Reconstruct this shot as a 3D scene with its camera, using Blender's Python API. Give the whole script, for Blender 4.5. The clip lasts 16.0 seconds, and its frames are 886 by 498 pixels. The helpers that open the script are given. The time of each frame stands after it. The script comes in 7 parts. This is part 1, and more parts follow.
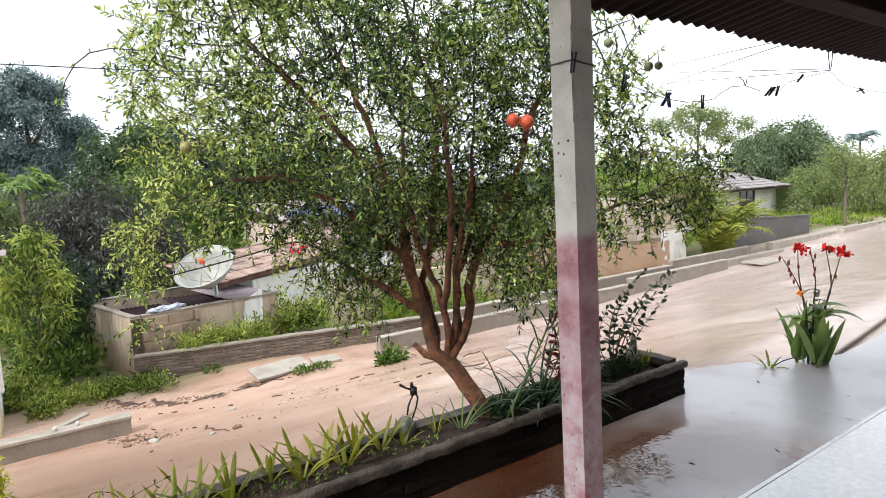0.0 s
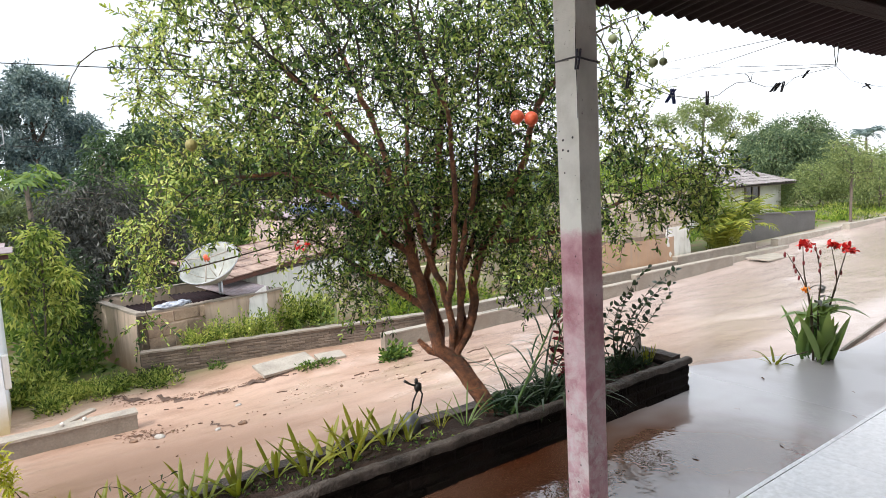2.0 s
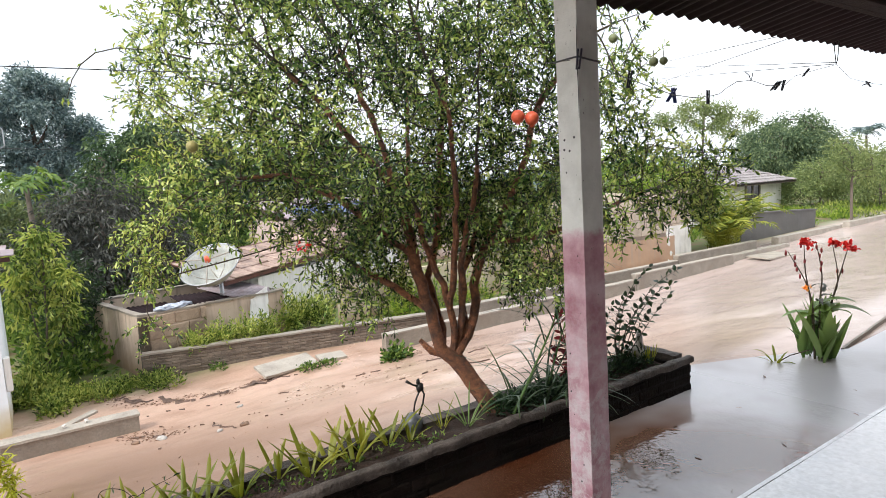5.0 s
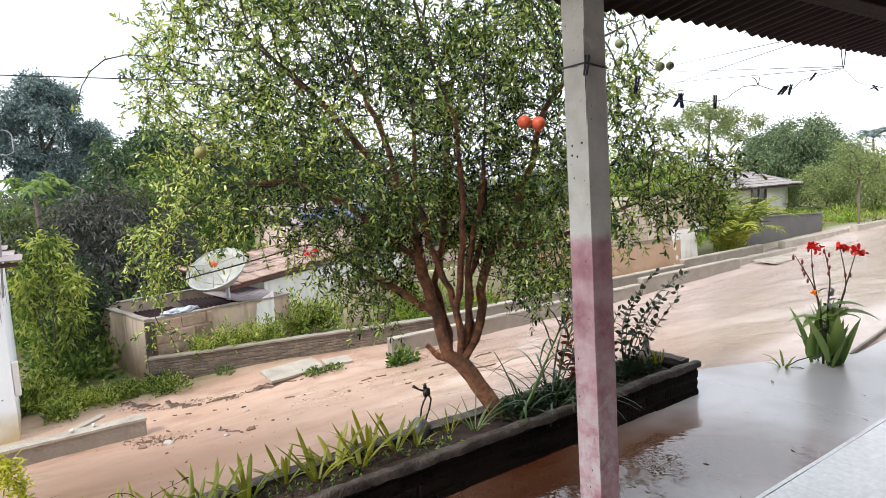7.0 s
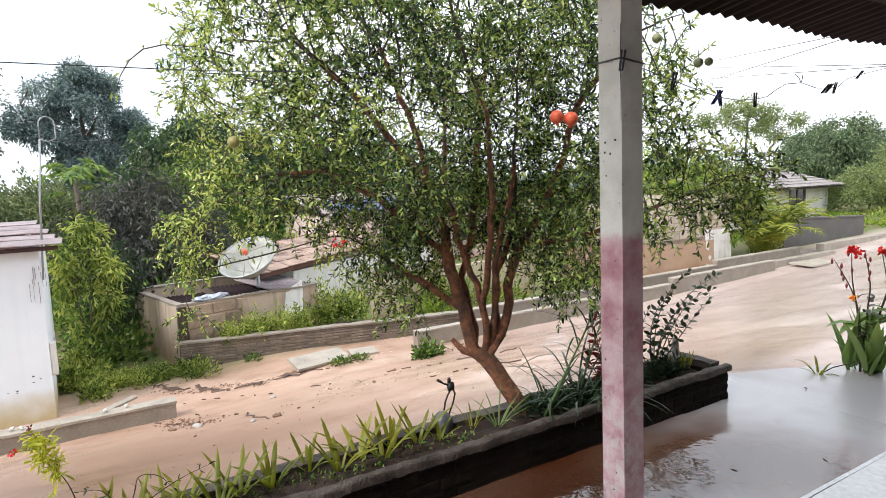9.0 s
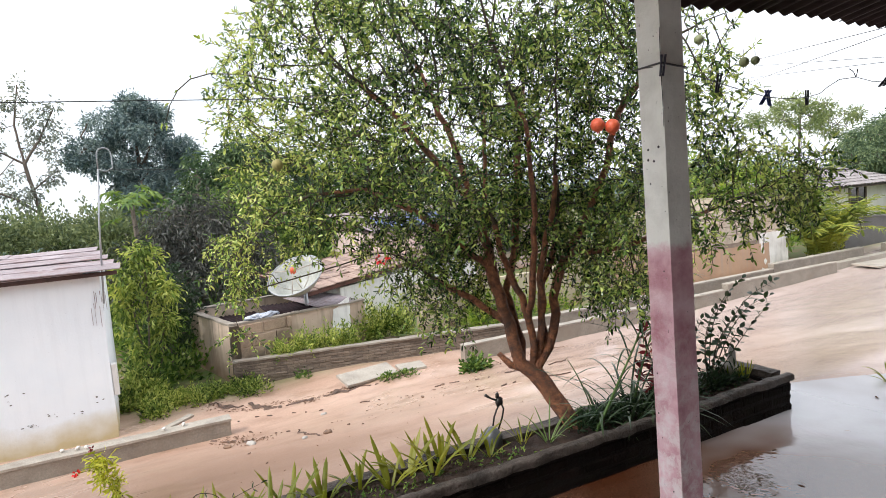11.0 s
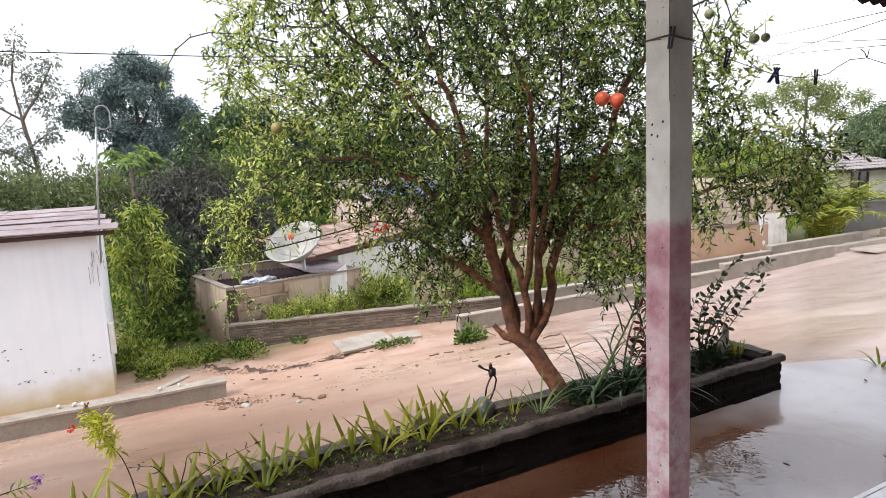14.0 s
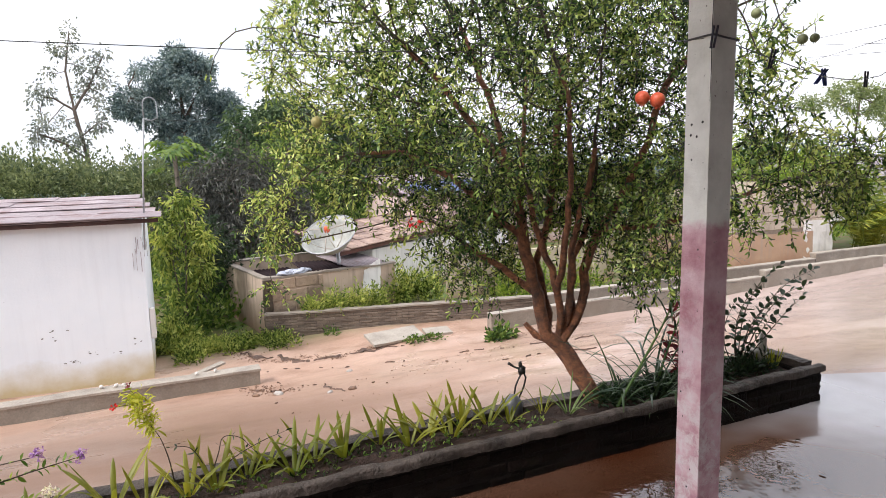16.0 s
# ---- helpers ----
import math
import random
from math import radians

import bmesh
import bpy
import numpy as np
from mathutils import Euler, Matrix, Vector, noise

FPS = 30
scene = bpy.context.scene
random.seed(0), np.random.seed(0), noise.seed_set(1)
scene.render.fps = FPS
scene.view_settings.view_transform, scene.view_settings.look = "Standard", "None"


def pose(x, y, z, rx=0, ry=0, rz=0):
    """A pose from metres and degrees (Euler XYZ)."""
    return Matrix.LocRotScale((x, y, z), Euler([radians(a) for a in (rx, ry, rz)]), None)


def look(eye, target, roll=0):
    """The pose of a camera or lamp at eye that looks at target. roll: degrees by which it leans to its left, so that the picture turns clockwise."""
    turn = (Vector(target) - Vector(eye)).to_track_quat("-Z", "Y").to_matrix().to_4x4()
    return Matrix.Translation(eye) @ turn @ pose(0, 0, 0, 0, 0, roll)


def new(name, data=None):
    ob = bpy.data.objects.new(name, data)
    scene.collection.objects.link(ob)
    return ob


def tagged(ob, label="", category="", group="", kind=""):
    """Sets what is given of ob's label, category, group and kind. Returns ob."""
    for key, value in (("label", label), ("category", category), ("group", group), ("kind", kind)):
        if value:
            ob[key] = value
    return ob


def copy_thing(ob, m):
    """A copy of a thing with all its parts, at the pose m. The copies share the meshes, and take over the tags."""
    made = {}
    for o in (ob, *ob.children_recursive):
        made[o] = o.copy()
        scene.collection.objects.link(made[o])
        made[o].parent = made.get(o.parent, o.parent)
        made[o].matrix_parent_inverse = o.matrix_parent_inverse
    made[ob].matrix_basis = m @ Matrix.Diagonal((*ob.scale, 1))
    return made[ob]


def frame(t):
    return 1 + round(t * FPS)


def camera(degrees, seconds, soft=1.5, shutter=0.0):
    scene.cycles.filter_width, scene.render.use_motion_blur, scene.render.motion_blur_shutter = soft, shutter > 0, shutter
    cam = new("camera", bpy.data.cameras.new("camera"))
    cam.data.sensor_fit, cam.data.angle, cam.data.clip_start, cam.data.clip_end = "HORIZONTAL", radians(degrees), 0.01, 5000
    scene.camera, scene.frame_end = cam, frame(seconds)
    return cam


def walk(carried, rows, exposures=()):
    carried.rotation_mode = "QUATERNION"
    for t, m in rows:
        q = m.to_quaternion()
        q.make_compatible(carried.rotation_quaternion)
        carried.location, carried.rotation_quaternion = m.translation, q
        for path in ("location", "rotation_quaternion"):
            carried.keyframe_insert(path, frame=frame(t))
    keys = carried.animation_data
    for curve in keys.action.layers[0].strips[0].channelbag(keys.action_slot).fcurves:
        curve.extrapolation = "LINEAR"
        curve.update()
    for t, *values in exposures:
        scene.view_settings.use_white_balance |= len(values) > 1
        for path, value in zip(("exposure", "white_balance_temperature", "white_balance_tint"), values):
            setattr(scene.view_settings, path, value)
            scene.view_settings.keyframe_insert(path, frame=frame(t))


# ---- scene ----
cam = camera(72.5, 16.0, soft=0.6)
PATH = [
    (0, (0.063, 0.048, 1.546), (1.199, 1.681, 1.34), -3.0),
    (0.5, (0.055, 0.041, 1.548), (1.188, 1.675, 1.336), -3.1),
    (1, (0.062, 0.048, 1.546), (1.194, 1.683, 1.332), -3.0),
    (1.5, (0.064, 0.048, 1.548), (1.188, 1.688, 1.33), -3.1),
    (2, (0.058, 0.044, 1.548), (1.182, 1.684, 1.331), -3.1),
    (2.5, (0.062, 0.05, 1.546), (1.194, 1.684, 1.327), -3.1),
    (3, (0.061, 0.046, 1.547), (1.187, 1.684, 1.328), -3.2),
    (3.5, (0.056, 0.042, 1.547), (1.192, 1.674, 1.331), -3.2),
    (4, (0.064, 0.048, 1.548), (1.195, 1.684, 1.331), -3.3),
    (4.2, (0.056, 0.046, 1.548), (1.178, 1.688, 1.33), -3.4),
    (6.3, (0.051, 0.052, 1.553), (1.177, 1.69, 1.34), -3.4),
    (6.5, (0.047, 0.054, 1.553), (1.162, 1.701, 1.345), -3.6),
    (7, (0.042, 0.047, 1.555), (1.153, 1.698, 1.353), -3.5),
    (7.5, (0.049, 0.053, 1.553), (1.147, 1.713, 1.356), -3.6),
    (8, (0.042, 0.05, 1.555), (1.124, 1.72, 1.354), -3.6),
    (8.2, (0.036, 0.046, 1.554), (1.101, 1.725, 1.335), -3.0),
    (10.3, (0.081, 0.077, 1.569), (1.05, 1.813, 1.356), -3.5),
    (10.5, (0.073, 0.07, 1.569), (1.023, 1.818, 1.368), -3.9),
    (11, (0.068, 0.065, 1.568), (0.974, 1.839, 1.399), -4.6),
    (11.5, (0.068, 0.064, 1.571), (0.976, 1.837, 1.398), -4.8),
    (12, (0.063, 0.07, 1.558), (0.913, 1.853, 1.245), -3.8),
    (12.5, (0.076, 0.07, 1.562), (0.983, 1.833, 1.302), -3.5),
    (13, (0.075, 0.071, 1.562), (0.998, 1.827, 1.314), -3.7),
    (13.5, (0.07, 0.074, 1.557), (0.982, 1.832, 1.282), -3.5),
    (14, (0.075, 0.072, 1.561), (0.975, 1.838, 1.297), -2.7),
    (14.2, (0.075, 0.071, 1.561), (0.985, 1.833, 1.302), -2.3),
    (14.5, (0.075, 0.064, 1.56), (1.021, 1.812, 1.335), -0.2),
    (15, (0.073, 0.057, 1.561), (0.977, 1.826, 1.329), -0.5),
    (15.5, (0.071, 0.056, 1.559), (0.937, 1.842, 1.312), -0.9),
    (16, (0.068, 0.054, 1.556), (0.867, 1.867, 1.287), -1.4),
]
walk(cam, [(t, look(eye, aim, roll)) for t, eye, aim, roll in PATH],
     [(0, 0.45, 6500, 10), (8.2, 0.45, 6500, 10), (11.2, 0.42, 6500, 11), (12, 0.37, 6600, 15), (16, 0.37, 6600, 15)])

# ---- sky and sun: rainy overcast day ----
world = bpy.data.worlds.new("overcast_sky")
scene.world = world
world.use_nodes = True
wt = world.node_tree
wt.nodes.clear()
w_out = wt.nodes.new("ShaderNodeOutputWorld")
w_bg = wt.nodes.new("ShaderNodeBackground")
w_sky = wt.nodes.new("ShaderNodeTexSky")
w_sky.sky_type = "NISHITA"
w_sky.sun_disc = False
w_sky.sun_elevation = radians(52)
w_sky.sun_rotation = radians(-99)
w_sky.dust_density = 4.0
w_scale = wt.nodes.new("ShaderNodeVectorMath")
w_scale.operation = "SCALE"
w_scale.inputs[3].default_value = 0.12
w_co = wt.nodes.new("ShaderNodeTexCoord")
w_noise = wt.nodes.new("ShaderNodeTexNoise")
w_noise.inputs["Scale"].default_value = 2.2
w_noise.inputs["Detail"].default_value = 4.0
w_ramp = wt.nodes.new("ShaderNodeValToRGB")
w_ramp.color_ramp.elements[0].position = 0.38
w_ramp.color_ramp.elements[0].color = (0.66, 0.72, 0.79, 1)
w_ramp.color_ramp.elements[1].position = 0.58
w_ramp.color_ramp.elements[1].color = (0.99, 1.0, 1.035, 1)
w_cloud = wt.nodes.new("ShaderNodeVectorMath")
w_cloud.operation = "SCALE"
w_cloud.inputs[3].default_value = 1.42
w_mix = wt.nodes.new("ShaderNodeMix")
w_mix.data_type = "RGBA"
w_mix.inputs[0].default_value = 0.82
wt.links.new(w_co.outputs["Generated"], w_noise.inputs["Vector"])
wt.links.new(w_noise.outputs["Fac"], w_ramp.inputs[0])
wt.links.new(w_ramp.outputs[0], w_cloud.inputs[0])
wt.links.new(w_sky.outputs[0], w_scale.inputs[0])
wt.links.new(w_scale.outputs[0], w_mix.inputs[6])
wt.links.new(w_cloud.outputs[0], w_mix.inputs[7])
wt.links.new(w_mix.outputs[2], w_bg.inputs[0])
w_bg.inputs[1].default_value = 1.0
wt.links.new(w_bg.outputs[0], w_out.inputs[0])

sun = new("sun", bpy.data.lights.new("sun", "SUN"))
sun.data.energy = 2.2
sun.data.angle = radians(14)
sun.data.color = (1.0, 0.975, 0.935)
sun.matrix_world = look((-16, -2.5, 17), (0, 0, 0))


# ---- materials ----
def links_of(m):
    m.use_nodes = True
    return m.node_tree.nodes, m.node_tree.links, m.node_tree.nodes["Principled BSDF"]


def noise_node(nt, scale, detail=4.0, rough=0.55, distort=0.0):
    n = nt.new("ShaderNodeTexNoise")
    n.inputs["Scale"].default_value = scale
    n.inputs["Detail"].default_value = detail
    n.inputs["Roughness"].default_value = rough
    n.inputs["Distortion"].default_value = distort
    return n


def ramp_node(nt, stops):
    n = nt.new("ShaderNodeValToRGB")
    while len(n.color_ramp.elements) < len(stops):
        n.color_ramp.elements.new(0.5)
    for e, (at, col) in zip(n.color_ramp.elements, stops):
        e.position = at
        e.color = (*col, 1) if len(col) == 3 else col
    return n


def mix_node(nt, lk, fac, a, b, blend="MIX"):
    n = nt.new("ShaderNodeMix")
    n.data_type, n.blend_type = "RGBA", blend
    for sock, v in ((n.inputs[0], fac), (n.inputs[6], a), (n.inputs[7], b)):
        if isinstance(v, bpy.types.NodeSocket):
            lk.new(v, sock)
        elif isinstance(v, tuple):
            sock.default_value = (*v, 1)
        else:
            sock.default_value = v
    return n.outputs[2]


def bump_node(nt, lk, height, strength, distance, bsdf):
    n = nt.new("ShaderNodeBump")
    n.inputs["Strength"].default_value = strength
    n.inputs["Distance"].default_value = distance
    lk.new(height, n.inputs["Height"])
    lk.new(n.outputs[0], bsdf.inputs["Normal"])


def surf(name, light, dark, scale=6.0, fine=60.0, rough=0.8, rough_var=0.15, bump=0.4, depth=0.01, metal=0.0, stain=None, stain_scale=1.5, stain_amount=0.5, each=0.0, spec=0.5):
    """A surface with blotches, fine grain, an optional second stain colour and relief. each: how far single pieces differ."""
    m = bpy.data.materials.new(name)
    nt, lk, b = links_of(m)
    co = nt.new("ShaderNodeTexCoord").outputs["Object"]
    geo = nt.new("ShaderNodeNewGeometry").outputs["Position"]
    big, small = noise_node(nt, scale, 5, 0.6, 0.3), noise_node(nt, fine, 4, 0.6)
    lk.new(geo, big.inputs["Vector"])
    lk.new(geo, small.inputs["Vector"])
    r1 = ramp_node(nt, [(0.3, dark), (0.68, light)])
    lk.new(big.outputs["Fac"], r1.inputs[0])
    r2 = ramp_node(nt, [(0.25, (0.72, 0.72, 0.72)), (0.75, (1.08, 1.08, 1.08))])
    lk.new(small.outputs["Fac"], r2.inputs[0])
    col = mix_node(nt, lk, 1.0, r1.outputs[0], r2.outputs[0], "MULTIPLY")
    if stain:
        sn = noise_node(nt, stain_scale, 6, 0.65, 0.6)
        lk.new(geo, sn.inputs["Vector"])
        sr = ramp_node(nt, [(0.62 - 0.3 * stain_amount, (0, 0, 0)), (0.72, (1, 1, 1))])
        lk.new(sn.outputs["Fac"], sr.inputs[0])
        col = mix_node(nt, lk, sr.outputs[0], col, stain)
    if each:
        info = nt.new("ShaderNodeObjectInfo")
        er = ramp_node(nt, [(0.0, (1 - each,) * 3), (1.0, (1 + each,) * 3)])
        lk.new(info.outputs["Random"], er.inputs[0])
        col = mix_node(nt, lk, 1.0, col, er.outputs[0], "MULTIPLY")
    lk.new(col, b.inputs["Base Color"])
    rr = nt.new("ShaderNodeMapRange")
    rr.inputs["To Min"].default_value, rr.inputs["To Max"].default_value = max(0.02, rough - rough_var), min(1.0, rough + rough_var)
    lk.new(big.outputs["Fac"], rr.inputs["Value"])
    lk.new(rr.outputs[0], b.inputs["Roughness"])
    b.inputs["Metallic"].default_value = metal
    b.inputs["Specular IOR Level"].default_value = spec
    add = nt.new("ShaderNodeMath")
    add.operation = "ADD"
    lk.new(big.outputs["Fac"], add.inputs[0])
    lk.new(small.outputs["Fac"], add.inputs[1])
    bump_node(nt, lk, add.outputs[0], bump, depth, b)
    return m


def leaf_mat(name, stops, rough=0.45, glow=0.3, edge_light=None):
    """Leaves: every leaf takes its own colour between the stops, with light passing through. Last argument: a stem's x
    and y, and where painted light begins and ends outwards; leaves inside are darkened as by shade, those outside
    paled.
    """
    m = bpy.data.materials.new(name)
    nt, lk, b = links_of(m)
    geo = nt.new("ShaderNodeNewGeometry")
    n = noise_node(nt, 1.6, 3)
    lk.new(geo.outputs["Position"], n.inputs["Vector"])
    mx = nt.new("ShaderNodeMath")
    mx.operation = "MULTIPLY_ADD"
    mx.inputs[1].default_value = 0.85
    lk.new(geo.outputs["Random Per Island"], mx.inputs[0])
    sub = nt.new("ShaderNodeMath")
    sub.operation = "MULTIPLY_ADD"
    sub.inputs[1].default_value, sub.inputs[2].default_value = 1.2, -0.52
    lk.new(n.outputs["Fac"], sub.inputs[0])
    lk.new(sub.outputs[0], mx.inputs[2])
    r = ramp_node(nt, stops)
    lk.new(mx.outputs[0], r.inputs[0])
    # light put into the colour: dark near the stem, pale at the crown's edge
    if edge_light:
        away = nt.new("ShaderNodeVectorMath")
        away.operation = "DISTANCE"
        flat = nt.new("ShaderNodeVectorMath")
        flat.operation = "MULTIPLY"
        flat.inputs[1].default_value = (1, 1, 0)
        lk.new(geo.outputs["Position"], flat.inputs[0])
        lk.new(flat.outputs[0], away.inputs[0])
        away.inputs[1].default_value = (edge_light[0], edge_light[1], 0)
        light_shift = nt.new("ShaderNodeMapRange")
        light_shift.inputs["From Min"].default_value, light_shift.inputs["From Max"].default_value = edge_light[2], edge_light[3]
        light_shift.inputs["To Min"].default_value, light_shift.inputs["To Max"].default_value = -0.05, 0.17
        lk.new(away.outputs["Value"], light_shift.inputs["Value"])
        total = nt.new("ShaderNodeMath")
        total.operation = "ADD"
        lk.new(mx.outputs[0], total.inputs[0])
        lk.new(light_shift.outputs[0], total.inputs[1])
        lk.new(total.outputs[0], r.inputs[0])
    lk.new(r.outputs[0], b.inputs["Base Color"])
    b.inputs["Roughness"].default_value = rough
    b.inputs["Specular IOR Level"].default_value = 0.36
    tr = nt.new("ShaderNodeBsdfTranslucent")
    bright = mix_node(nt, lk, 1.0, r.outputs[0], (1.9, 1.7, 1.1), "MULTIPLY")
    lk.new(bright, tr.inputs[0])
    ms = nt.new("ShaderNodeMixShader")
    ms.inputs[0].default_value = glow
    lk.new(b.outputs[0], ms.inputs[1])
    lk.new(tr.outputs[0], ms.inputs[2])
    lk.new(ms.outputs[0], nt["Material Output"].inputs[0])
    return m


def ground_mat():
    """Wet sandy road, flooded patches, trodden banks and grass-dark soil further off."""
    m = bpy.data.materials.new("wet_sandy_mud")
    nt, lk, b = links_of(m)
    pos = nt.new("ShaderNodeNewGeometry").outputs["Position"]
    stretch = nt.new("ShaderNodeMapping")
    stretch.inputs["Scale"].default_value = (0.6, 1.1, 1)
    stretch.inputs["Rotation"].default_value = (0, 0, radians(8))
    lk.new(pos, stretch.inputs[0])
    a, f, g = noise_node(nt, 0.9, 5, 0.55, 0.3), noise_node(nt, 38, 5, 0.7), noise_node(nt, 4.0, 4, 0.55, 0.3)
    lk.new(stretch.outputs[0], a.inputs["Vector"])
    lk.new(pos, f.inputs["Vector"])
    lk.new(stretch.outputs[0], g.inputs["Vector"])
    c1 = ramp_node(nt, [(0.3, (0.43, 0.275, 0.20)), (0.5, (0.53, 0.36, 0.275)), (0.7, (0.61, 0.45, 0.36))])
    lk.new(a.outputs["Fac"], c1.inputs[0])
    c2 = ramp_node(nt, [(0.30, (0.74, 0.69, 0.65)), (0.48, (0.98, 0.97, 0.96)), (0.75, (1.06, 1.05, 1.04))])
    lk.new(g.outputs["Fac"], c2.inputs[0])
    c3 = ramp_node(nt, [(0.28, (0.8, 0.8, 0.8)), (0.7, (1.06, 1.06, 1.06))])
    lk.new(f.outputs["Fac"], c3.inputs[0])
    col = mix_node(nt, lk, 1.0, c1.outputs[0], c2.outputs[0], "MULTIPLY")
    col = mix_node(nt, lk, 1.0, col, c3.outputs[0], "MULTIPLY")
    sep = nt.new("ShaderNodeSeparateXYZ")
    lk.new(pos, sep.inputs[0])
    # up the road, sky reflected in the water is mixed into the colour
    x_fade = nt.new("ShaderNodeMapRange")
    x_fade.inputs["From Min"].default_value, x_fade.inputs["From Max"].default_value = 4.0, 8.0
    x_fade.inputs["To Max"].default_value = 0.75
    lk.new(sep.outputs["X"], x_fade.inputs["Value"])
    sc = ramp_node(nt, [(0.30, (0.52, 0.435, 0.405)), (0.65, (0.57, 0.485, 0.455))])
    lk.new(g.outputs["Fac"], sc.inputs[0])
    col = mix_node(nt, lk, x_fade.outputs[0], col, sc.outputs[0])
    # darker churned mud along the planter
    near = nt.new("ShaderNodeMapRange")
    near.inputs["From Min"].default_value, near.inputs["From Max"].default_value = 7.6, 5.4
    near.inputs["To Max"].default_value = 0.95
    lk.new(sep.outputs["Y"], near.inputs["Value"])
    nearx = nt.new("ShaderNodeMapRange")
    nearx.inputs["From Min"].default_value, nearx.inputs["From Max"].default_value = 3.4, 0.4
    lk.new(sep.outputs["X"], nearx.inputs["Value"])
    nm = mix_node(nt, lk, 1.0, near.outputs[0], nearx.outputs[0], "MULTIPLY")
    nm = mix_node(nt, lk, 1.0, nm, c2.outputs[0], "MULTIPLY")
    col = mix_node(nt, lk, nm, col, (0.195, 0.115, 0.075))
    # soil and moss beyond the road
    far = nt.new("ShaderNodeMapRange")
    far.inputs["From Min"].default_value, far.inputs["From Max"].default_value = 8.7, 9.7
    lk.new(sep.outputs["Y"], far.inputs["Value"])
    gr = noise_node(nt, 2.3, 5)
    lk.new(pos, gr.inputs["Vector"])
    gc = ramp_node(nt, [(0.35, (0.20, 0.14, 0.08)), (0.6, (0.11, 0.17, 0.045))])
    lk.new(gr.outputs["Fac"], gc.inputs[0])
    col = mix_node(nt, lk, far.outputs[0], col, gc.outputs[0])
    lk.new(col, b.inputs["Base Color"])
    # standing water: more of it up the road
    wet = nt.new("ShaderNodeMapRange")
    wet.inputs["From Min"].default_value, wet.inputs["From Max"].default_value = 3.0, 6.0
    wet.inputs["To Min"].default_value, wet.inputs["To Max"].default_value = -0.06, 0.32
    lk.new(sep.outputs["X"], wet.inputs["Value"])
    sm = nt.new("ShaderNodeMath")
    sm.operation = "ADD"
    lk.new(a.outputs["Fac"], sm.inputs[0])
    lk.new(wet.outputs[0], sm.inputs[1])
    rr = ramp_node(nt, [(0.36, (0.50, 0.50, 0.50)), (0.70, (0.10, 0.10, 0.10))])
    lk.new(sm.outputs[0], rr.inputs[0])
    ro = mix_node(nt, lk, far.outputs[0], rr.outputs[0], (0.9, 0.9, 0.9))
    lk.new(ro, b.inputs["Roughness"])
    b.inputs["IOR"].default_value = 1.45
    hh = nt.new("ShaderNodeMath")
    hh.operation = "MULTIPLY_ADD"
    hh.inputs[1].default_value = 0.25
    iso = noise_node(nt, 4.0, 6, 0.6, 0.5)
    lk.new(pos, iso.inputs["Vector"])
    lk.new(f.outputs["Fac"], hh.inputs[0])
    lk.new(iso.outputs["Fac"], hh.inputs[2])
    rip = noise_node(nt, 9.0, 3, 0.55, 0.4)
    lk.new(stretch.outputs[0], rip.inputs["Vector"])
    h2 = nt.new("ShaderNodeMath")
    h2.operation = "MULTIPLY_ADD"
    h2.inputs[1].default_value = 0.18
    lk.new(rip.outputs["Fac"], h2.inputs[0])
    lk.new(hh.outputs[0], h2.inputs[2])
    bump_node(nt, lk, h2.outputs[0], 0.19, 0.03, b)
    return m


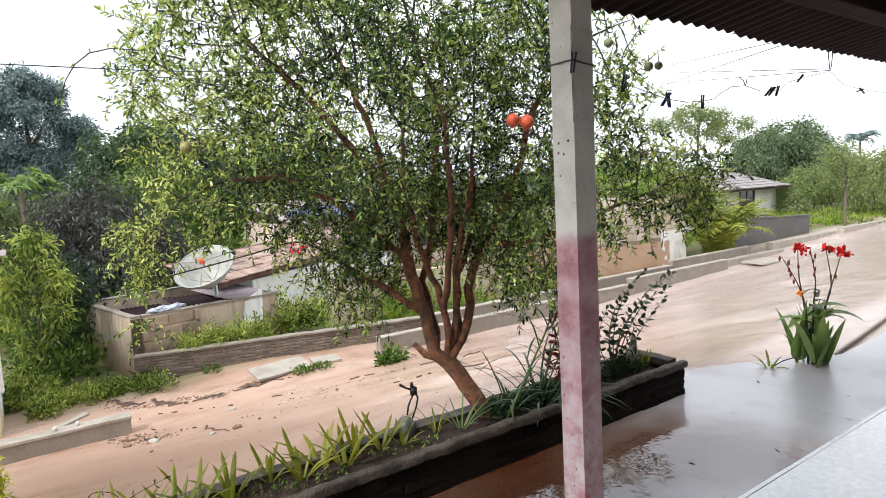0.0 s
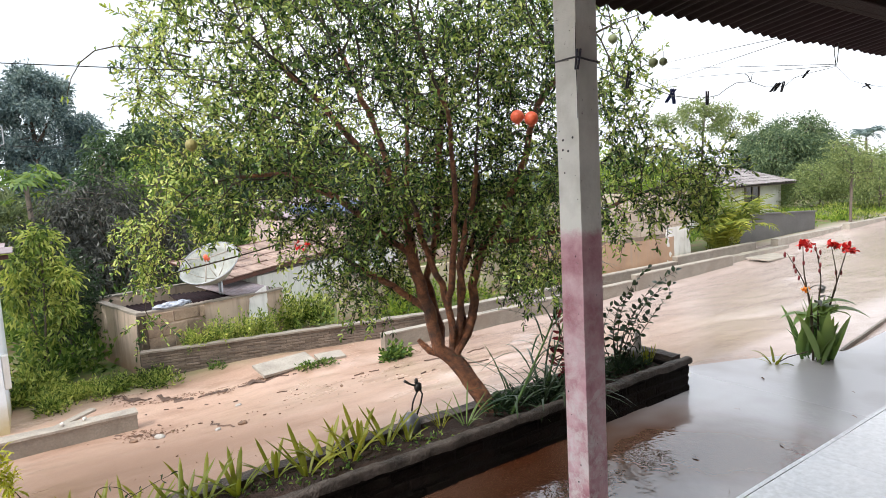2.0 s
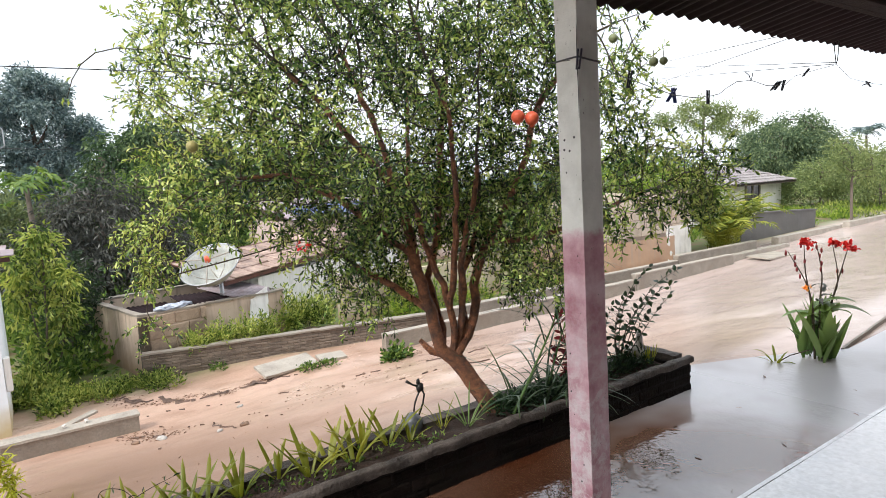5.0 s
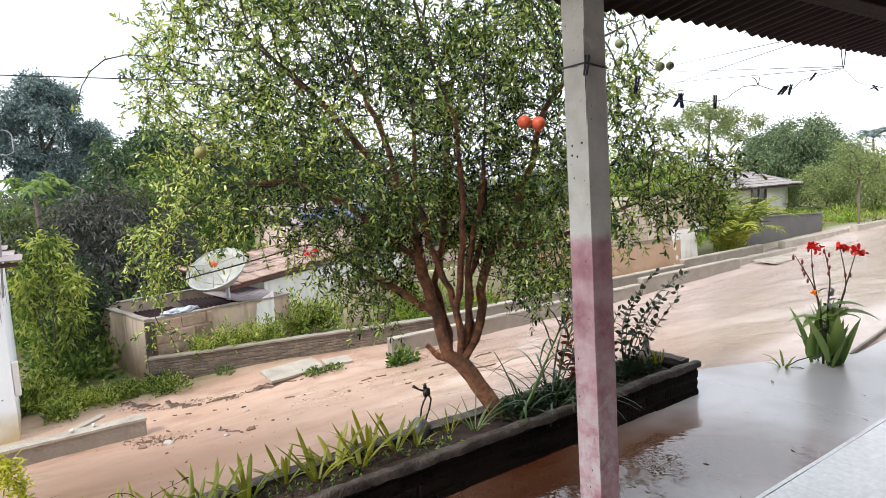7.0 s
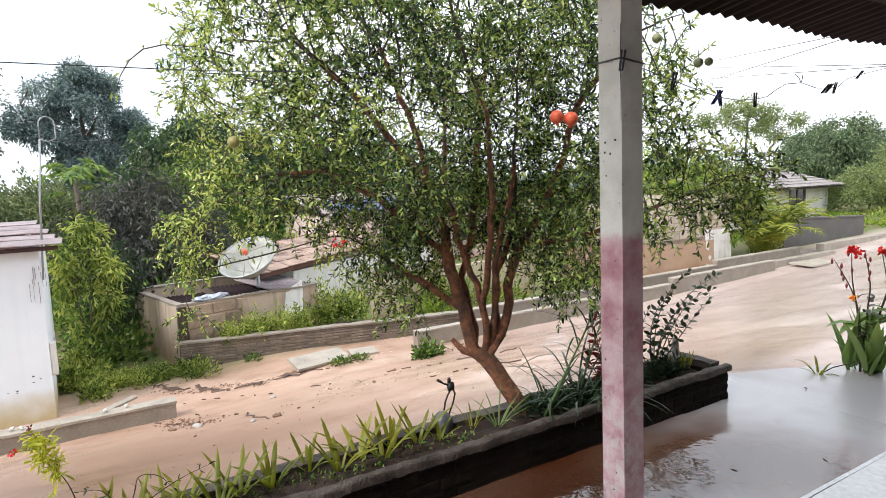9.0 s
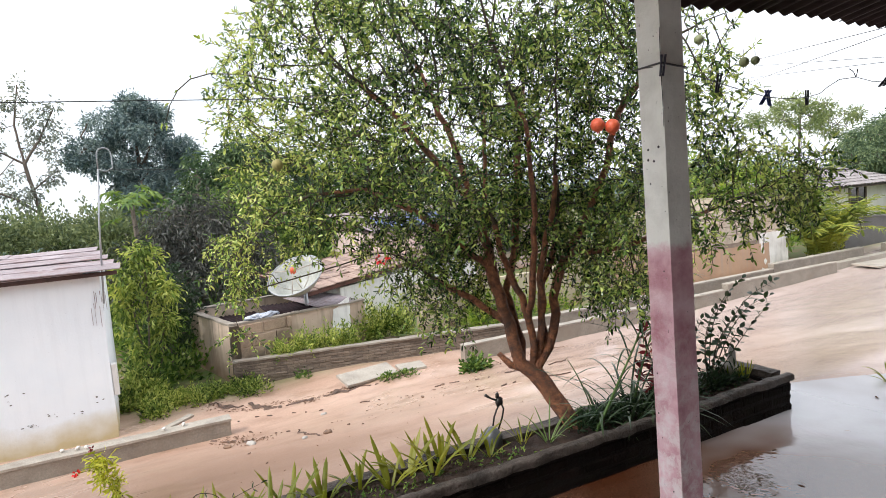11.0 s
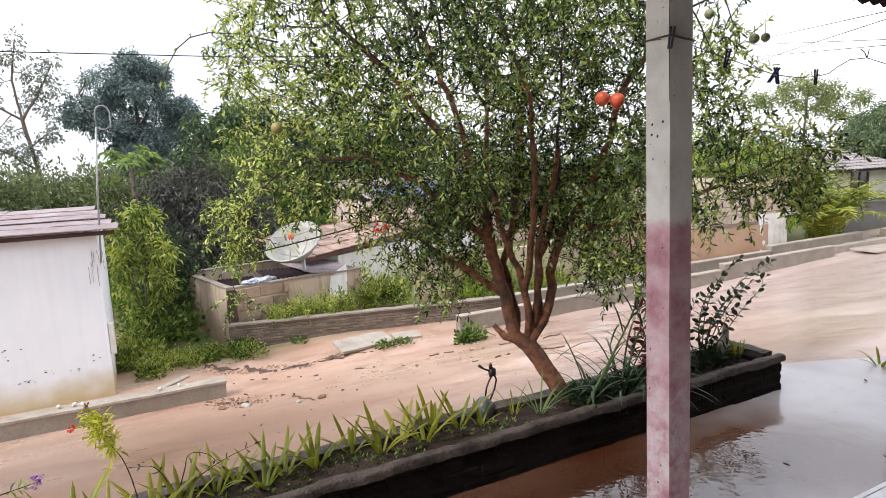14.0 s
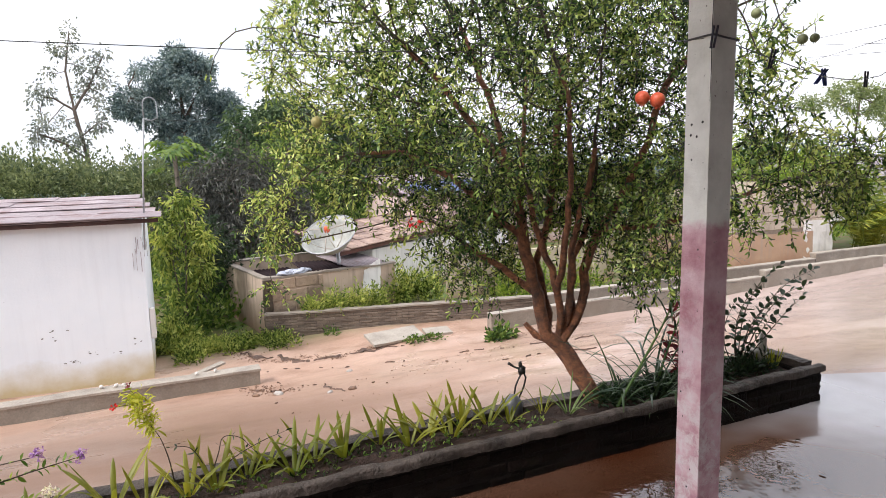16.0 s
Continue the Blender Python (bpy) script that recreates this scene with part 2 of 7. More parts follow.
def water_mat():
    """Thin brown rain water on a concrete yard, ruffled by drops."""
    m = bpy.data.materials.new("brown_rain_water")
    nt, lk, b = links_of(m)
    pos = nt.new("ShaderNodeNewGeometry").outputs["Position"]
    n1, n2, n3 = noise_node(nt, 0.8, 3, 0.5, 0.2), noise_node(nt, 24, 1, 0.5, 0.2), noise_node(nt, 9.0, 1)
    st = nt.new("ShaderNodeMapping")
    st.inputs["Scale"].default_value = (1, 1, 1)
    lk.new(pos, st.inputs[0])
    lk.new(pos, n1.inputs["Vector"])
    lk.new(st.outputs[0], n2.inputs["Vector"])
    lk.new(st.outputs[0], n3.inputs["Vector"])
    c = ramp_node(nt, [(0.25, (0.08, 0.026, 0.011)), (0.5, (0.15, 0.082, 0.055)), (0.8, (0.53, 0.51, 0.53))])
    # muddier at the low corner; further, thin film on cement, paled for reflected sky
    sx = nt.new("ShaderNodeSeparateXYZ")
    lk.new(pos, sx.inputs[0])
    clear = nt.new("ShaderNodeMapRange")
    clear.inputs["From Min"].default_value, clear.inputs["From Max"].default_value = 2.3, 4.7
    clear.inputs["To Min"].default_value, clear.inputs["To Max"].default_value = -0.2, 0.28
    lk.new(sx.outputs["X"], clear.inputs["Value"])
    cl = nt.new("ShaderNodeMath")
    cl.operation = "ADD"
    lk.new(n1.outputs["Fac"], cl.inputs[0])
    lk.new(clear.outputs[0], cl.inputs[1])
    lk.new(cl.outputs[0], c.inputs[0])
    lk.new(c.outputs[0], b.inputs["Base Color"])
    # a film of silt dulls the shallow end
    x_fade = nt.new("ShaderNodeMapRange")
    x_fade.inputs["From Min"].default_value, x_fade.inputs["From Max"].default_value = 3.5, 4.7
    x_fade.inputs["To Min"].default_value, x_fade.inputs["To Max"].default_value = 0.05, 0.30
    lk.new(sx.outputs["X"], x_fade.inputs["Value"])
    lk.new(x_fade.outputs[0], b.inputs["Roughness"])
    b.inputs["IOR"].default_value = 2.3
    ad = nt.new("ShaderNodeMath")
    ad.operation = "ADD"
    lk.new(n2.outputs["Fac"], ad.inputs[0])
    lk.new(n3.outputs["Fac"], ad.inputs[1])
    bump_node(nt, lk, ad.outputs[0], 0.14, 0.010, b)
    return m


def post_mat():
    """Concrete post: off-white above, worn pink-red below, with chips."""
    m = bpy.data.materials.new("worn_two_colour_paint")
    nt, lk, b = links_of(m)
    pos = nt.new("ShaderNodeNewGeometry").outputs["Position"]
    sep = nt.new("ShaderNodeSeparateXYZ")
    lk.new(pos, sep.inputs[0])
    n1, n2, n3 = noise_node(nt, 9, 5, 0.6), noise_node(nt, 55, 4, 0.7), noise_node(nt, 22, 6, 0.7, 0.4)
    for n in (n1, n2, n3):
        lk.new(pos, n.inputs["Vector"])
    pink = ramp_node(nt, [(0.32, (0.42, 0.18, 0.21)), (0.5, (0.60, 0.35, 0.39)), (0.7, (0.76, 0.57, 0.60))])
    lk.new(n1.outputs["Fac"], pink.inputs[0])
    white = ramp_node(nt, [(0.3, (0.64, 0.64, 0.58)), (0.6, (0.82, 0.82, 0.76))])
    lk.new(n1.outputs["Fac"], white.inputs[0])
    wob = nt.new("ShaderNodeMath")
    wob.operation = "MULTIPLY_ADD"
    wob.inputs[1].default_value = 0.06
    lk.new(n3.outputs["Fac"], wob.inputs[0])
    lk.new(sep.outputs["Z"], wob.inputs[2])
    edge = nt.new("ShaderNodeMapRange")
    edge.inputs["From Min"].default_value, edge.inputs["From Max"].default_value = 1.385, 1.415
    lk.new(wob.outputs[0], edge.inputs["Value"])
    col = mix_node(nt, lk, edge.outputs[0], pink.outputs[0], white.outputs[0])
    # bleached lower part
    low = nt.new("ShaderNodeMapRange")
    low.inputs["From Min"].default_value, low.inputs["From Max"].default_value = 1.32, 0.75
    low.inputs["To Max"].default_value = 0.8
    lk.new(wob.outputs[0], low.inputs["Value"])
    wear = nt.new("ShaderNodeMath")
    wear.operation = "MULTIPLY"
    flake = ramp_node(nt, [(0.44, (0, 0, 0)), (0.60, (1, 1, 1))])
    lk.new(n3.outputs["Fac"], flake.inputs[0])
    lk.new(low.outputs[0], wear.inputs[0])
    lk.new(flake.outputs[0], wear.inputs[1])
    col = mix_node(nt, lk, wear.outputs[0], col, (0.74, 0.68, 0.67))
    chip = ramp_node(nt, [(0.28, (1, 1, 1)), (0.33, (0, 0, 0))])
    lk.new(n2.outputs["Fac"], chip.inputs[0])
    col = mix_node(nt, lk, chip.outputs[0], col, (0.20, 0.17, 0.16))
    lk.new(col, b.inputs["Base Color"])
    b.inputs["Roughness"].default_value = 0.6
    bump_node(nt, lk, n2.outputs["Fac"], 0.5, 0.006, b)
    return m


def wall_mat(name, base, shade, foot, foot_top, foot_soft=0.25, streak=(0.3, 0.3, 0.28), streaks=0.35):
    """Lime-washed wall: rain streaks running down and a mud-splashed foot with an uneven upper edge."""
    m = bpy.data.materials.new(name)
    nt, lk, b = links_of(m)
    pos = nt.new("ShaderNodeNewGeometry").outputs["Position"]
    sep = nt.new("ShaderNodeSeparateXYZ")
    lk.new(pos, sep.inputs[0])
    n1, n2, n4 = noise_node(nt, 2.0, 5), noise_node(nt, 30, 5, 0.7), noise_node(nt, 3.0, 4, 0.6)
    mp = nt.new("ShaderNodeMapping")
    mp.inputs["Scale"].default_value = (4.0, 4.0, 0.25)
    lk.new(pos, mp.inputs[0])
    lk.new(mp.outputs[0], n4.inputs["Vector"])
    lk.new(pos, n1.inputs["Vector"])
    lk.new(pos, n2.inputs["Vector"])
    c = ramp_node(nt, [(0.3, shade), (0.65, base)])
    lk.new(n1.outputs["Fac"], c.inputs[0])
    sr = ramp_node(nt, [(0.50, (0, 0, 0)), (0.72, (streaks,) * 3)])
    lk.new(n4.outputs["Fac"], sr.inputs[0])
    col = mix_node(nt, lk, sr.outputs[0], c.outputs[0], streak)
    wob = nt.new("ShaderNodeMath")
    wob.operation = "MULTIPLY_ADD"
    wob.inputs[1].default_value = 0.55
    lk.new(n1.outputs["Fac"], wob.inputs[0])
    lk.new(sep.outputs["Z"], wob.inputs[2])
    fr = nt.new("ShaderNodeMapRange")
    fr.inputs["From Min"].default_value, fr.inputs["From Max"].default_value = foot_top + 0.27, foot_top + 0.27 - foot_soft
    lk.new(wob.outputs[0], fr.inputs["Value"])
    col = mix_node(nt, lk, fr.outputs[0], col, foot)
    chip = ramp_node(nt, [(0.27, (1, 1, 1)), (0.31, (0, 0, 0))])
    lk.new(n2.outputs["Fac"], chip.inputs[0])
    col = mix_node(nt, lk, chip.outputs[0], col, streak)
    lk.new(col, b.inputs["Base Color"])
    b.inputs["Roughness"].default_value = 0.85
    bump_node(nt, lk, n2.outputs["Fac"], 0.3, 0.01, b)
    return m


def plain(name, col, rough=0.5, metal=0.0, var=0.12):
    return surf(name, col, tuple(v * (1 - 2 * var) for v in col), 14, 90, rough, 0.1, 0.2, 0.003, metal)


M_GROUND = ground_mat()
M_WATER = water_mat()
M_POST = post_mat()
M_WHITE_HOUSE = wall_mat("whitewashed_render", (0.86, 0.91, 0.95), (0.81, 0.87, 0.92), (0.55, 0.46, 0.27), -0.70, 0.34, (0.36, 0.38, 0.42), 0.07)
M_FAR_WHITE = wall_mat("far_white_render", (0.78, 0.77, 0.74), (0.66, 0.64, 0.60), (0.45, 0.35, 0.25), -0.9)
M_RENDER_WHITE = wall_mat("old_white_render", (0.84, 0.84, 0.82), (0.72, 0.72, 0.69), (0.44, 0.42, 0.24), -0.45, 0.6)
M_BEIGE = wall_mat("beige_mud_render", (0.52, 0.45, 0.33), (0.42, 0.36, 0.26), (0.36, 0.27, 0.17), -0.7)
M_MUD_FOOT = wall_mat("brown_mud_render", (0.50, 0.33, 0.22), (0.42, 0.27, 0.18), (0.36, 0.19, 0.12), -0.6, 0.4)
M_HUT = wall_mat("stained_hut_render", (0.60, 0.48, 0.38), (0.42, 0.325, 0.25), (0.30, 0.20, 0.135), -0.6, 0.4, (0.10, 0.085, 0.07), 0.45)
M_TILE = surf("white_marbled_tile", (0.90, 0.92, 0.95), (0.82, 0.85, 0.89), 5, 30, 0.16, 0.05, 0.05, 0.002, 0, (0.70, 0.73, 0.78), 7, 0.30, 0.03, 1.0)
M_TILE.node_tree.nodes["Principled BSDF"].inputs["Coat Weight"].default_value = 0.8
M_TILE.node_tree.nodes["Principled BSDF"].inputs["IOR"].default_value = 1.9
M_GROUT = surf("grey_grout", (0.88, 0.89, 0.91), (0.80, 0.81, 0.83), 20, 90)
M_CONCRETE = surf("weathered_concrete", (0.37, 0.33, 0.275), (0.24, 0.21, 0.175), 3, 45, 0.75, 0.2, 0.5, 0.01, 0, (0.24, 0.20, 0.16), 2.2, 0.5)
M_KERB_TOP = surf("pale_cement", (0.48, 0.435, 0.37), (0.32, 0.285, 0.24), 4, 50, 0.7, 0.2, 0.4, 0.008)
# planter front: its shade is put into near-black brick and mortar colours
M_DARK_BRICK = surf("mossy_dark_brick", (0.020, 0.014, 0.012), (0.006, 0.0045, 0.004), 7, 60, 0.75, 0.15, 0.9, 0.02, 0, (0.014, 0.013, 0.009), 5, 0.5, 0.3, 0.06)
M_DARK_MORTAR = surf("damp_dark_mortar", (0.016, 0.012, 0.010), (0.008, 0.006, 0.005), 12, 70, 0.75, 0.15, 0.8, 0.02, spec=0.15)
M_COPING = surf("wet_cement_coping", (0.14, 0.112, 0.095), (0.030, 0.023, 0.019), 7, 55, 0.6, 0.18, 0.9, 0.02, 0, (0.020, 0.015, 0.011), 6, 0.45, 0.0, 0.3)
M_SOIL = surf("dark_garden_soil", (0.075, 0.040, 0.028), (0.022, 0.012, 0.009), 9, 70, 0.85, 0.1, 1.0, 0.03)
M_BRICK = surf("grey_brown_brick", (0.25, 0.20, 0.155), (0.13, 0.10, 0.078), 6, 60, 0.85, 0.1, 0.7, 0.01, 0, (0.15, 0.12, 0.10), 3, 0.5, 0.16)
M_MORTAR = surf("sandy_mortar", (0.15, 0.12, 0.095), (0.10, 0.08, 0.062), 9, 60)
M_BLOCK = surf("cement_block", (0.60, 0.52, 0.42), (0.47, 0.39, 0.30), 5, 60, 0.85, 0.1, 0.6, 0.01, 0, (0.40, 0.28, 0.19), 1.6, 0.4, 0.12)
M_HUT_BLOCK = surf("hut_cement_block", (0.50, 0.385, 0.28), (0.34, 0.25, 0.175), 5, 60, 0.85, 0.1, 0.6, 0.01, 0, (0.18, 0.13, 0.10), 2.5, 0.4, 0.15)
M_BLOCK_JOINT = surf("block_joint", (0.36, 0.29, 0.23), (0.27, 0.21, 0.16), 9, 60)
M_GREY_WALL = surf("dark_grey_cement", (0.16, 0.155, 0.15), (0.11, 0.105, 0.10), 1.5, 40, 0.85, 0.1, 0.4, 0.01)
# M_TIN and M_DARK_TIMBER: shade under the roof is put into near-black colours
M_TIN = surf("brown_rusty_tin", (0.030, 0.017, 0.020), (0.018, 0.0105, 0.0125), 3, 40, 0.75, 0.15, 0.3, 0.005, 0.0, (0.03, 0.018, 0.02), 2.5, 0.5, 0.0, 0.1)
M_TIMBER = surf("red_brown_timber", (0.15, 0.06, 0.04), (0.07, 0.03, 0.02), 5, 50, 0.7, 0.1, 0.5, 0.006)
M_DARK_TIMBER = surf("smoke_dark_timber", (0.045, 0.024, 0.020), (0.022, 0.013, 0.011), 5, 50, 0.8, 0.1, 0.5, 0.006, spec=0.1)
M_SHEET = surf("grey_fibre_sheet", (0.46, 0.40, 0.42), (0.28, 0.235, 0.25), 2.5, 40, 0.75, 0.15, 0.5, 0.01, 0, (0.22, 0.14, 0.13), 3, 0.5, 0.12)
M_RED_RUST = surf("red_rust_edge", (0.085, 0.040, 0.034), (0.040, 0.022, 0.020), 4, 40, 0.75)
M_ROOF_TILE = surf("weathered_clay_tile", (0.50, 0.37, 0.30), (0.30, 0.205, 0.165), 4, 40, 0.8, 0.1, 0.6, 0.012, 0, (0.16, 0.11, 0.10), 2.5, 0.4, 0.2)
M_GREY_TILE = surf("grey_roof_tile", (0.42, 0.39, 0.38), (0.23, 0.21, 0.21), 3, 40, 0.8, 0.1, 0.6, 0.012, 0, (0.14, 0.12, 0.12), 2.0, 0.4, 0.2)
M_DISH = surf("weathered_white_dish", (0.48, 0.49, 0.46), (0.33, 0.35, 0.32), 5, 40, 0.5, 0.1, 0.2, 0.003, 0, (0.36, 0.36, 0.31), 6, 0.4)
M_METAL = plain("galvanised_pipe", (0.46, 0.48, 0.50), 0.4, 0.6)
M_DARK_METAL = plain("dark_wet_metal", (0.045, 0.042, 0.04), 0.4, 0.4)
M_WIRE = plain("grey_wire", (0.10, 0.10, 0.10), 0.5, 0.3)
M_PEG = plain("dark_plastic_peg", (0.035, 0.035, 0.05), 0.4)
M_PEG_BLUE = plain("blue_plastic_peg", (0.03, 0.05, 0.20), 0.4)
M_TARP = surf("blue_tarpaulin", (0.07, 0.12, 0.26), (0.04, 0.07, 0.17), 6, 40, 0.5, 0.1, 0.6, 0.02)
M_UNSEEN_WALL = wall_mat("dull_brown_render", (0.17, 0.10, 0.075), (0.12, 0.07, 0.055), (0.10, 0.05, 0.04), 0.3)
M_PINK = wall_mat("pale_pink_render", (0.72, 0.58, 0.53), (0.60, 0.47, 0.42), (0.45, 0.30, 0.2), -0.7)
M_GLASS_DARK = plain("dark_window_glass", (0.03, 0.03, 0.035), 0.12)
M_BARK = surf("red_brown_bark", (0.52, 0.21, 0.095), (0.12, 0.045, 0.028), 26, 110, 0.6, 0.15, 1.0, 0.02, 0, (0.07, 0.042, 0.032), 8, 0.6)
M_TWIG = surf("dark_twig_bark", (0.085, 0.06, 0.036), (0.04, 0.03, 0.02), 12, 60, 0.7)
M_GREY_BARK = surf("grey_bark", (0.20, 0.16, 0.13), (0.10, 0.08, 0.065), 4, 40, 0.85)
M_STONE = surf("pale_stone", (0.55, 0.52, 0.48), (0.38, 0.35, 0.32), 9, 60, 0.8)
M_SHELL = plain("white_snail_shell", (0.78, 0.74, 0.68), 0.4)
M_GREY_PLASTIC = plain("grey_plastic", (0.13, 0.14, 0.155), 0.4)
M_BAG = surf("white_blue_sacking", (0.62, 0.66, 0.74), (0.35, 0.40, 0.50), 8, 50, 0.6, 0.1, 0.8, 0.02)
M_LITTER = surf("wet_leaf_litter", (0.32, 0.20, 0.13), (0.15, 0.092, 0.064), 12, 60, 0.7)
M_MUD_LIP = surf("damp_mud_lip", (0.17, 0.10, 0.070), (0.06, 0.038, 0.028), 14, 70, 0.6)
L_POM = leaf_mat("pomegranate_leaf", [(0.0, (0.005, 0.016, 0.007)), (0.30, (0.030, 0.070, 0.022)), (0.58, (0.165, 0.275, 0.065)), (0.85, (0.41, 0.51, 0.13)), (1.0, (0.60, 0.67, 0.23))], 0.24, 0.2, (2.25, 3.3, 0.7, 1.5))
L_MANGO = leaf_mat("mango_leaf", [(0.0, (0.012, 0.034, 0.018)), (0.6, (0.068, 0.128, 0.058)), (1.0, (0.20, 0.28, 0.12))], 0.5, 0.15)
# distance haze is mixed into this blue-green, paler than the near leaves
L_BLUE_HAZE = leaf_mat("dark_blue_green_leaf", [(0.0, (0.05, 0.088, 0.102)), (0.6, (0.18, 0.262, 0.28)), (1.0, (0.36, 0.44, 0.45))], 0.5, 0.2)
L_GREY = leaf_mat("dry_grey_leaf", [(0.0, (0.022, 0.025, 0.024)), (0.6, (0.085, 0.092, 0.085)), (1.0, (0.21, 0.21, 0.19))], 0.7, 0.12)
L_LIGHT = leaf_mat("light_green_leaf", [(0.0, (0.05, 0.11, 0.02)), (0.5, (0.18, 0.30, 0.045)), (1.0, (0.42, 0.50, 0.10))], 0.5, 0.35)
L_BUSH = leaf_mat("bush_leaf", [(0.0, (0.012, 0.035, 0.010)), (0.5, (0.085, 0.165, 0.036)), (1.0, (0.25, 0.34, 0.085))], 0.5, 0.3)
# next three, and the olive hedge, are paled for distance haze
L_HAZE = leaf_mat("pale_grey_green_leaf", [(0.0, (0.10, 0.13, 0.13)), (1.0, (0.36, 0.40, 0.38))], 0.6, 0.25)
L_VERGE = leaf_mat("verge_leaf", [(0.0, (0.09, 0.13, 0.055)), (0.5, (0.19, 0.255, 0.105)), (1.0, (0.34, 0.40, 0.18))], 0.6, 0.25)
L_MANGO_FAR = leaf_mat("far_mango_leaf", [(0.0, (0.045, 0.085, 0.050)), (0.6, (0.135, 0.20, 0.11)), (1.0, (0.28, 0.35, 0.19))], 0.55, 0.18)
L_LIME = leaf_mat("lime_leaf", [(0.0, (0.16, 0.21, 0.02)), (0.5, (0.38, 0.42, 0.05)), (1.0, (0.60, 0.60, 0.10))], 0.5, 0.35)
L_OLIVE = leaf_mat("olive_hedge_leaf", [(0.0, (0.06, 0.09, 0.05)), (0.5, (0.155, 0.205, 0.105)), (1.0, (0.31, 0.355, 0.19))], 0.6, 0.2)
L_CRINUM = leaf_mat("crinum_leaf", [(0.0, (0.012, 0.030, 0.012)), (0.6, (0.046, 0.082, 0.030)), (1.0, (0.13, 0.18, 0.065))], 0.35, 0.2)
L_WEED = leaf_mat("pale_weed_leaf", [(0.0, (0.020, 0.048, 0.012)), (0.42, (0.17, 0.26, 0.055)), (1.0, (0.54, 0.58, 0.19))], 0.55, 0.3)
L_YELLOW = leaf_mat("yellow_green_palm_leaf", [(0.0, (0.06, 0.10, 0.018)), (0.5, (0.18, 0.24, 0.04)), (1.0, (0.42, 0.42, 0.07))], 0.45, 0.35)
L_STRAP = leaf_mat("strap_lily_leaf", [(0.0, (0.020, 0.045, 0.010)), (0.5, (0.135, 0.165, 0.020)), (1.0, (0.40, 0.38, 0.06))], 0.4, 0.38)
L_CANNA = leaf_mat("canna_leaf", [(0.0, (0.03, 0.075, 0.035)), (0.5, (0.095, 0.18, 0.06)), (1.0, (0.26, 0.34, 0.10))], 0.4, 0.3)
L_RED = leaf_mat("red_croton_leaf", [(0.0, (0.09, 0.012, 0.02)), (0.6, (0.20, 0.03, 0.045)), (1.0, (0.30, 0.07, 0.06))], 0.4, 0.25)
L_SHRUB = leaf_mat("dark_oval_leaf", [(0.0, (0.015, 0.03, 0.018)), (0.6, (0.03, 0.06, 0.03)), (1.0, (0.06, 0.10, 0.04))], 0.35, 0.15)
L_PETAL = leaf_mat("red_petal", [(0.0, (0.50, 0.012, 0.012)), (0.6, (0.72, 0.025, 0.022)), (1.0, (0.80, 0.06, 0.04))], 0.5, 0.08)
L_ORANGE = leaf_mat("orange_petal", [(0.0, (0.70, 0.20, 0.02)), (1.0, (0.85, 0.40, 0.06))], 0.5, 0.2)
L_PURPLE = leaf_mat("purple_petal", [(0.0, (0.30, 0.15, 0.45)), (1.0, (0.55, 0.38, 0.65))], 0.5, 0.3)
L_WHITE = leaf_mat("white_petal", [(0.0, (0.7, 0.68, 0.6)), (1.0, (0.85, 0.84, 0.78))], 0.5, 0.3)
M_FRUIT = surf("orange_red_fruit_skin", (0.82, 0.17, 0.07), (0.70, 0.10, 0.045), 18, 90, 0.4, 0.1, 0.15, 0.003)
M_FRUIT_GREEN = surf("green_fruit_skin", (0.27, 0.31, 0.15), (0.20, 0.22, 0.11), 18, 90, 0.45, 0.1, 0.15, 0.003)
M_FRUIT_YELLOW = surf("yellow_fruit_skin", (0.40, 0.34, 0.12), (0.28, 0.27, 0.09), 18, 90, 0.45, 0.1, 0.15, 0.003)


# ---- building helpers ----
def thing(name, label, category, at=(0, 0, 0), rz=0.0, group="", kind=""):
    ob = new(name)
    ob.empty_display_size = 0.1
    ob.matrix_basis = pose(*at, 0, 0, rz)
    return tagged(ob, label, category, group, kind)


def link_mesh(name, me, material, parent=None, label="", m=None):
    me.materials.append(material)
    ob = new(name, me)
    if parent:
        ob.parent = parent
    if m is not None:
        ob.matrix_basis = m
    return tagged(ob, label)


def part(name, bm, material, parent=None, label="", smooth=False, m=None):
    bmesh.ops.recalc_face_normals(bm, faces=bm.faces)
    me = bpy.data.meshes.new(name)
    bm.to_mesh(me)
    bm.free()
    if smooth:
        me.polygons.foreach_set("use_smooth", [True] * len(me.polygons))
    return link_mesh(name, me, material, parent, label, m)


def raw_mesh(name, verts, faces, smooth=False):
    me = bpy.data.meshes.new(name)
    me.from_pydata(verts if isinstance(verts, list) else verts.tolist(), [], faces if isinstance(faces, list) else faces.tolist())
    if smooth:
        me.polygons.foreach_set("use_smooth", [True] * len(me.polygons))
    me.update()
    return me


def box(bm, lo, hi, bevel=0.0, m=None):
    r = bmesh.ops.create_cube(bm, size=1.0)
    vs = r["verts"]
    for v in vs:
        v.co = Vector([lo[i] + (v.co[i] + 0.5) * (hi[i] - lo[i]) for i in range(3)])
    if bevel:
        es = list({e for v in vs for e in v.link_edges})
        out = bmesh.ops.bevel(bm, geom=es, offset=bevel, segments=1, affect="EDGES")
        vs = list({v for f in out["faces"] for v in f.verts} | {v for v in vs if v.is_valid})
    if m is not None:
        bmesh.ops.transform(bm, matrix=m, verts=vs)
    return vs


def one_box(lo, hi, bevel=0.0, m=None):
    bm = bmesh.new()
    box(bm, lo, hi, bevel, m)
    return bm


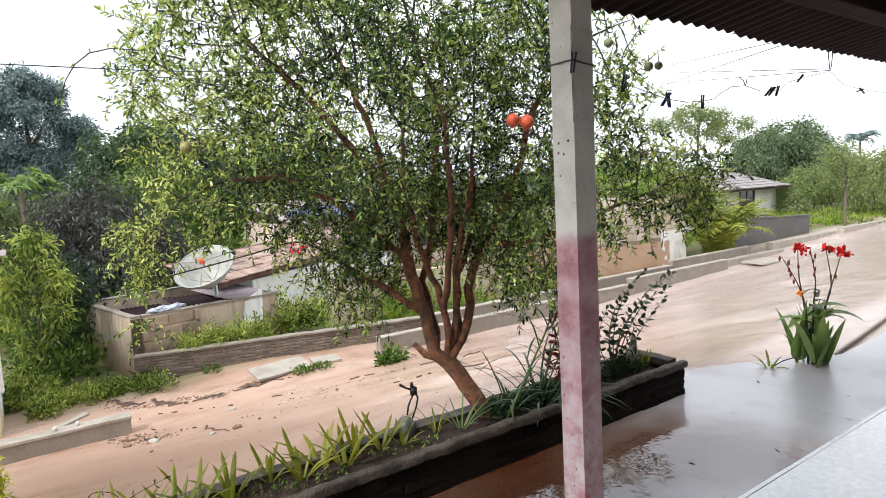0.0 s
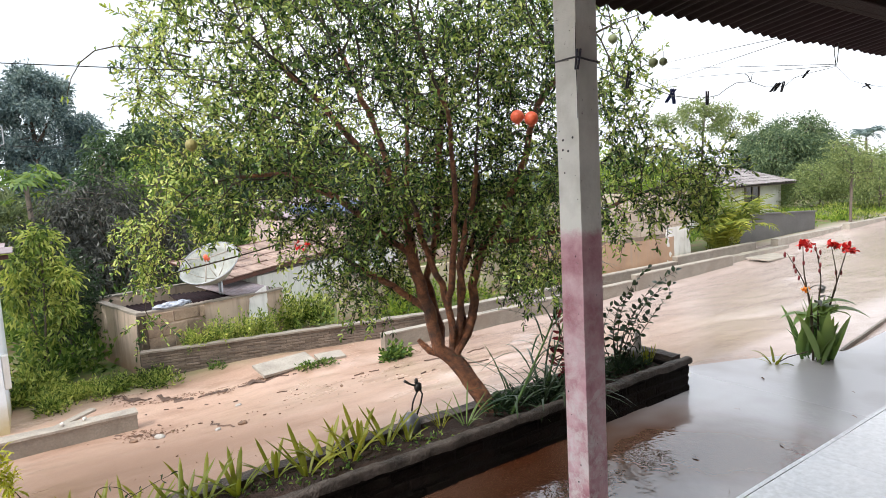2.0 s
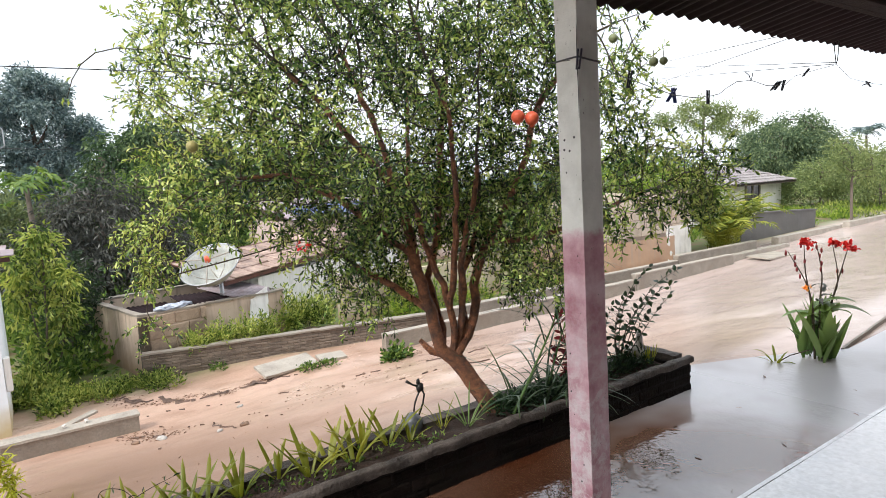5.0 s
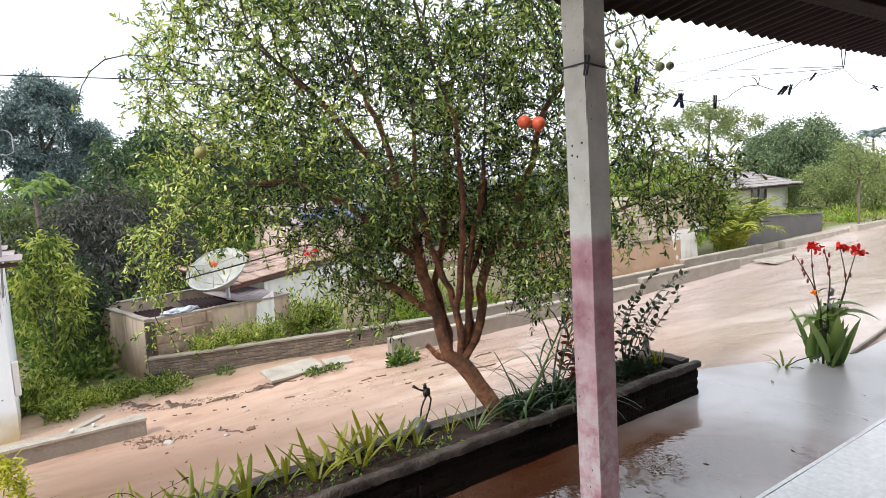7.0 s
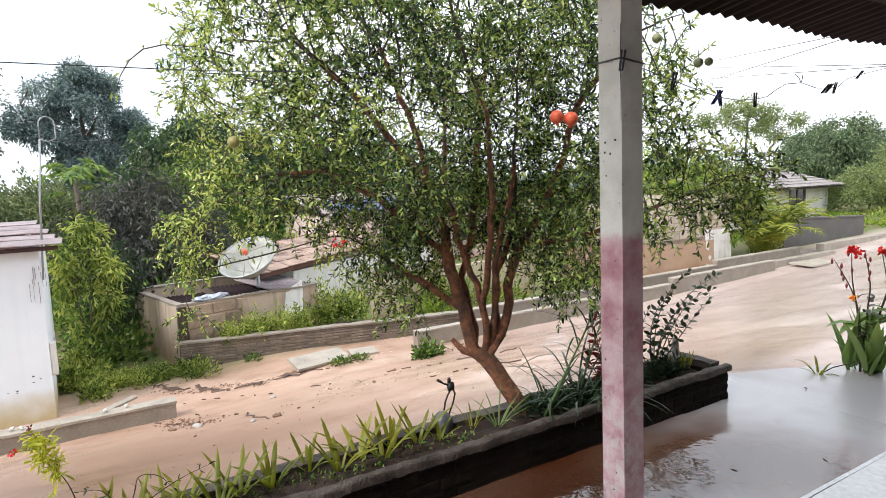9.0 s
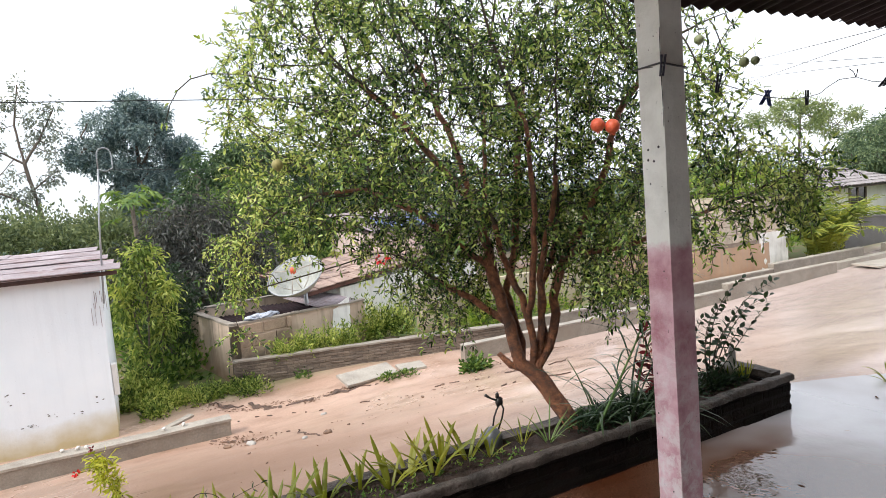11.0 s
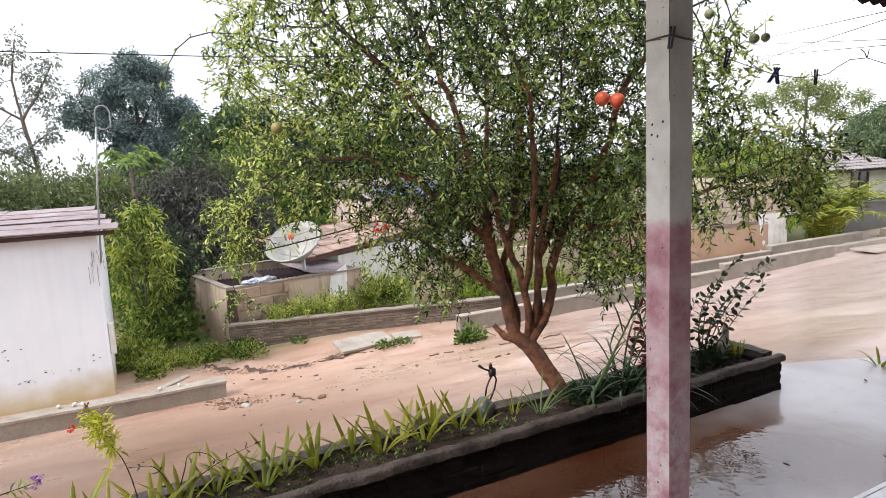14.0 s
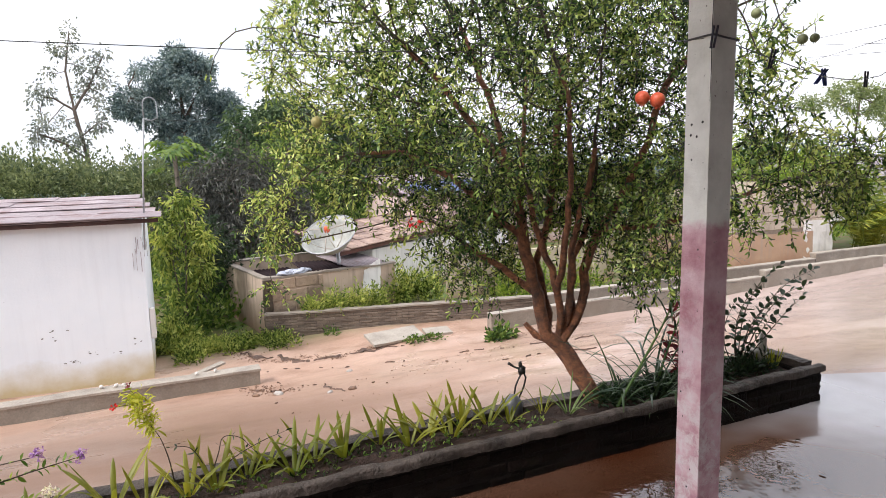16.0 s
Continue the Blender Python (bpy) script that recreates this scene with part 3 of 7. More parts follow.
def rough_box(lo, hi, step, jag, seed=0):
    """A box cut into cells with worn, uneven faces."""
    bm = one_box(lo, hi)
    for ax in range(3):
        n = int((hi[ax] - lo[ax]) / step)
        for i in range(1, n):
            co = [0, 0, 0]
            co[ax] = lo[ax] + (hi[ax] - lo[ax]) * i / n
            no = [0, 0, 0]
            no[ax] = 1
            bmesh.ops.bisect_plane(bm, geom=bm.verts[:] + bm.edges[:] + bm.faces[:], plane_co=co, plane_no=no)
    for v in bm.verts:
        p = v.co * 4 + Vector((seed * 3.1, seed, 0))
        q = v.co * 17 + Vector((seed, seed * 2.7, 0))
        v.co += (noise.noise_vector(p) + 0.5 * noise.noise_vector(q)) * jag
    return bm


def tube_data(pts, radii, n=6):
    """Rings of a tube along points, with closed ends: verts, faces."""
    pts = [Vector(p) for p in pts]
    vs, fs = [], []
    side = None
    for i, p in enumerate(pts):
        d = (pts[min(i + 1, len(pts) - 1)] - pts[max(i - 1, 0)]).normalized()
        if side is None:
            side = d.orthogonal().normalized()
        side = (side - d * side.dot(d)).normalized()
        up = d.cross(side)
        r = radii[i] if isinstance(radii, (list, tuple)) else radii
        for k in range(n):
            a = 2 * math.pi * k / n
            vs.append(tuple(p + (side * math.cos(a) + up * math.sin(a)) * r))
    for i in range(len(pts) - 1):
        for k in range(n):
            a, b = i * n + k, i * n + (k + 1) % n
            fs.append((a, b, b + n, a + n))
    fs.append(tuple(range(n))[::-1])
    fs.append(tuple(range((len(pts) - 1) * n, len(pts) * n)))
    return vs, fs


def smooth_line(pts, per=4):
    """A curved line through the points."""
    q = [Vector(p) for p in pts]
    q = [q[0] * 2 - q[1]] + q + [q[-1] * 2 - q[-2]]
    out = []
    for i in range(1, len(q) - 2):
        for k in range(per):
            t = k / per
            a, b, c, d = q[i - 1:i + 3]
            out.append(0.5 * (2 * b + (c - a) * t + (2 * a - 5 * b + 4 * c - d) * t * t + (3 * b - a - 3 * c + d) * t ** 3))
    return [tuple(p) for p in out] + [tuple(q[-2])]


def tube(name, pts, radii, material, parent=None, n=6, label="", m=None):
    vs, fs = tube_data(pts, radii, n)
    return link_mesh(name, raw_mesh(name, vs, fs, True), material, parent, label, m)


def unit(v):
    return v / np.maximum(np.linalg.norm(v, axis=-1, keepdims=True), 1e-9)


def leaf_mesh(name, base, way, length, width, rng, bend=0.12, fold=0.25, facets=True, oblong=False):
    """Many single leaves in one mesh: base points, directions, lengths and widths (arrays)."""
    n = len(base)
    way = unit(way)
    r = unit(rng.normal(size=(n, 3)) + np.array([0, 0, 1.2]))
    side = unit(np.cross(way, r))
    up = np.cross(side, way)
    L, W = length[:, None], width[:, None]
    mid = base + way * L * 0.5 + up * L * bend * 0.6
    tip = base + way * L - up * L * bend
    lft, rgt = mid + side * W * 0.5 + up * W * fold, mid - side * W * 0.5 + up * W * fold
    i = np.arange(n)[:, None]
    if oblong:
        # narrow leaf with nearly parallel sides and a blunt tip
        low, high = base + way * L * 0.26 + up * L * bend * 0.5, base + way * L * 0.74 + up * L * bend * 0.3
        vs = np.stack([base, low + side * W * 0.46, low - side * W * 0.46, high + side * W * 0.5, high - side * W * 0.5, tip], 1).reshape(-1, 3)
        fs = np.concatenate([i * 6 + np.array([[0, 2, 1]]), i * 6 + np.array([[1, 2, 4]]), i * 6 + np.array([[1, 4, 3]]), i * 6 + np.array([[3, 4, 5]])], 1).reshape(-1, 3)
    elif facets:
        vs = np.stack([base, lft, mid, rgt, tip], 1).reshape(-1, 3)
        fs = np.concatenate([i * 5 + np.array([[0, 2, 1]]), i * 5 + np.array([[0, 3, 2]]), i * 5 + np.array([[1, 2, 4]]), i * 5 + np.array([[2, 3, 4]])], 1).reshape(-1, 3)
    else:
        vs = np.stack([base, lft, tip, rgt], 1).reshape(-1, 3)
        fs = np.concatenate([i * 4 + np.array([[0, 2, 1]]), i * 4 + np.array([[0, 3, 2]])], 1).reshape(-1, 3)
    return raw_mesh(name, vs, fs)


def oval_mesh(name, base, way, length, width, rng, bend=0.15, fold=0.15):
    """Rounded leaves or petals: rows of left, middle and right points along each one."""
    n = len(base)
    way = unit(way)
    side = unit(np.cross(way, unit(rng.normal(size=(n, 3)) + np.array([0, 0, 1.2]))))
    up = np.cross(side, way)
    L, W = length[:, None], width[:, None]
    cols = [base]
    for s, w in ((0.22, 0.74), (0.48, 1.0), (0.76, 0.72)):
        mid = base + way * L * s + up * L * bend * (s - 1.4 * s * s)
        cols += [mid + side * W * 0.5 * w + up * W * fold * w, mid, mid - side * W * 0.5 * w + up * W * fold * w]
    cols.append(base + way * L - up * L * bend * 0.4)
    vs = np.stack(cols, 1).reshape(-1, 3)
    fs = []
    for k in range(n):
        o = k * 11
        fs += [(o, o + 2, o + 1), (o, o + 3, o + 2)]
        for q in (1, 4):
            fs += [(o + q, o + q + 1, o + q + 4, o + q + 3), (o + q + 1, o + q + 2, o + q + 5, o + q + 4)]
        fs += [(o + 7, o + 8, o + 10), (o + 8, o + 9, o + 10)]
    return raw_mesh(name, vs, fs, True)


def ribbon(bm_v, bm_f, base, way, up, length, width, droop, n=7, fold=0.3, twist=0.0):
    """One strap leaf that arches over: appended to vertex and face lists."""
    p, d = Vector(base), Vector(way).normalized()
    side = d.cross(Vector(up)).normalized()
    start = len(bm_v)
    for i in range(n + 1):
        s = i / n
        w = width * (0.55 + 0.9 * s) * (1 - s) ** 0.55 if s < 1 else 0.0
        w = max(w, 0.0006)
        nrm = side.cross(d)
        bm_v.extend([tuple(p - side * w * 0.5 + nrm * w * fold), tuple(p), tuple(p + side * w * 0.5 + nrm * w * fold)])
        d = (d + Vector((0, 0, -droop / n))).normalized()
        side = (side - d * side.dot(d)).normalized()
        p = p + d * (length / n)
    for i in range(n):
        a = start + i * 3
        bm_f.extend([(a, a + 1, a + 4, a + 3), (a + 1, a + 2, a + 5, a + 4)])


def blob(bm, centre, radii, seed, jag=0.15, sub=2):
    r = bmesh.ops.create_icosphere(bm, subdivisions=sub, radius=1.0)
    for v in r["verts"]:
        k = 1 + jag * noise.noise(v.co * 1.7 + Vector((seed, 0, 0)))
        v.co = Vector([centre[i] + v.co[i] * k * radii[i] for i in range(3)])


# ---- ground ----
def smooth_step(a, b, v):
    t = np.clip((v - a) / (b - a), 0, 1)
    return t * t * (3 - 2 * t)


def ground_z(x, y):
    x, y = np.asarray(x, float), np.asarray(y, float)
    far = -0.95 + 0.03 * np.clip(x - 9, 0, 40) - 0.11 * np.clip((3.0 - x) / 2.0, 0, 1)
    z = -0.20 + (far + 0.20) * np.clip((y - 3.15) / 4.45, 0, 1)
    z = np.where(y < 3.15, -0.20, z)
    return z + 0.5 * smooth_step(40, 90, y)


def rut(x, y):
    """Small ridges and washed channels along the road."""
    t = min(1.0, max(0.0, ((x - 0.8) * 1.75 - (y - 8.9) * 0.95) / 3.965))
    d = math.hypot(x - 0.8 - 1.75 * t, y - 8.9 + 0.95 * t)
    ridge = 0.055 * math.exp(-(d / 0.13) ** 2) * (0.5 + noise.noise(Vector((x * 5, y * 5, 7))))
    return ridge + 0.025 * noise.noise(Vector((x * 0.6, y * 1.5, 0))) + 0.012 * noise.noise(Vector((x * 2.2, y * 3.4, 3)))


gx = np.concatenate([[-900, -300, -120, -60, -35, -20, -12], np.arange(-8, 0, 0.4), np.arange(0, 12, 0.12), np.arange(12, 32, 0.5), [36, 45, 60, 90, 150, 300, 900]])
gy = np.concatenate([[-900, -300, -100, -40, -15, -6, -3, -1, 0.5, 1.6], np.arange(2.4, 10, 0.10), np.arange(10, 20, 0.6), [22, 26, 32, 40, 55, 80, 120, 220, 450, 1200]])
GX, GY = np.meshgrid(gx, gy)
GZ = ground_z(GX, GY)
for j in range(GX.shape[0]):
    for i in range(GX.shape[1]):
        if 3.3 < GY[j, i] < 18 and -10 < GX[j, i] < 34:
            GZ[j, i] += rut(GX[j, i], GY[j, i]) * min(1.0, (GY[j, i] - 3.3) / 0.6)
nx, ny = len(gx), len(gy)
gv = np.stack([GX.ravel(), GY.ravel(), GZ.ravel()], 1)
gf = [(j * nx + i, j * nx + i + 1, (j + 1) * nx + i + 1, (j + 1) * nx + i) for j in range(ny - 1) for i in range(nx - 1)]
tagged(link_mesh("ground", raw_mesh("ground", gv, gf, True), M_GROUND), "wet pinkish sandy road flooded by rain", "ground", "", "structure")


def gz(x, y):
    return float(ground_z(x, y)) + (rut(x, y) * min(1.0, max(0.0, (y - 3.3) / 0.6)) if 3.3 < y < 18 and -10 < x < 34 else 0.0)


# flooded concrete yard between the veranda and the planter
bm = bmesh.new()
yard_edge = [(-6, 1.49), (9.5, 1.49), (9.5, 2.62), (7.2, 2.45), (6.1, 2.42), (5.7, 2.66), (5.2, 2.92), (4.7, 3.13), (4.3, 3.2), (-6, 3.2)]
vs = [bm.verts.new((x, y, -0.172)) for x, y in yard_edge]
top = bm.faces.new(vs)
ex = bmesh.ops.extrude_face_region(bm, geom=[top])
for v in ex["geom"]:
    if isinstance(v, bmesh.types.BMVert):
        v.co.z -= 0.06
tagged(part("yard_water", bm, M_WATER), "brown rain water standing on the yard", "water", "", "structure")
# low cement edging beyond the canna
edging = thing("yard_edging", "low cement edging strip of the yard", "kerb", (0, 0, 0), 0, "", "structure")
part("strip", rough_box((0, -0.012, -0.22), (1.9, 0.012, -0.163), 0.12, 0.006, 4), M_CONCRETE, edging, "", False, pose(6.05, 2.45, 0, 0, 0, 7))

# ---- veranda ----
veranda = thing("floor", "white marbled tile veranda floor, wet with rain", "floor", (0, 0, 0), 0, "", "structure")
part("slab", one_box((-1.5, -1.6, -0.26), (9.5, 1.505, -0.008), 0.01), M_GROUT, veranda)
tile_me = bpy.data.meshes.new("tile")
bm = one_box((0.0002, 0.0002, -0.008), (0.3998, 0.3998, 0.0), 0.0005)
bm.to_mesh(tile_me)
bm.free()
tile_me.materials.append(M_TILE)
part("bedding", one_box((-1.5, -1.59, -0.0075), (9.5, 1.50, -0.003)), M_GROUT, veranda)
tile_at = []
for i in range(27):
    for j in range(7):
        tile_at.append((-1.4 + 0.4 * i, -1.30 + 0.4 * j))
part("nosing", rough_box((-1.5, 1.502, -0.26), (9.5, 1.524, 0.001), 0.3, 0.003, 2), M_TILE, veranda)

# unseen wall, dark and close so that little light reaches the post's inner face
unseen_wall = one_box((-1.5, -0.95, -0.3), (9.5, -0.75, 2.70))
tagged(part("wall_south", unseen_wall, M_UNSEEN_WALL), "unseen dull brown wall added to darken the veranda", "wall", "", "structure")

# veranda roof: corrugated tin on timber purlins
roof = thing("veranda_roof", "brown rusty corrugated tin roof on timber purlins", "roof", (0, 0, 0), 0, "", "structure")
EAVE_Y, EAVE_Z, PITCH = 2.10, 2.36, 0.155


def corrugated(width, run, pitch=0.108, amp=0.013, per=8, seed=0):
    n = int(width / pitch * per)
    vs, fs = [], []
    for j, t in enumerate((0.0, run * 0.5, run)):
        for i in range(n + 1):
            x = width * i / n
            lip = 0.010 * noise.noise(Vector((x * 3 + seed, 0, 0))) if j == 0 else 0
            vs.append((x, -t + lip, amp * math.sin(2 * math.pi * x / pitch)))
    for j in range(2):
        for i in range(n):
            a = j * (n + 1) + i
            fs.append((a, a + 1, a + n + 2, a + n + 1))
    return vs, fs


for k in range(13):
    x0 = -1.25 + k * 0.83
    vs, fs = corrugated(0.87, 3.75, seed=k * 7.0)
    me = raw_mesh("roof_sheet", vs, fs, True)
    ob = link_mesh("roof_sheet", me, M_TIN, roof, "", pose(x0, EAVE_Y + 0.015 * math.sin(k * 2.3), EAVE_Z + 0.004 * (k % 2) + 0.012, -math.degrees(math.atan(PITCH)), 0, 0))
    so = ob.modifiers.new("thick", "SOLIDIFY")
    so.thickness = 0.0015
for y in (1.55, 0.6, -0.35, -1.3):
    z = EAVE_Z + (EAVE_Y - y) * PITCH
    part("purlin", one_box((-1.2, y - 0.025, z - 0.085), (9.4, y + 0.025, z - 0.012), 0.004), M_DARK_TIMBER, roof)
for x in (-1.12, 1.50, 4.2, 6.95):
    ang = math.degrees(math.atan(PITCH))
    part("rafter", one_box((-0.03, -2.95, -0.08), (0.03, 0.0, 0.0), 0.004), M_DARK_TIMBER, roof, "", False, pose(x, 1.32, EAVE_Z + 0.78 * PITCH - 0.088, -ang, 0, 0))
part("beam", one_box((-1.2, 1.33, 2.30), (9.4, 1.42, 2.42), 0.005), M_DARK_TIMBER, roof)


def veranda_post(at):
    post = thing("veranda_post", "square concrete post painted white above and worn pink below", "post", at, 0, "posts of the veranda")
    bm = rough_box((-0.045, -0.045, 0), (0.045, 0.045, 2.30), 0.09, 0.0015, 1)
    part("shaft", bm, M_POST, post)
    return post


post = veranda_post((1.505, 1.375, 0))
copy_thing(post, pose(-1.15, 1.375, 0))
# nail holes and chips down the post's side
bm = bmesh.new()
rng = random.Random(5)
for k in range(16):
    z = rng.uniform(0.5, 2.2)
    y = rng.uniform(-0.035, 0.035)
    s = rng.uniform(0.0012, 0.0034)
    blob(bm, (-0.046, y, z), (0.0015, s, s * 1.3), k, 0.4, 1)
for y, z in ((0.022, 1.63), (0.0, 1.625), (0.02, 1.66), (-0.02, 1.665)):
    blob(bm, (-0.046, y, z), (0.002, 0.0042, 0.0045), y * 99, 0.4, 1)
part("nail_holes", bm, M_DARK_METAL, post, "dark nail holes")["kind"] = "stuff"
# crack line running down the front arris
tube("rust_streak", [(-0.046, -0.044, 2.0), (-0.0465, -0.043, 1.9), (-0.0465, -0.0445, 1.8), (-0.0465, -0.0438, 1.72)], [0.0008, 0.0014, 0.001, 0.0006], M_DARK_METAL, post, 4, "dark rust streak")

# ---- planter ----
PX0, PX1, PY0, PY1, PZ = -4.5, 4.21, 2.765, 3.28, 0.085
planter = thing("planter", "long near-black brick planter with a cement coping", "planter", (0, 0, 0), 0, "", "structure")
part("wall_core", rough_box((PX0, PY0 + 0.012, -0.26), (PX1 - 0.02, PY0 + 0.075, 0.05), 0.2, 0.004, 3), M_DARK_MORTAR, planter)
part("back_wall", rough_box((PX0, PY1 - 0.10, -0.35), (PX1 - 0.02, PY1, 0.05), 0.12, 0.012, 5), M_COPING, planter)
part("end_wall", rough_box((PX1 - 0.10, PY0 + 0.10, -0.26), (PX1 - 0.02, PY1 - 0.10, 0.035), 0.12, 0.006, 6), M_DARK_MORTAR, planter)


def worn_rim(x0, x1, y0, y1, z0, z1, seed):
    """A hand-plastered rim worn round along the wall top."""
    n, m = int((x1 - x0) / 0.025), 9
    vs, fs = [], []
    for i in range(n + 1):
        x = x0 + (x1 - x0) * i / n
        for j in range(m):
            a = math.pi * j / (m - 1)
            p = Vector((x, (y0 + y1) / 2 - math.copysign(abs(math.cos(a)) ** 0.45, math.cos(a)) * (y1 - y0) / 2, z0 + (z1 - z0) * math.sin(a) ** 0.35))
            lump = noise.noise_vector(p * 6 + Vector((seed, 0, 0))) * 0.014 + noise.noise_vector(p * 28) * 0.006
            vs.append(tuple(p + lump))
    for i in range(n):
        for j in range(m - 1):
            a = i * m + j
            fs.append((a, a + 1, a + m + 1, a + m))
    fs.append(tuple(range(m)))
    fs.append(tuple(range(n * m, n * m + m))[::-1])
    return raw_mesh("coping", vs, fs, True)


link_mesh("coping", worn_rim(PX0, PX1 + 0.01, PY0 - 0.008, PY0 + 0.062, 0.045, PZ + 0.008, 7.0), M_COPING, planter, "rough wet cement coping")
part("coping", rough_box((PX1 - 0.085, PY0 + 0.09, 0.040), (PX1 + 0.012, PY1 + 0.01, PZ + 0.004), 0.022, 0.013, 8), M_COPING, planter, "rough wet cement coping")
bm = bmesh.new()
soil_nx, soil_ny = 220, 8
grid = [[bm.verts.new((PX0 + (PX1 - 0.1 - PX0) * i / soil_nx, PY0 + 0.072 + (PY1 - 0.09 - PY0 - 0.07) * j / soil_ny,
                       0.018 + 0.022 * noise.noise(Vector((i * 0.21, j * 0.4, 0))) + 0.015 * noise.noise(Vector((i * 0.9, j * 1.1, 5))))) for i in range(soil_nx + 1)] for j in range(soil_ny + 1)]
for j in range(soil_ny):
    for i in range(soil_nx):
        bm.faces.new((grid[j][i], grid[j][i + 1], grid[j + 1][i + 1], grid[j + 1][i]))
tagged(part("soil", bm, M_SOIL, None, "", True), "dark wet garden soil filling the planter", "soil", "", "structure")

# ---- road edges ----
kerb_left = thing("kerb", "low cement kerb wall in front of the white house", "kerb", (0, 0, 0), 0, "", "structure")
part("face", rough_box((-8, 7.52, -1.25), (0.86, 7.68, -0.86), 0.16, 0.010, 11), M_CONCRETE, kerb_left)
part("top", rough_box((-8, 7.50, -0.862), (0.87, 7.70, -0.835), 0.14, 0.009, 12), M_KERB_TOP, kerb_left, "pale cement top")

brick_wall = thing("brick_wall", "low grey-brown brick retaining wall", "wall", (1.2, 9.5, 0), math.degrees(math.atan2(-1.0, 4.4)), "", "structure")
part("core", one_box((0, 0.015, -1.25), (4.6, 0.14, -0.66)), M_MORTAR, brick_wall)
part("top", rough_box((0, -0.01, -0.66), (4.6, 0.15, -0.635), 0.12, 0.010, 14), M_CONCRETE, brick_wall, "pale cement top")

kerb_front = thing("kerb", "cement road kerb with a drain behind it", "kerb", (0, 0, 0), 0, "", "structure")
for x0, x1, dz, dy in ((4.35, 7.2, 0.0, 0.0), (7.22, 10.3, 0.01, 0.02), (10.32, 13.95, 0.03, 0.0)):
    z = -0.95 + 0.03 * max(0, (x0 + x1) / 2 - 9)
    part("segment", rough_box((x0, 8.0 + dy, z - 0.3), (x1, 8.13 + dy, z + 0.24 + dz), 0.16, 0.008, x0), M_CONCRETE, kerb_front)
    part("top", rough_box((x0, 7.99 + dy, z + 0.24 + dz), (x1, 8.14 + dy, z + 0.262 + dz), 0.16, 0.006, x0 + 1), M_KERB_TOP, kerb_front, "pale cement top")
kerb_back = thing("kerb", "rear cement wall of the roadside drain", "kerb", (0, 0, 0), 0, "", "structure")
for x0, x1 in ((5.5, 9.0), (9.02, 12.5), (12.52, 16.0)):
    z = -0.95 + 0.03 * max(0, (x0 + x1) / 2 - 9)
    part("segment", rough_box((x0, 8.52, z - 0.3), (x1, 8.66, z + 0.30), 0.16, 0.008, x0 + 3), M_CONCRETE, kerb_back)
    part("top", rough_box((x0, 8.51, z + 0.30), (x1, 8.67, z + 0.325), 0.16, 0.006, x0 + 4), M_KERB_TOP, kerb_back, "pale cement top")
kerb_far = thing("kerb", "broken cement kerb further up the road", "kerb", (0, 0, 0), 0, "", "structure")
for x0, x1, y, h in ((14.1, 17.0, 8.15, 0.12), (17.1, 21.0, 8.5, 0.16), (21.1, 26, 8.3, 0.12), (26.1, 33, 8.3, 0.12)):
    z = -0.95 + 0.03 * max(0, (x0 + x1) / 2 - 9)
    part("segment", rough_box((x0, y, z - 0.3), (x1, y + 0.2, z + h), 0.3, 0.015, x0), M_KERB_TOP, kerb_far)

# ---- cover slabs lying at the roadside ----
def cover_slab(at, size, tilt, rz):
    s = thing("cover_slab", "pale cement cover slab lying tilted at the roadside", "slab", at, rz, "slabs at the roadside")
    bm = rough_box((-size[0] / 2, 0, 0), (size[0] / 2, size[1], 0.035), 0.12, 0.005, at[0])
    part("plate", bm, M_KERB_TOP, s, "", False, pose(0, 0, 0, tilt, 0, 0))
    return s


cover_slab((2.90, 8.10, gz(2.90, 8.10) + 0.01), (0.84, 0.34), 15, 10)
cover_slab((3.56, 8.16, gz(3.56, 8.16) + 0.0), (0.40, 0.30), 4, -6)
cover_slab((15.1, 7.4, gz(15.1, 7.4) + 0.0), (1.1, 0.6), 2, -6)

# ---- white house with the sheet roof ----
WX1, WY = -0.345, 8.5
wh = thing("white_house", "single-storey whitewashed house with a grey sheet roof", "house", (0, 0, 0))
part("wall", rough_box((-7.2, WY, -1.3), (WX1, WY + 0.15, 0.96), 0.5, 0.008, 21), M_WHITE_HOUSE, wh)
part("wall", rough_box((WX1 - 0.15, WY + 0.15, -1.3), (WX1, 10.4, 0.98), 0.5, 0.008, 22), M_WHITE_HOUSE, wh)
part("wall", one_box((-7.2, 10.25, -1.3), (WX1 - 0.15, 10.4, 1.18)), M_WHITE_HOUSE, wh)
part("wall", one_box((-7.2, WY + 0.15, -1.3), (-7.05, 10.25, 1.0)), M_WHITE_HOUSE, wh)
part("fascia", one_box((-7.3, 8.34, 0.962), (-0.14, 8.385, 1.01), 0.004), M_RED_RUST, wh, "red-brown rusty fascia")
part("roof_deck", one_box((-7.3, 8.33, 0), (-0.50, 10.40, 0.012)), M_SHEET, wh, "", False, Matrix.Translation((0, 8.33, 1.012)) @ pose(0, 0, 0, 5.6, 0, 0) @ Matrix.Translation((0, -8.33, 0)))
part("pipe_box", one_box((WX1 + 0.004, WY + 0.02, -0.55), (WX1 + 0.07, WY + 0.12, -0.15), 0.01), M_FAR_WHITE, wh, "small white meter box")
bm = bmesh.new()
rnd_w = random.Random(33)
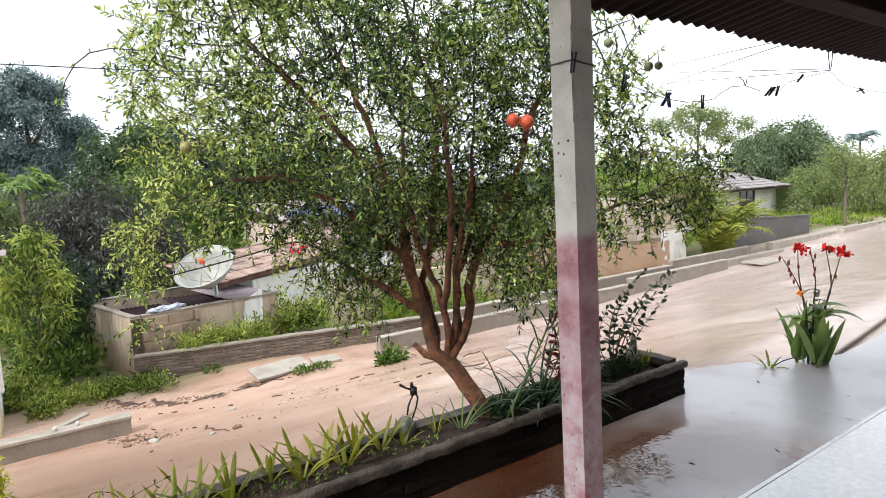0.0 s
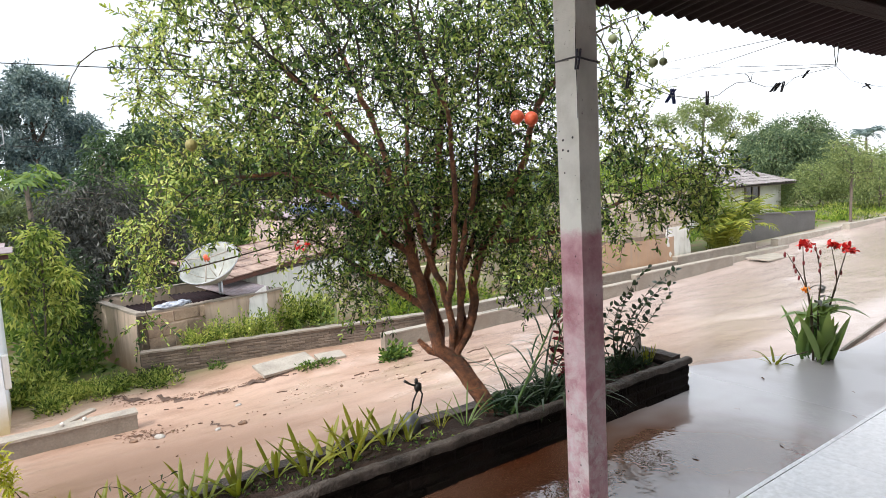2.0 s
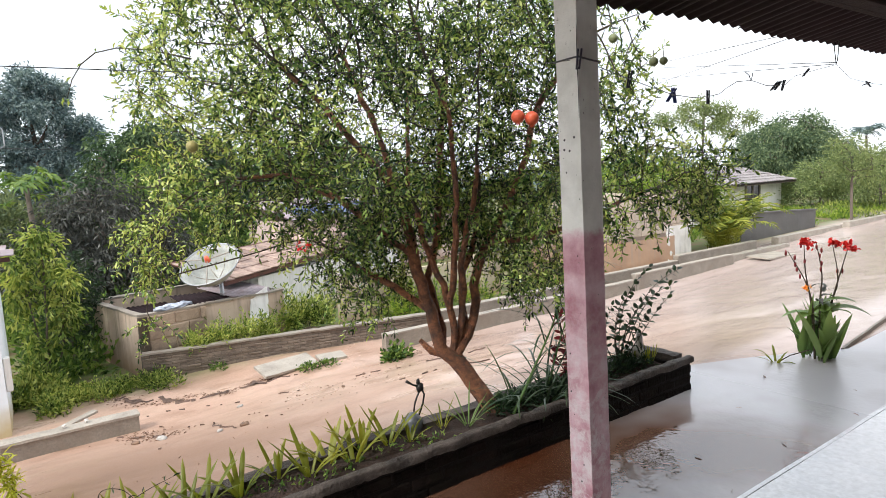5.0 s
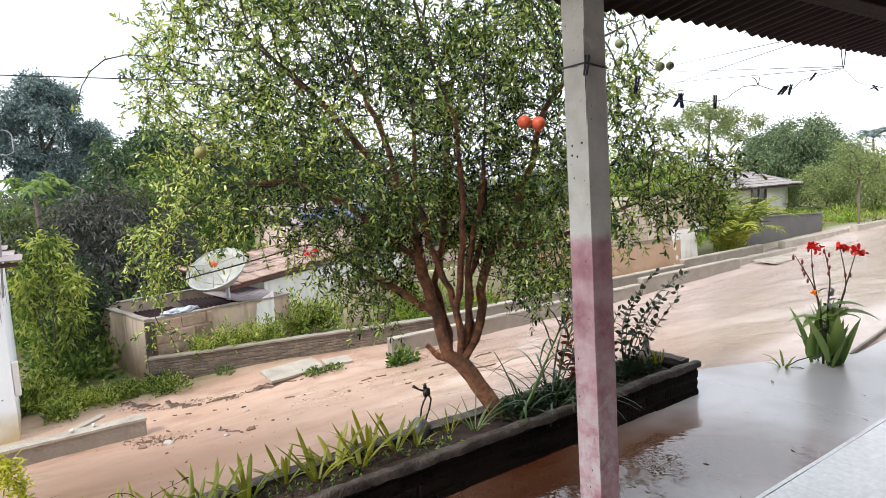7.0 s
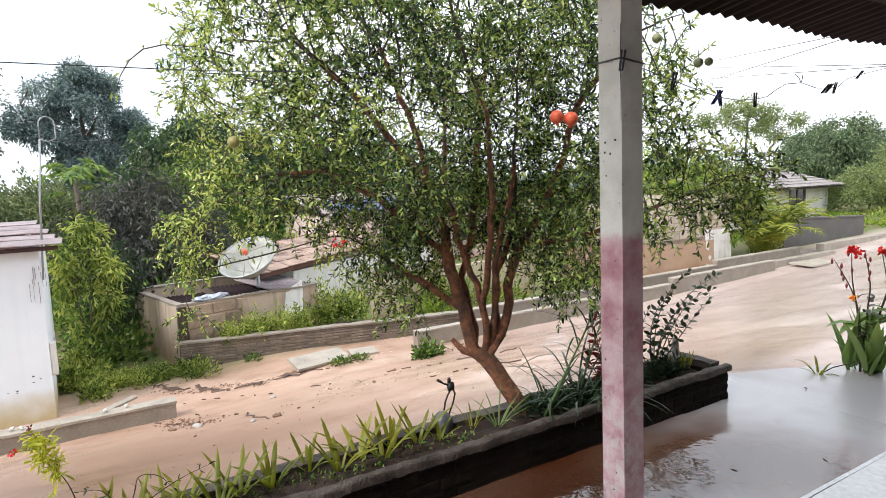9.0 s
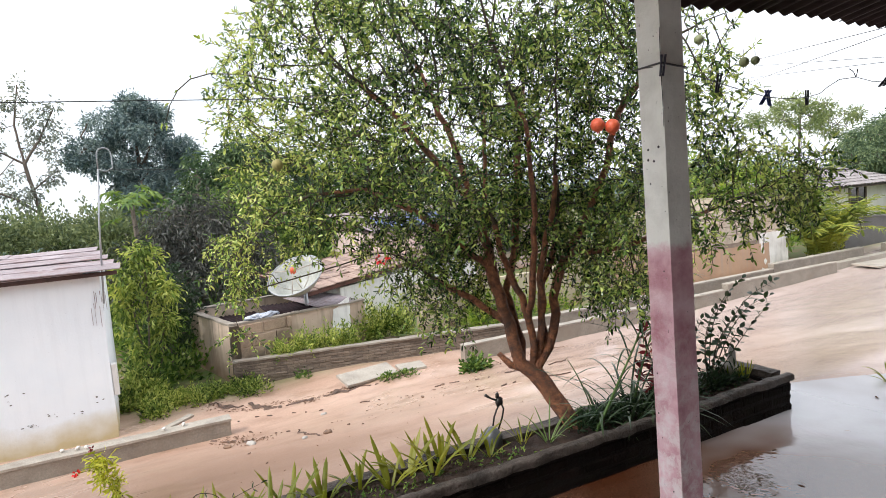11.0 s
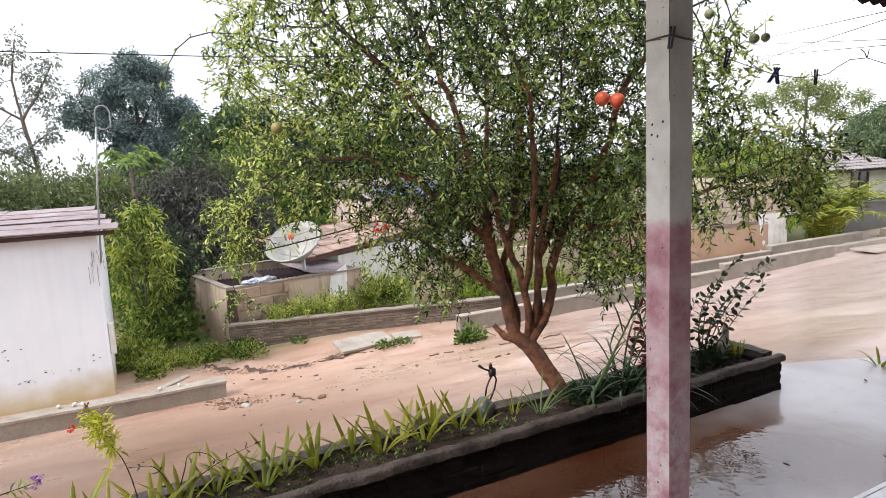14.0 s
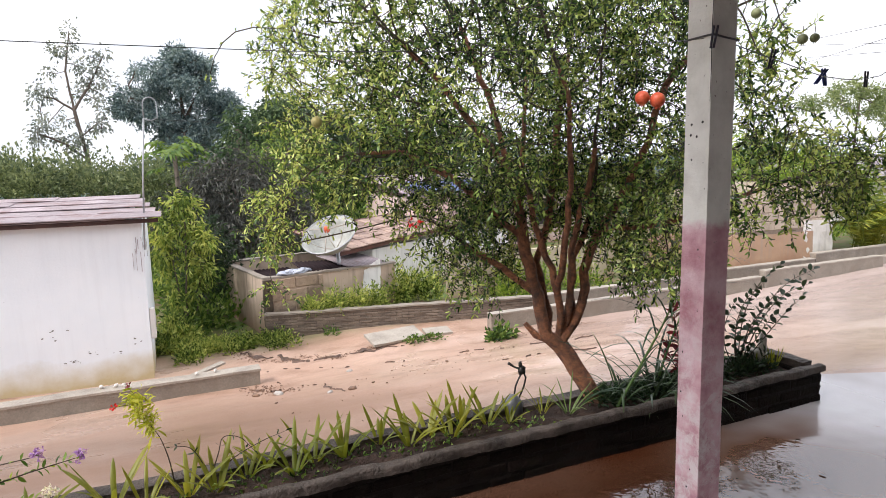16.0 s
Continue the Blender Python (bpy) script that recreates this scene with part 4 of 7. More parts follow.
for cx, cz, n_chip in ((-1.35, -0.28, 3), (-1.38, -0.40, 3), (-1.22, -0.71, 7), (-0.97, -0.64, 4), (-0.77, -0.66, 3), (-0.52, -0.56, 3), (-2.2, -0.5, 7)):
    for k in range(n_chip):
        w = rnd_w.uniform(0.006, 0.020)
        blob(bm, (cx + rnd_w.gauss(0, 0.06), WY - 0.004, cz + rnd_w.gauss(0, 0.022)), (w, 0.006, w * rnd_w.uniform(0.25, 0.7)), k, 0.8, 1)
part("paint_chips", bm, M_GREY_WALL, wh, "dark chips in the whitewash")["kind"] = "stuff"
bm = bmesh.new()
for k in range(11):
    x = -0.46 + 0.016 * k + rnd_w.uniform(-0.008, 0.008)
    z1 = 0.78 - rnd_w.uniform(0, 0.22)
    box(bm, (x, WY - 0.010, z1 - rnd_w.uniform(0.05, 0.26)), (x + rnd_w.uniform(0.003, 0.007), WY - 0.003, z1), 0.001)
part("drip_marks", bm, M_SHEET, wh, "grey drip marks below the eave")["kind"] = "stuff"
mast = thing("antenna_mast", "grey metal mast with a hooped top above the eave", "mast", (-0.33, 8.62, 0))
tube("pole", [(0, 0, 0.6), (0.06, 0, 1.6), (0.12, 0, 2.25)], 0.0115, M_METAL, mast, 8)
hoop = [(0.12, 0, 2.25)] + [(0.20 - 0.08 * math.cos(a), 0, 2.42 + 0.09 * math.sin(a)) for a in np.linspace(0, math.pi, 9)] + [(0.28, 0, 2.26), (0.2, 0, 2.22), (0.12, 0, 2.25)]
tube("hoop", hoop, 0.007, M_METAL, mast, 6)
for x, y in ((-0.85, 7.63), (-0.70, 7.61), (-0.62, 7.58), (0.15, 7.6), (0.36, 7.62)):
    s = thing("snail_shell", "white snail shell lying on the kerb", "shell", (x, y, -0.826), x * 700, "shells on the kerb")
    bm = bmesh.new()
    blob(bm, (0, 0, 0.018), (0.028, 0.022, 0.02), x * 9, 0.2, 2)
    part("shell", bm, M_SHELL, s, "", True)
    tube("spire", [(0.022, 0, 0.014), (0.036, 0, 0.012), (0.044, 0, 0.009)], [0.012, 0.007, 0.0015], M_SHELL, s, 7)
plank = thing("plank", "grey weathered plank leaning on the ground behind the kerb", "plank", (0.12, 8.0, gz(0.12, 8.0)), 26)
part("board", one_box((-0.42, -0.05, 0.02), (0.42, 0.05, 0.05), 0.005), M_KERB_TOP, plank, "", False, pose(0, 0, 0.07, 0, -8, 0))

# ---- block enclosure ----
hut = thing("block_enclosure", "small roofless cement-block enclosure, stained and partly covered with tin", "enclosure", (1.33, 9.72, 0), 11)
HL, HD, HZ0, HZ1 = 2.3, 2.1, -1.2, -0.13
part("wall", rough_box((0, 0.004, HZ0), (0.9, 0.12, HZ1), 0.2, 0.006, 31), M_HUT, hut)
part("wall", rough_box((0.9, 0.02, HZ0), (HL, 0.13, HZ1 + 0.02), 0.2, 0.006, 32), M_HUT, hut)
part("wall", rough_box((-0.10, 0.0, HZ0), (0, HD, HZ1), 0.2, 0.008, 33), M_HUT, hut)
part("wall", rough_box((0, HD - 0.12, HZ0), (HL, HD, HZ1 + 0.05), 0.2, 0.008, 34), M_HUT, hut)
part("wall", rough_box((HL - 0.1, 0.13, HZ0), (HL, HD - 0.12, HZ1), 0.2, 0.008, 35), M_HUT, hut)
part("corner_post", rough_box((-0.11, -0.06, HZ0), (0.01, 0.0, HZ1 - 0.01), 0.1, 0.014, 36), M_TWIG, hut, "dark timber corner post")
for lo, hi in (((-0.11, 0.0, 0), (0.005, HD, 0.03)), ((0.005, -0.01, 0), (HL, 0.125, 0.026)), ((0.0, HD - 0.13, 0.05), (HL, HD + 0.01, 0.075))):
    part("wall_edge", rough_box((lo[0], lo[1], HZ1 + lo[2]), (hi[0], hi[1], HZ1 + hi[2]), 0.12, 0.012, hi[0]), M_CONCRETE, hut, "worn grey top edge")
# the first sheet is added, sunk below the rim, to keep the inside dark
for k, (x, y, w, l, rz, mt) in enumerate(((0.05, 0.1, 0.95, 1.75, 2, M_TIN), (0.75, 0.1, 0.8, 0.9, -8, M_TIN), (1.3, 0.0, 0.9, 1.2, 3, M_SHEET))):
    vs, fs = corrugated(w, l, 0.076, 0.01, 6, k)
    ob = link_mesh("cover_sheet", raw_mesh("cover_sheet", vs, fs, True), mt, hut, "loose corrugated cover sheet", pose(x, y + l, HZ1 + (0.045 + 0.03 * k if k else -0.12), 3, 2, rz))
    ob.modifiers.new("thick", "SOLIDIFY").thickness = 0.004
bm = bmesh.new()
for k in range(6):
    blob(bm, (0.30 + 0.07 * k, 0.10 + 0.05 * (k % 3), HZ1 + 0.05), (0.11, 0.09, 0.035), k * 3.0, 0.8, 3)
sack = tagged(part("sacking", bm, M_BAG, None, "", True, pose(1.33, 9.72, 0, 0, 0, 11)), "crumpled white and blue sacking on the enclosure", "sack")

board = thing("leaning_sheet", "broken white-painted sheet leaning beside the enclosure", "sheet", (3.06, 10.0, gz(3.06, 10.0)), 8)
bm = rough_box((-0.16, -0.012, 0.0), (0.16, 0.012, 0.86), 0.08, 0.014, 66)
for v in bm.verts:
    v.co.x += 0.10 * v.co.z
    if v.co.z > 0.75:
        v.co.z += 0.45 * (v.co.x - 0.08)
part("panel", bm, M_RENDER_WHITE, board, "", False, pose(0, 0, 0, -6, 0, 0))

# ---- house with the clay roof and the dish ----
ch = thing("clay_roof_house", "old white house with a weathered reddish clay roof", "house", (2.25, 10.25, 0), math.degrees(math.atan2(1.8, 2.9)))
part("wall", rough_box((1.5, 0.12, -1.3), (7.0, 0.27, 0.02), 0.4, 0.01, 41), M_RENDER_WHITE, ch)
part("wall", rough_box((1.5, 0.27, -1.3), (1.65, 1.2, 0.06), 0.4, 0.01, 42), M_RENDER_WHITE, ch)
part("wall", one_box((1.65, 1.05, -1.3), (7.0, 1.2, 0.33)), M_RENDER_WHITE, ch)
part("wall", one_box((6.85, 0.27, -1.3), (7.0, 1.05, 0.3)), M_RENDER_WHITE, ch)
part("eave_board", one_box((0.55, 0.02, 0.0), (7.2, 0.05, 0.07), 0.004), M_TIMBER, ch, "", False, pose(0, 0, 0, 0, -2.2, 0))
part("roof_deck", one_box((0.55, 0.03, -0.02), (7.2, 1.3, 0.0)), M_TIMBER, ch, "", False, pose(0, 0, 0.07, 15, -2.2, 0))

# pink house further back, seen through the tree
ph = thing("pink_house", "pale pink house with a sheet roof and blue tarpaulin", "house", (6.0, 15.5, 0), 8)
part("wall", rough_box((0, 0, -1.3), (6.5, 0.2, 0.75), 0.5, 0.01, 46), M_PINK, ph)
part("wall", rough_box((0, 0.2, -1.3), (0.2, 3.0, 0.75), 0.5, 0.01, 47), M_PINK, ph)
part("wall", one_box((6.3, 0.2, -1.3), (6.5, 3.0, 0.75)), M_PINK, ph)
part("wall", one_box((0.2, 2.8, -1.3), (6.3, 3.0, 1.2)), M_PINK, ph)
for k in range(7):
    vs, fs = corrugated(0.98, 3.2, 0.15, 0.018, 6, k)
    ob = link_mesh("roof_sheet", raw_mesh("roof_sheet", vs, fs, True), M_SHEET, ph, "", pose(-0.2 + k * 0.95, 2.85, 1.32 + 0.01 * (k % 2), 10, 0, 0))
    ob.modifiers.new("thick", "SOLIDIFY").thickness = 0.01
bm = rough_box((0.2, -0.1, 0.0), (3.4, 1.5, 0.03), 0.2, 0.03, 48)
part("tarpaulin", bm, M_TARP, ph, "blue tarpaulin", False, pose(0, 0, 0.87, 10, 0, 0))
for x in (1.2, 4.2):
    w = part("window", one_box((x, -0.02, -0.3), (x + 0.9, 0.0, 0.5)), M_GLASS_DARK, ph)
    part("sill", one_box((x - 0.05, -0.07, -0.36), (x + 0.95, -0.001, -0.305), 0.006), M_KERB_TOP, w)

# beige pier and garden walls behind the drain
pier = thing("gate_pier", "beige mud-rendered gate pier behind the drain", "pier", (4.80, 10.4, 0), -4)
part("shaft", rough_box((0, 0, -1.3), (0.52, 0.35, -0.08), 0.12, 0.006, 51), M_BEIGE, pier)
part("cap", rough_box((-0.03, -0.03, -0.078), (0.55, 0.38, -0.03), 0.12, 0.004, 52), M_KERB_TOP, pier)
tagged(part("garden_wall", rough_box((5.4, 10.5, -1.3), (8.1, 10.65, -0.15), 0.25, 0.008, 53), M_BEIGE), "low beige garden wall behind the drain", "wall", "", "structure")
copy_thing(pier, pose(8.15, 10.4, 0.05, 0, 0, 0))

bw = thing("block_wall", "pale cement-block wall with brown mud render along its foot", "wall", (8.9, 9.6, 0), -1, "", "structure")
part("core", one_box((0, 0.02, -1.3), (5.6, 0.18, 0.62)), M_BLOCK_JOINT, bw)
part("core", one_box((4.0, 0.02, 0.62), (5.6, 0.18, 1.02)), M_BLOCK_JOINT, bw)
bm = rough_box((0, -0.022, -1.3), (4.9, 0.02, 0.0), 0.14, 0.006, 54)
for v in bm.verts:
    if v.co.z > -0.06:
        v.co.z += 0.10 - 0.085 * v.co.x + 0.16 * noise.noise(Vector((v.co.x * 1.7, 0, 4))) + 0.07 * noise.noise(Vector((v.co.x * 7, 0, 9)))
part("mud_foot", bm, M_MUD_FOOT, bw, "brown mud render")
part("lime_patch", rough_box((4.6, -0.018, -1.3), (5.6, 0.018, 0.1), 0.14, 0.02, 57), M_FAR_WHITE, bw, "patch of old white render")
part("side_wall", rough_box((5.44, 0.2, -1.3), (5.6, 5.0, 0.95), 0.4, 0.008, 55), M_BLOCK, bw)
# far house up the road
fh = thing("far_house", "small white house with a weathered grey tile roof", "house", (19.6, 13.2, 0), 0)
part("wall", rough_box((0, 0, -1.3), (7.2, 0.2, 0.88), 0.6, 0.01, 61), M_FAR_WHITE, fh)
part("wall", rough_box((7.0, 0.2, -1.3), (7.2, 4.0, 0.88), 0.6, 0.01, 62), M_FAR_WHITE, fh)
part("wall", rough_box((0, 0.2, -1.3), (0.2, 4.0, 1.3), 0.6, 0.01, 63), M_FAR_WHITE, fh)
part("wall", one_box((0.2, 3.8, -1.3), (7.0, 4.0, 1.2)), M_FAR_WHITE, fh)
win = part("window", one_box((4.35, -0.02, -0.35), (5.35, 0.0, 0.72)), M_GLASS_DARK, fh, "dark window with timber frame")
for lo, hi in (((4.28, -0.05, -0.42), (4.37, 0.0, 0.78)), ((5.33, -0.05, -0.42), (5.42, 0.0, 0.78)), ((4.80, -0.05, -0.35), (4.88, -0.02, 0.72)), ((4.37, -0.05, 0.72), (5.33, 0.0, 0.78)), ((4.3, -0.08, -0.48), (5.4, 0.0, -0.42))):
    part("window_frame", one_box(lo, hi, 0.006), M_GREY_BARK, win)
part("roof_deck", one_box((-0.5, -0.45, -0.03), (7.7, 2.4, 0.0)), M_GREY_BARK, fh, "", False, pose(0, 0, 0.87, 14, 0, 0))
gw = thing("boundary_wall", "plain dark grey cement boundary wall", "wall", (17.0, 9.5, 0), -2, "", "structure")
part("wall", rough_box((0, 0, -1.3), (4.2, 0.16, 0.12), 0.5, 0.006, 71), M_GREY_WALL, gw, "", False, pose(0, 0, 0.03, 0, 2.5, 0))
part("top", rough_box((-0.02, -0.03, 0.12), (4.23, 0.19, 0.16), 0.4, 0.006, 72), M_GREY_WALL, gw, "", False, pose(0, 0, 0.03, 0, 2.5, 0))


# ---- trees ----
def lobes_points(lobes, n, rng, shell=0.5):
    """Random points in a union of ellipsoids (centre, radii, weight), more of them near the surface."""
    w = np.array([l[2] for l in lobes], float)
    pick = rng.choice(len(lobes), n, p=w / w.sum())
    d = unit(rng.normal(size=(n, 3)))
    r = rng.uniform(0.05, 1, n) ** (1 / 3)
    r = r * (1 - shell) + shell * (0.78 + 0.22 * rng.uniform(0, 1, n)) * np.where(rng.uniform(size=n) < 0.75, 1, r)
    c = np.array([l[0] for l in lobes])[pick]
    s = np.array([l[1] for l in lobes])[pick]
    return c + d * s * r[:, None]


def grow(stems, targets, step=0.07, reach=0.9, kill=0.11, rounds=110, rng=None):
    """Branches grow from given stems towards target points. Returns nodes and parents."""
    nodes, par = [], []
    for chain in stems:
        last = -1
        for k, p in enumerate(chain):
            p = np.array(p, float)
            if k == 0 and nodes:
                dist = [np.linalg.norm(p - q) for q in nodes]
                last = int(np.argmin(dist))
                if dist[last] < 0.02:
                    continue
            if last >= 0:
                q = nodes[last]
                m = max(1, int(np.linalg.norm(p - q) / step))
                for i in range(1, m + 1):
                    nodes.append(q + (p - q) * i / m + (rng.normal(size=3) * 0.006 if i < m else 0))
                    par.append(last)
                    last = len(nodes) - 1
            else:
                nodes.append(p)
                par.append(-1)
                last = len(nodes) - 1
    N = np.array(nodes)
    near_d = np.full(len(targets), 1e9)
    near_i = np.zeros(len(targets), int)
    alive = np.ones(len(targets), bool)

    def update(a, b):
        for s in range(a, b, 400):
            q = N[s:min(b, s + 400)]
            d = np.linalg.norm(targets[:, None] - q[None], axis=2)
            j = d.argmin(1)
            dm = d[np.arange(len(targets)), j]
            better = dm < near_d
            near_d[better], near_i[better] = dm[better], s + j[better]

    update(0, len(N))
    for _ in range(rounds):
        alive &= near_d > kill
        act = alive & (near_d < reach)
        if not act.any():
            break
        idx = np.unique(near_i[act])
        pull = np.zeros((len(N), 3))
        np.add.at(pull, near_i[act], unit(targets[act] - N[near_i[act]]))
        dirs = unit(pull[idx] + rng.normal(size=(len(idx), 3)) * 0.15)
        fresh = N[idx] + dirs * step
        a = len(N)
        N = np.concatenate([N, fresh])
        par += idx.tolist()
        update(a, len(N))
    return N, np.array(par)


def branch_radii(N, par, tip, power=2.4):
    acc = np.zeros(len(N))
    kids = np.bincount(par[par >= 0], minlength=len(N))
    rad = np.zeros(len(N))
    for i in range(len(N) - 1, -1, -1):
        rad[i] = tip if kids[i] == 0 else acc[i] ** (1 / power)
        if par[i] >= 0:
            acc[par[i]] += rad[i] ** power
    return rad, kids


def branch_mesh(name, N, par, rad, pick, sides):
    """Tapered tubes for the picked nodes, joined to their parents."""
    vs, fs = [], []
    ang = np.arange(sides) * 2 * math.pi / sides
    main = {}
    for i in range(len(N)):
        p = par[i]
        if p >= 0 and (p not in main or rad[i] > rad[main[p]]):
            main[p] = i

    def ring(c, d, r):
        ref = np.array([0.3, 0.2, 0.93]) if abs(d[2]) < 0.9 else np.array([0.95, 0.3, 0.1])
        a = np.cross(d, ref)
        a /= np.linalg.norm(a)
        b = np.cross(d, a)
        return c + (a * np.cos(ang)[:, None] + b * np.sin(ang)[:, None]) * r

    way = {}
    for i in range(len(N)):
        d = N[i] - N[par[i]] if par[i] >= 0 else np.zeros(3)
        if i in main:
            d = d + (N[main[i]] - N[i])
        way[i] = d / max(np.linalg.norm(d), 1e-6)
    for i in np.nonzero(pick)[0]:
        p = par[i]
        if p < 0:
            continue
        seg = unit(N[i] - N[p])
        lower = ring(N[p], way[p], rad[p]) if main[p] == i else ring(N[p], seg, min(rad[p], rad[i] * 1.25))
        upper = ring(N[i], way[i], rad[i])
        s = len(vs)
        vs.extend(lower.tolist())
        vs.extend(upper.tolist())
        # matched start corner, so the tube is not twisted
        k0 = int(np.argmin(np.linalg.norm(upper - lower[0] - (N[i] - N[p]), axis=1)))
        for k in range(sides):
            a, b = s + k, s + (k + 1) % sides
            c, e = s + sides + (k + 1 + k0) % sides, s + sides + (k + k0) % sides
            fs.append((a, b, c, e))
    return raw_mesh(name, vs, fs, True)


# the pomegranate tree in the planter
RIGHT, AHEAD = np.array([0.819, -0.574, 0]), np.array([0.574, 0.819, 0])


def spot(r, d, z):
    return (RIGHT * r + AHEAD * d + np.array([0, 0, z])).tolist()


rng = np.random.default_rng(11)
pom = thing("pomegranate_tree", "pomegranate tree with forked red-brown trunk, glossy leaves and orange fruit", "tree", (0, 0, 0))
fork = (2.30, 3.27, 0.39)
stems = [
    [(2.50, 3.13, 0.0), (2.43, 3.18, 0.15), (2.36, 3.23, 0.29), fork],
    [fork, (2.22, 3.30, 0.45), (2.20, 3.32, 0.57), (2.18, 3.33, 0.72), (2.14, 3.36, 0.90), (2.11, 3.40, 1.09), (2.11, 3.42, 1.22), (2.08, 3.45, 1.37), (2.04, 3.48, 1.52), (2.02, 3.50, 1.70), (1.96, 3.53, 1.95), (1.86, 3.60, 2.25)],
    [(2.22, 3.30, 0.45), (2.275, 3.345, 0.58), (2.245, 3.385, 0.76), (2.22, 3.42, 0.92), (2.26, 3.40, 1.04), (2.29, 3.38, 1.18), (2.31, 3.38, 1.36), (2.34, 3.36, 1.58), (2.36, 3.36, 1.85), (2.34, 3.40, 2.2)],
    [fork, (2.29, 3.235, 0.56), (2.265, 3.24, 0.74), (2.23, 3.24, 0.90), (2.17, 3.27, 1.05), (2.12, 3.29, 1.20), (2.06, 3.28, 1.45), (1.98, 3.26, 1.75)],
    [fork, (2.34, 3.24, 0.56), (2.35, 3.22, 0.70), (2.36, 3.20, 0.84), (2.34, 3.20, 1.00), (2.37, 3.16, 1.19), (2.41, 3.12, 1.40), (2.43, 3.08, 1.65), (2.42, 3.02, 2.0)],
    [fork, (2.40, 3.23, 0.54), (2.43, 3.21, 0.64), (2.455, 3.20, 0.76), (2.455, 3.22, 0.86), (2.48, 3.20, 0.97), (2.55, 3.17, 1.14), (2.64, 3.08, 1.35), (2.72, 3.00, 1.60), (2.80, 2.90, 2.0)],
    [(2.18, 3.33, 0.72), (2.09, 3.40, 0.80), (2.00, 3.47, 0.89), (1.92, 3.54, 0.95), (1.80, 3.62, 1.04), (1.62, 3.74, 1.20)],
    [(2.40, 3.23, 0.54), (2.41, 3.30, 0.70), (2.41, 3.29, 0.89), (2.45, 3.26, 1.03), (2.52, 3.24, 1.24), (2.58, 3.26, 1.60)],
    [(2.08, 3.45, 1.37), (2.11, 3.42, 1.52), (2.13, 3.42, 1.70), (2.15, 3.42, 1.95), (2.20, 3.45, 2.3)],
    [(2.265, 3.24, 0.74), (2.24, 3.14, 0.95), (2.22, 3.06, 1.20), (2.18, 2.98, 1.55), (2.10, 2.90, 1.95)],
    [(2.55, 3.17, 1.14), (2.78, 2.98, 1.16), (3.00, 2.80, 1.24), (3.22, 2.62, 1.36), (3.45, 2.45, 1.46)],
    [(2.04, 3.48, 1.52), (1.86, 3.56, 1.80), (1.62, 3.68, 2.15)],
    [(2.11, 3.40, 1.09), (1.92, 3.50, 1.28), (1.70, 3.64, 1.50), (1.45, 3.80, 1.66)],
    [(2.80, 2.90, 2.0), (3.02, 2.70, 2.40), (3.25, 2.48, 2.50)],
    [(2.36, 3.36, 1.85), (2.55, 3.60, 2.05), (2.75, 3.80, 2.35)],
]
LOBES = [
    (spot(-0.50, 4.0, 1.95), (0.92, 0.92, 0.80), 5.2),
    (spot(-1.25, 3.95, 2.30), (0.72, 0.70, 0.62), 2.3),
    (spot(-1.52, 3.90, 1.66), (0.36, 0.36, 0.36), 1.1),
    (spot(0.34, 4.20, 1.74), (0.56, 0.50, 0.70), 6.5),
    (spot(1.40, 3.85, 1.52), (0.43, 0.34, 0.20), 3.8),
    (spot(1.14, 3.80, 2.36), (0.20, 0.20, 0.22), 0.7),
    (spot(-0.30, 3.95, 2.75), (1.30, 1.00, 0.72), 5.6),
    (spot(-0.58, 4.05, 1.14), (0.36, 0.30, 0.30), 1.3),
    (spot(0.42, 4.32, 1.22), (0.42, 0.30, 0.30), 4.2),
    (spot(0.85, 3.80, 2.30), (0.32, 0.36, 0.45), 0.9),
    (spot(-1.0, 3.85, 1.58), (0.42, 0.40, 0.28), 1.3),
    (spot(-0.10, 4.35, 1.42), (0.70, 0.42, 0.38), 7.0),
    (spot(-1.80, 3.80, 1.24), (0.20, 0.20, 0.26), 0.9),
    (spot(-1.90, 3.78, 0.92), (0.08, 0.09, 0.18), 0.28),
    (spot(-0.48, 4.05, 0.92), (0.26, 0.24, 0.15), 0.6),
    (spot(0.55, 4.00, 0.98), (0.30, 0.24, 0.15), 0.7),
    (spot(1.10, 3.80, 1.92), (0.15, 0.20, 0.22), 0.6),
    (spot(0.62, 3.90, 1.55), (0.30, 0.30, 0.45), 1.6),
    (spot(-0.78, 4.05, 1.30), (0.30, 0.30, 0.26), 1.0),
    (spot(0.55, 4.25, 1.35), (0.42, 0.35, 0.38), 3.6),
    (spot(0.30, 3.90, 2.40), (0.50, 0.50, 0.50), 1.8),
    (spot(-0.60, 4.3, 1.42), (0.55, 0.40, 0.34), 4.0),
    (spot(1.04, 3.80, 1.48), (0.26, 0.28, 0.22), 0.9),
]
targets = lobes_points(LOBES, 6250, rng, 0.35)
N, par = grow(stems, targets, 0.07, 1.2, 0.10, 120, rng)
rad, kids = branch_radii(N, par, 0.0028, 2.1)
rad = np.minimum(rad * (0.060 / rad[0]), 0.060) if rad[0] > 0 else rad
rad = np.maximum(rad, 0.0029)
# the grown stems stay stout up to head height
for a in range(len(N)):
    if a < 260:
        near = min(np.linalg.norm(N[a] - np.array(q)) for ch_ in stems[1:10] for q in ch_)
        if near < 0.10 and N[a][2] < 1.7 and rad[a] > 0.009:
            rad[a] = max(rad[a], 0.0255 - 0.008 * max(0.0, N[a][2] - 0.45))
thick = np.zeros(len(N), bool)
for a in range(len(N)):
    thick[a] = rad[a] > 0.011 and (par[a] < 0 or thick[par[a]])
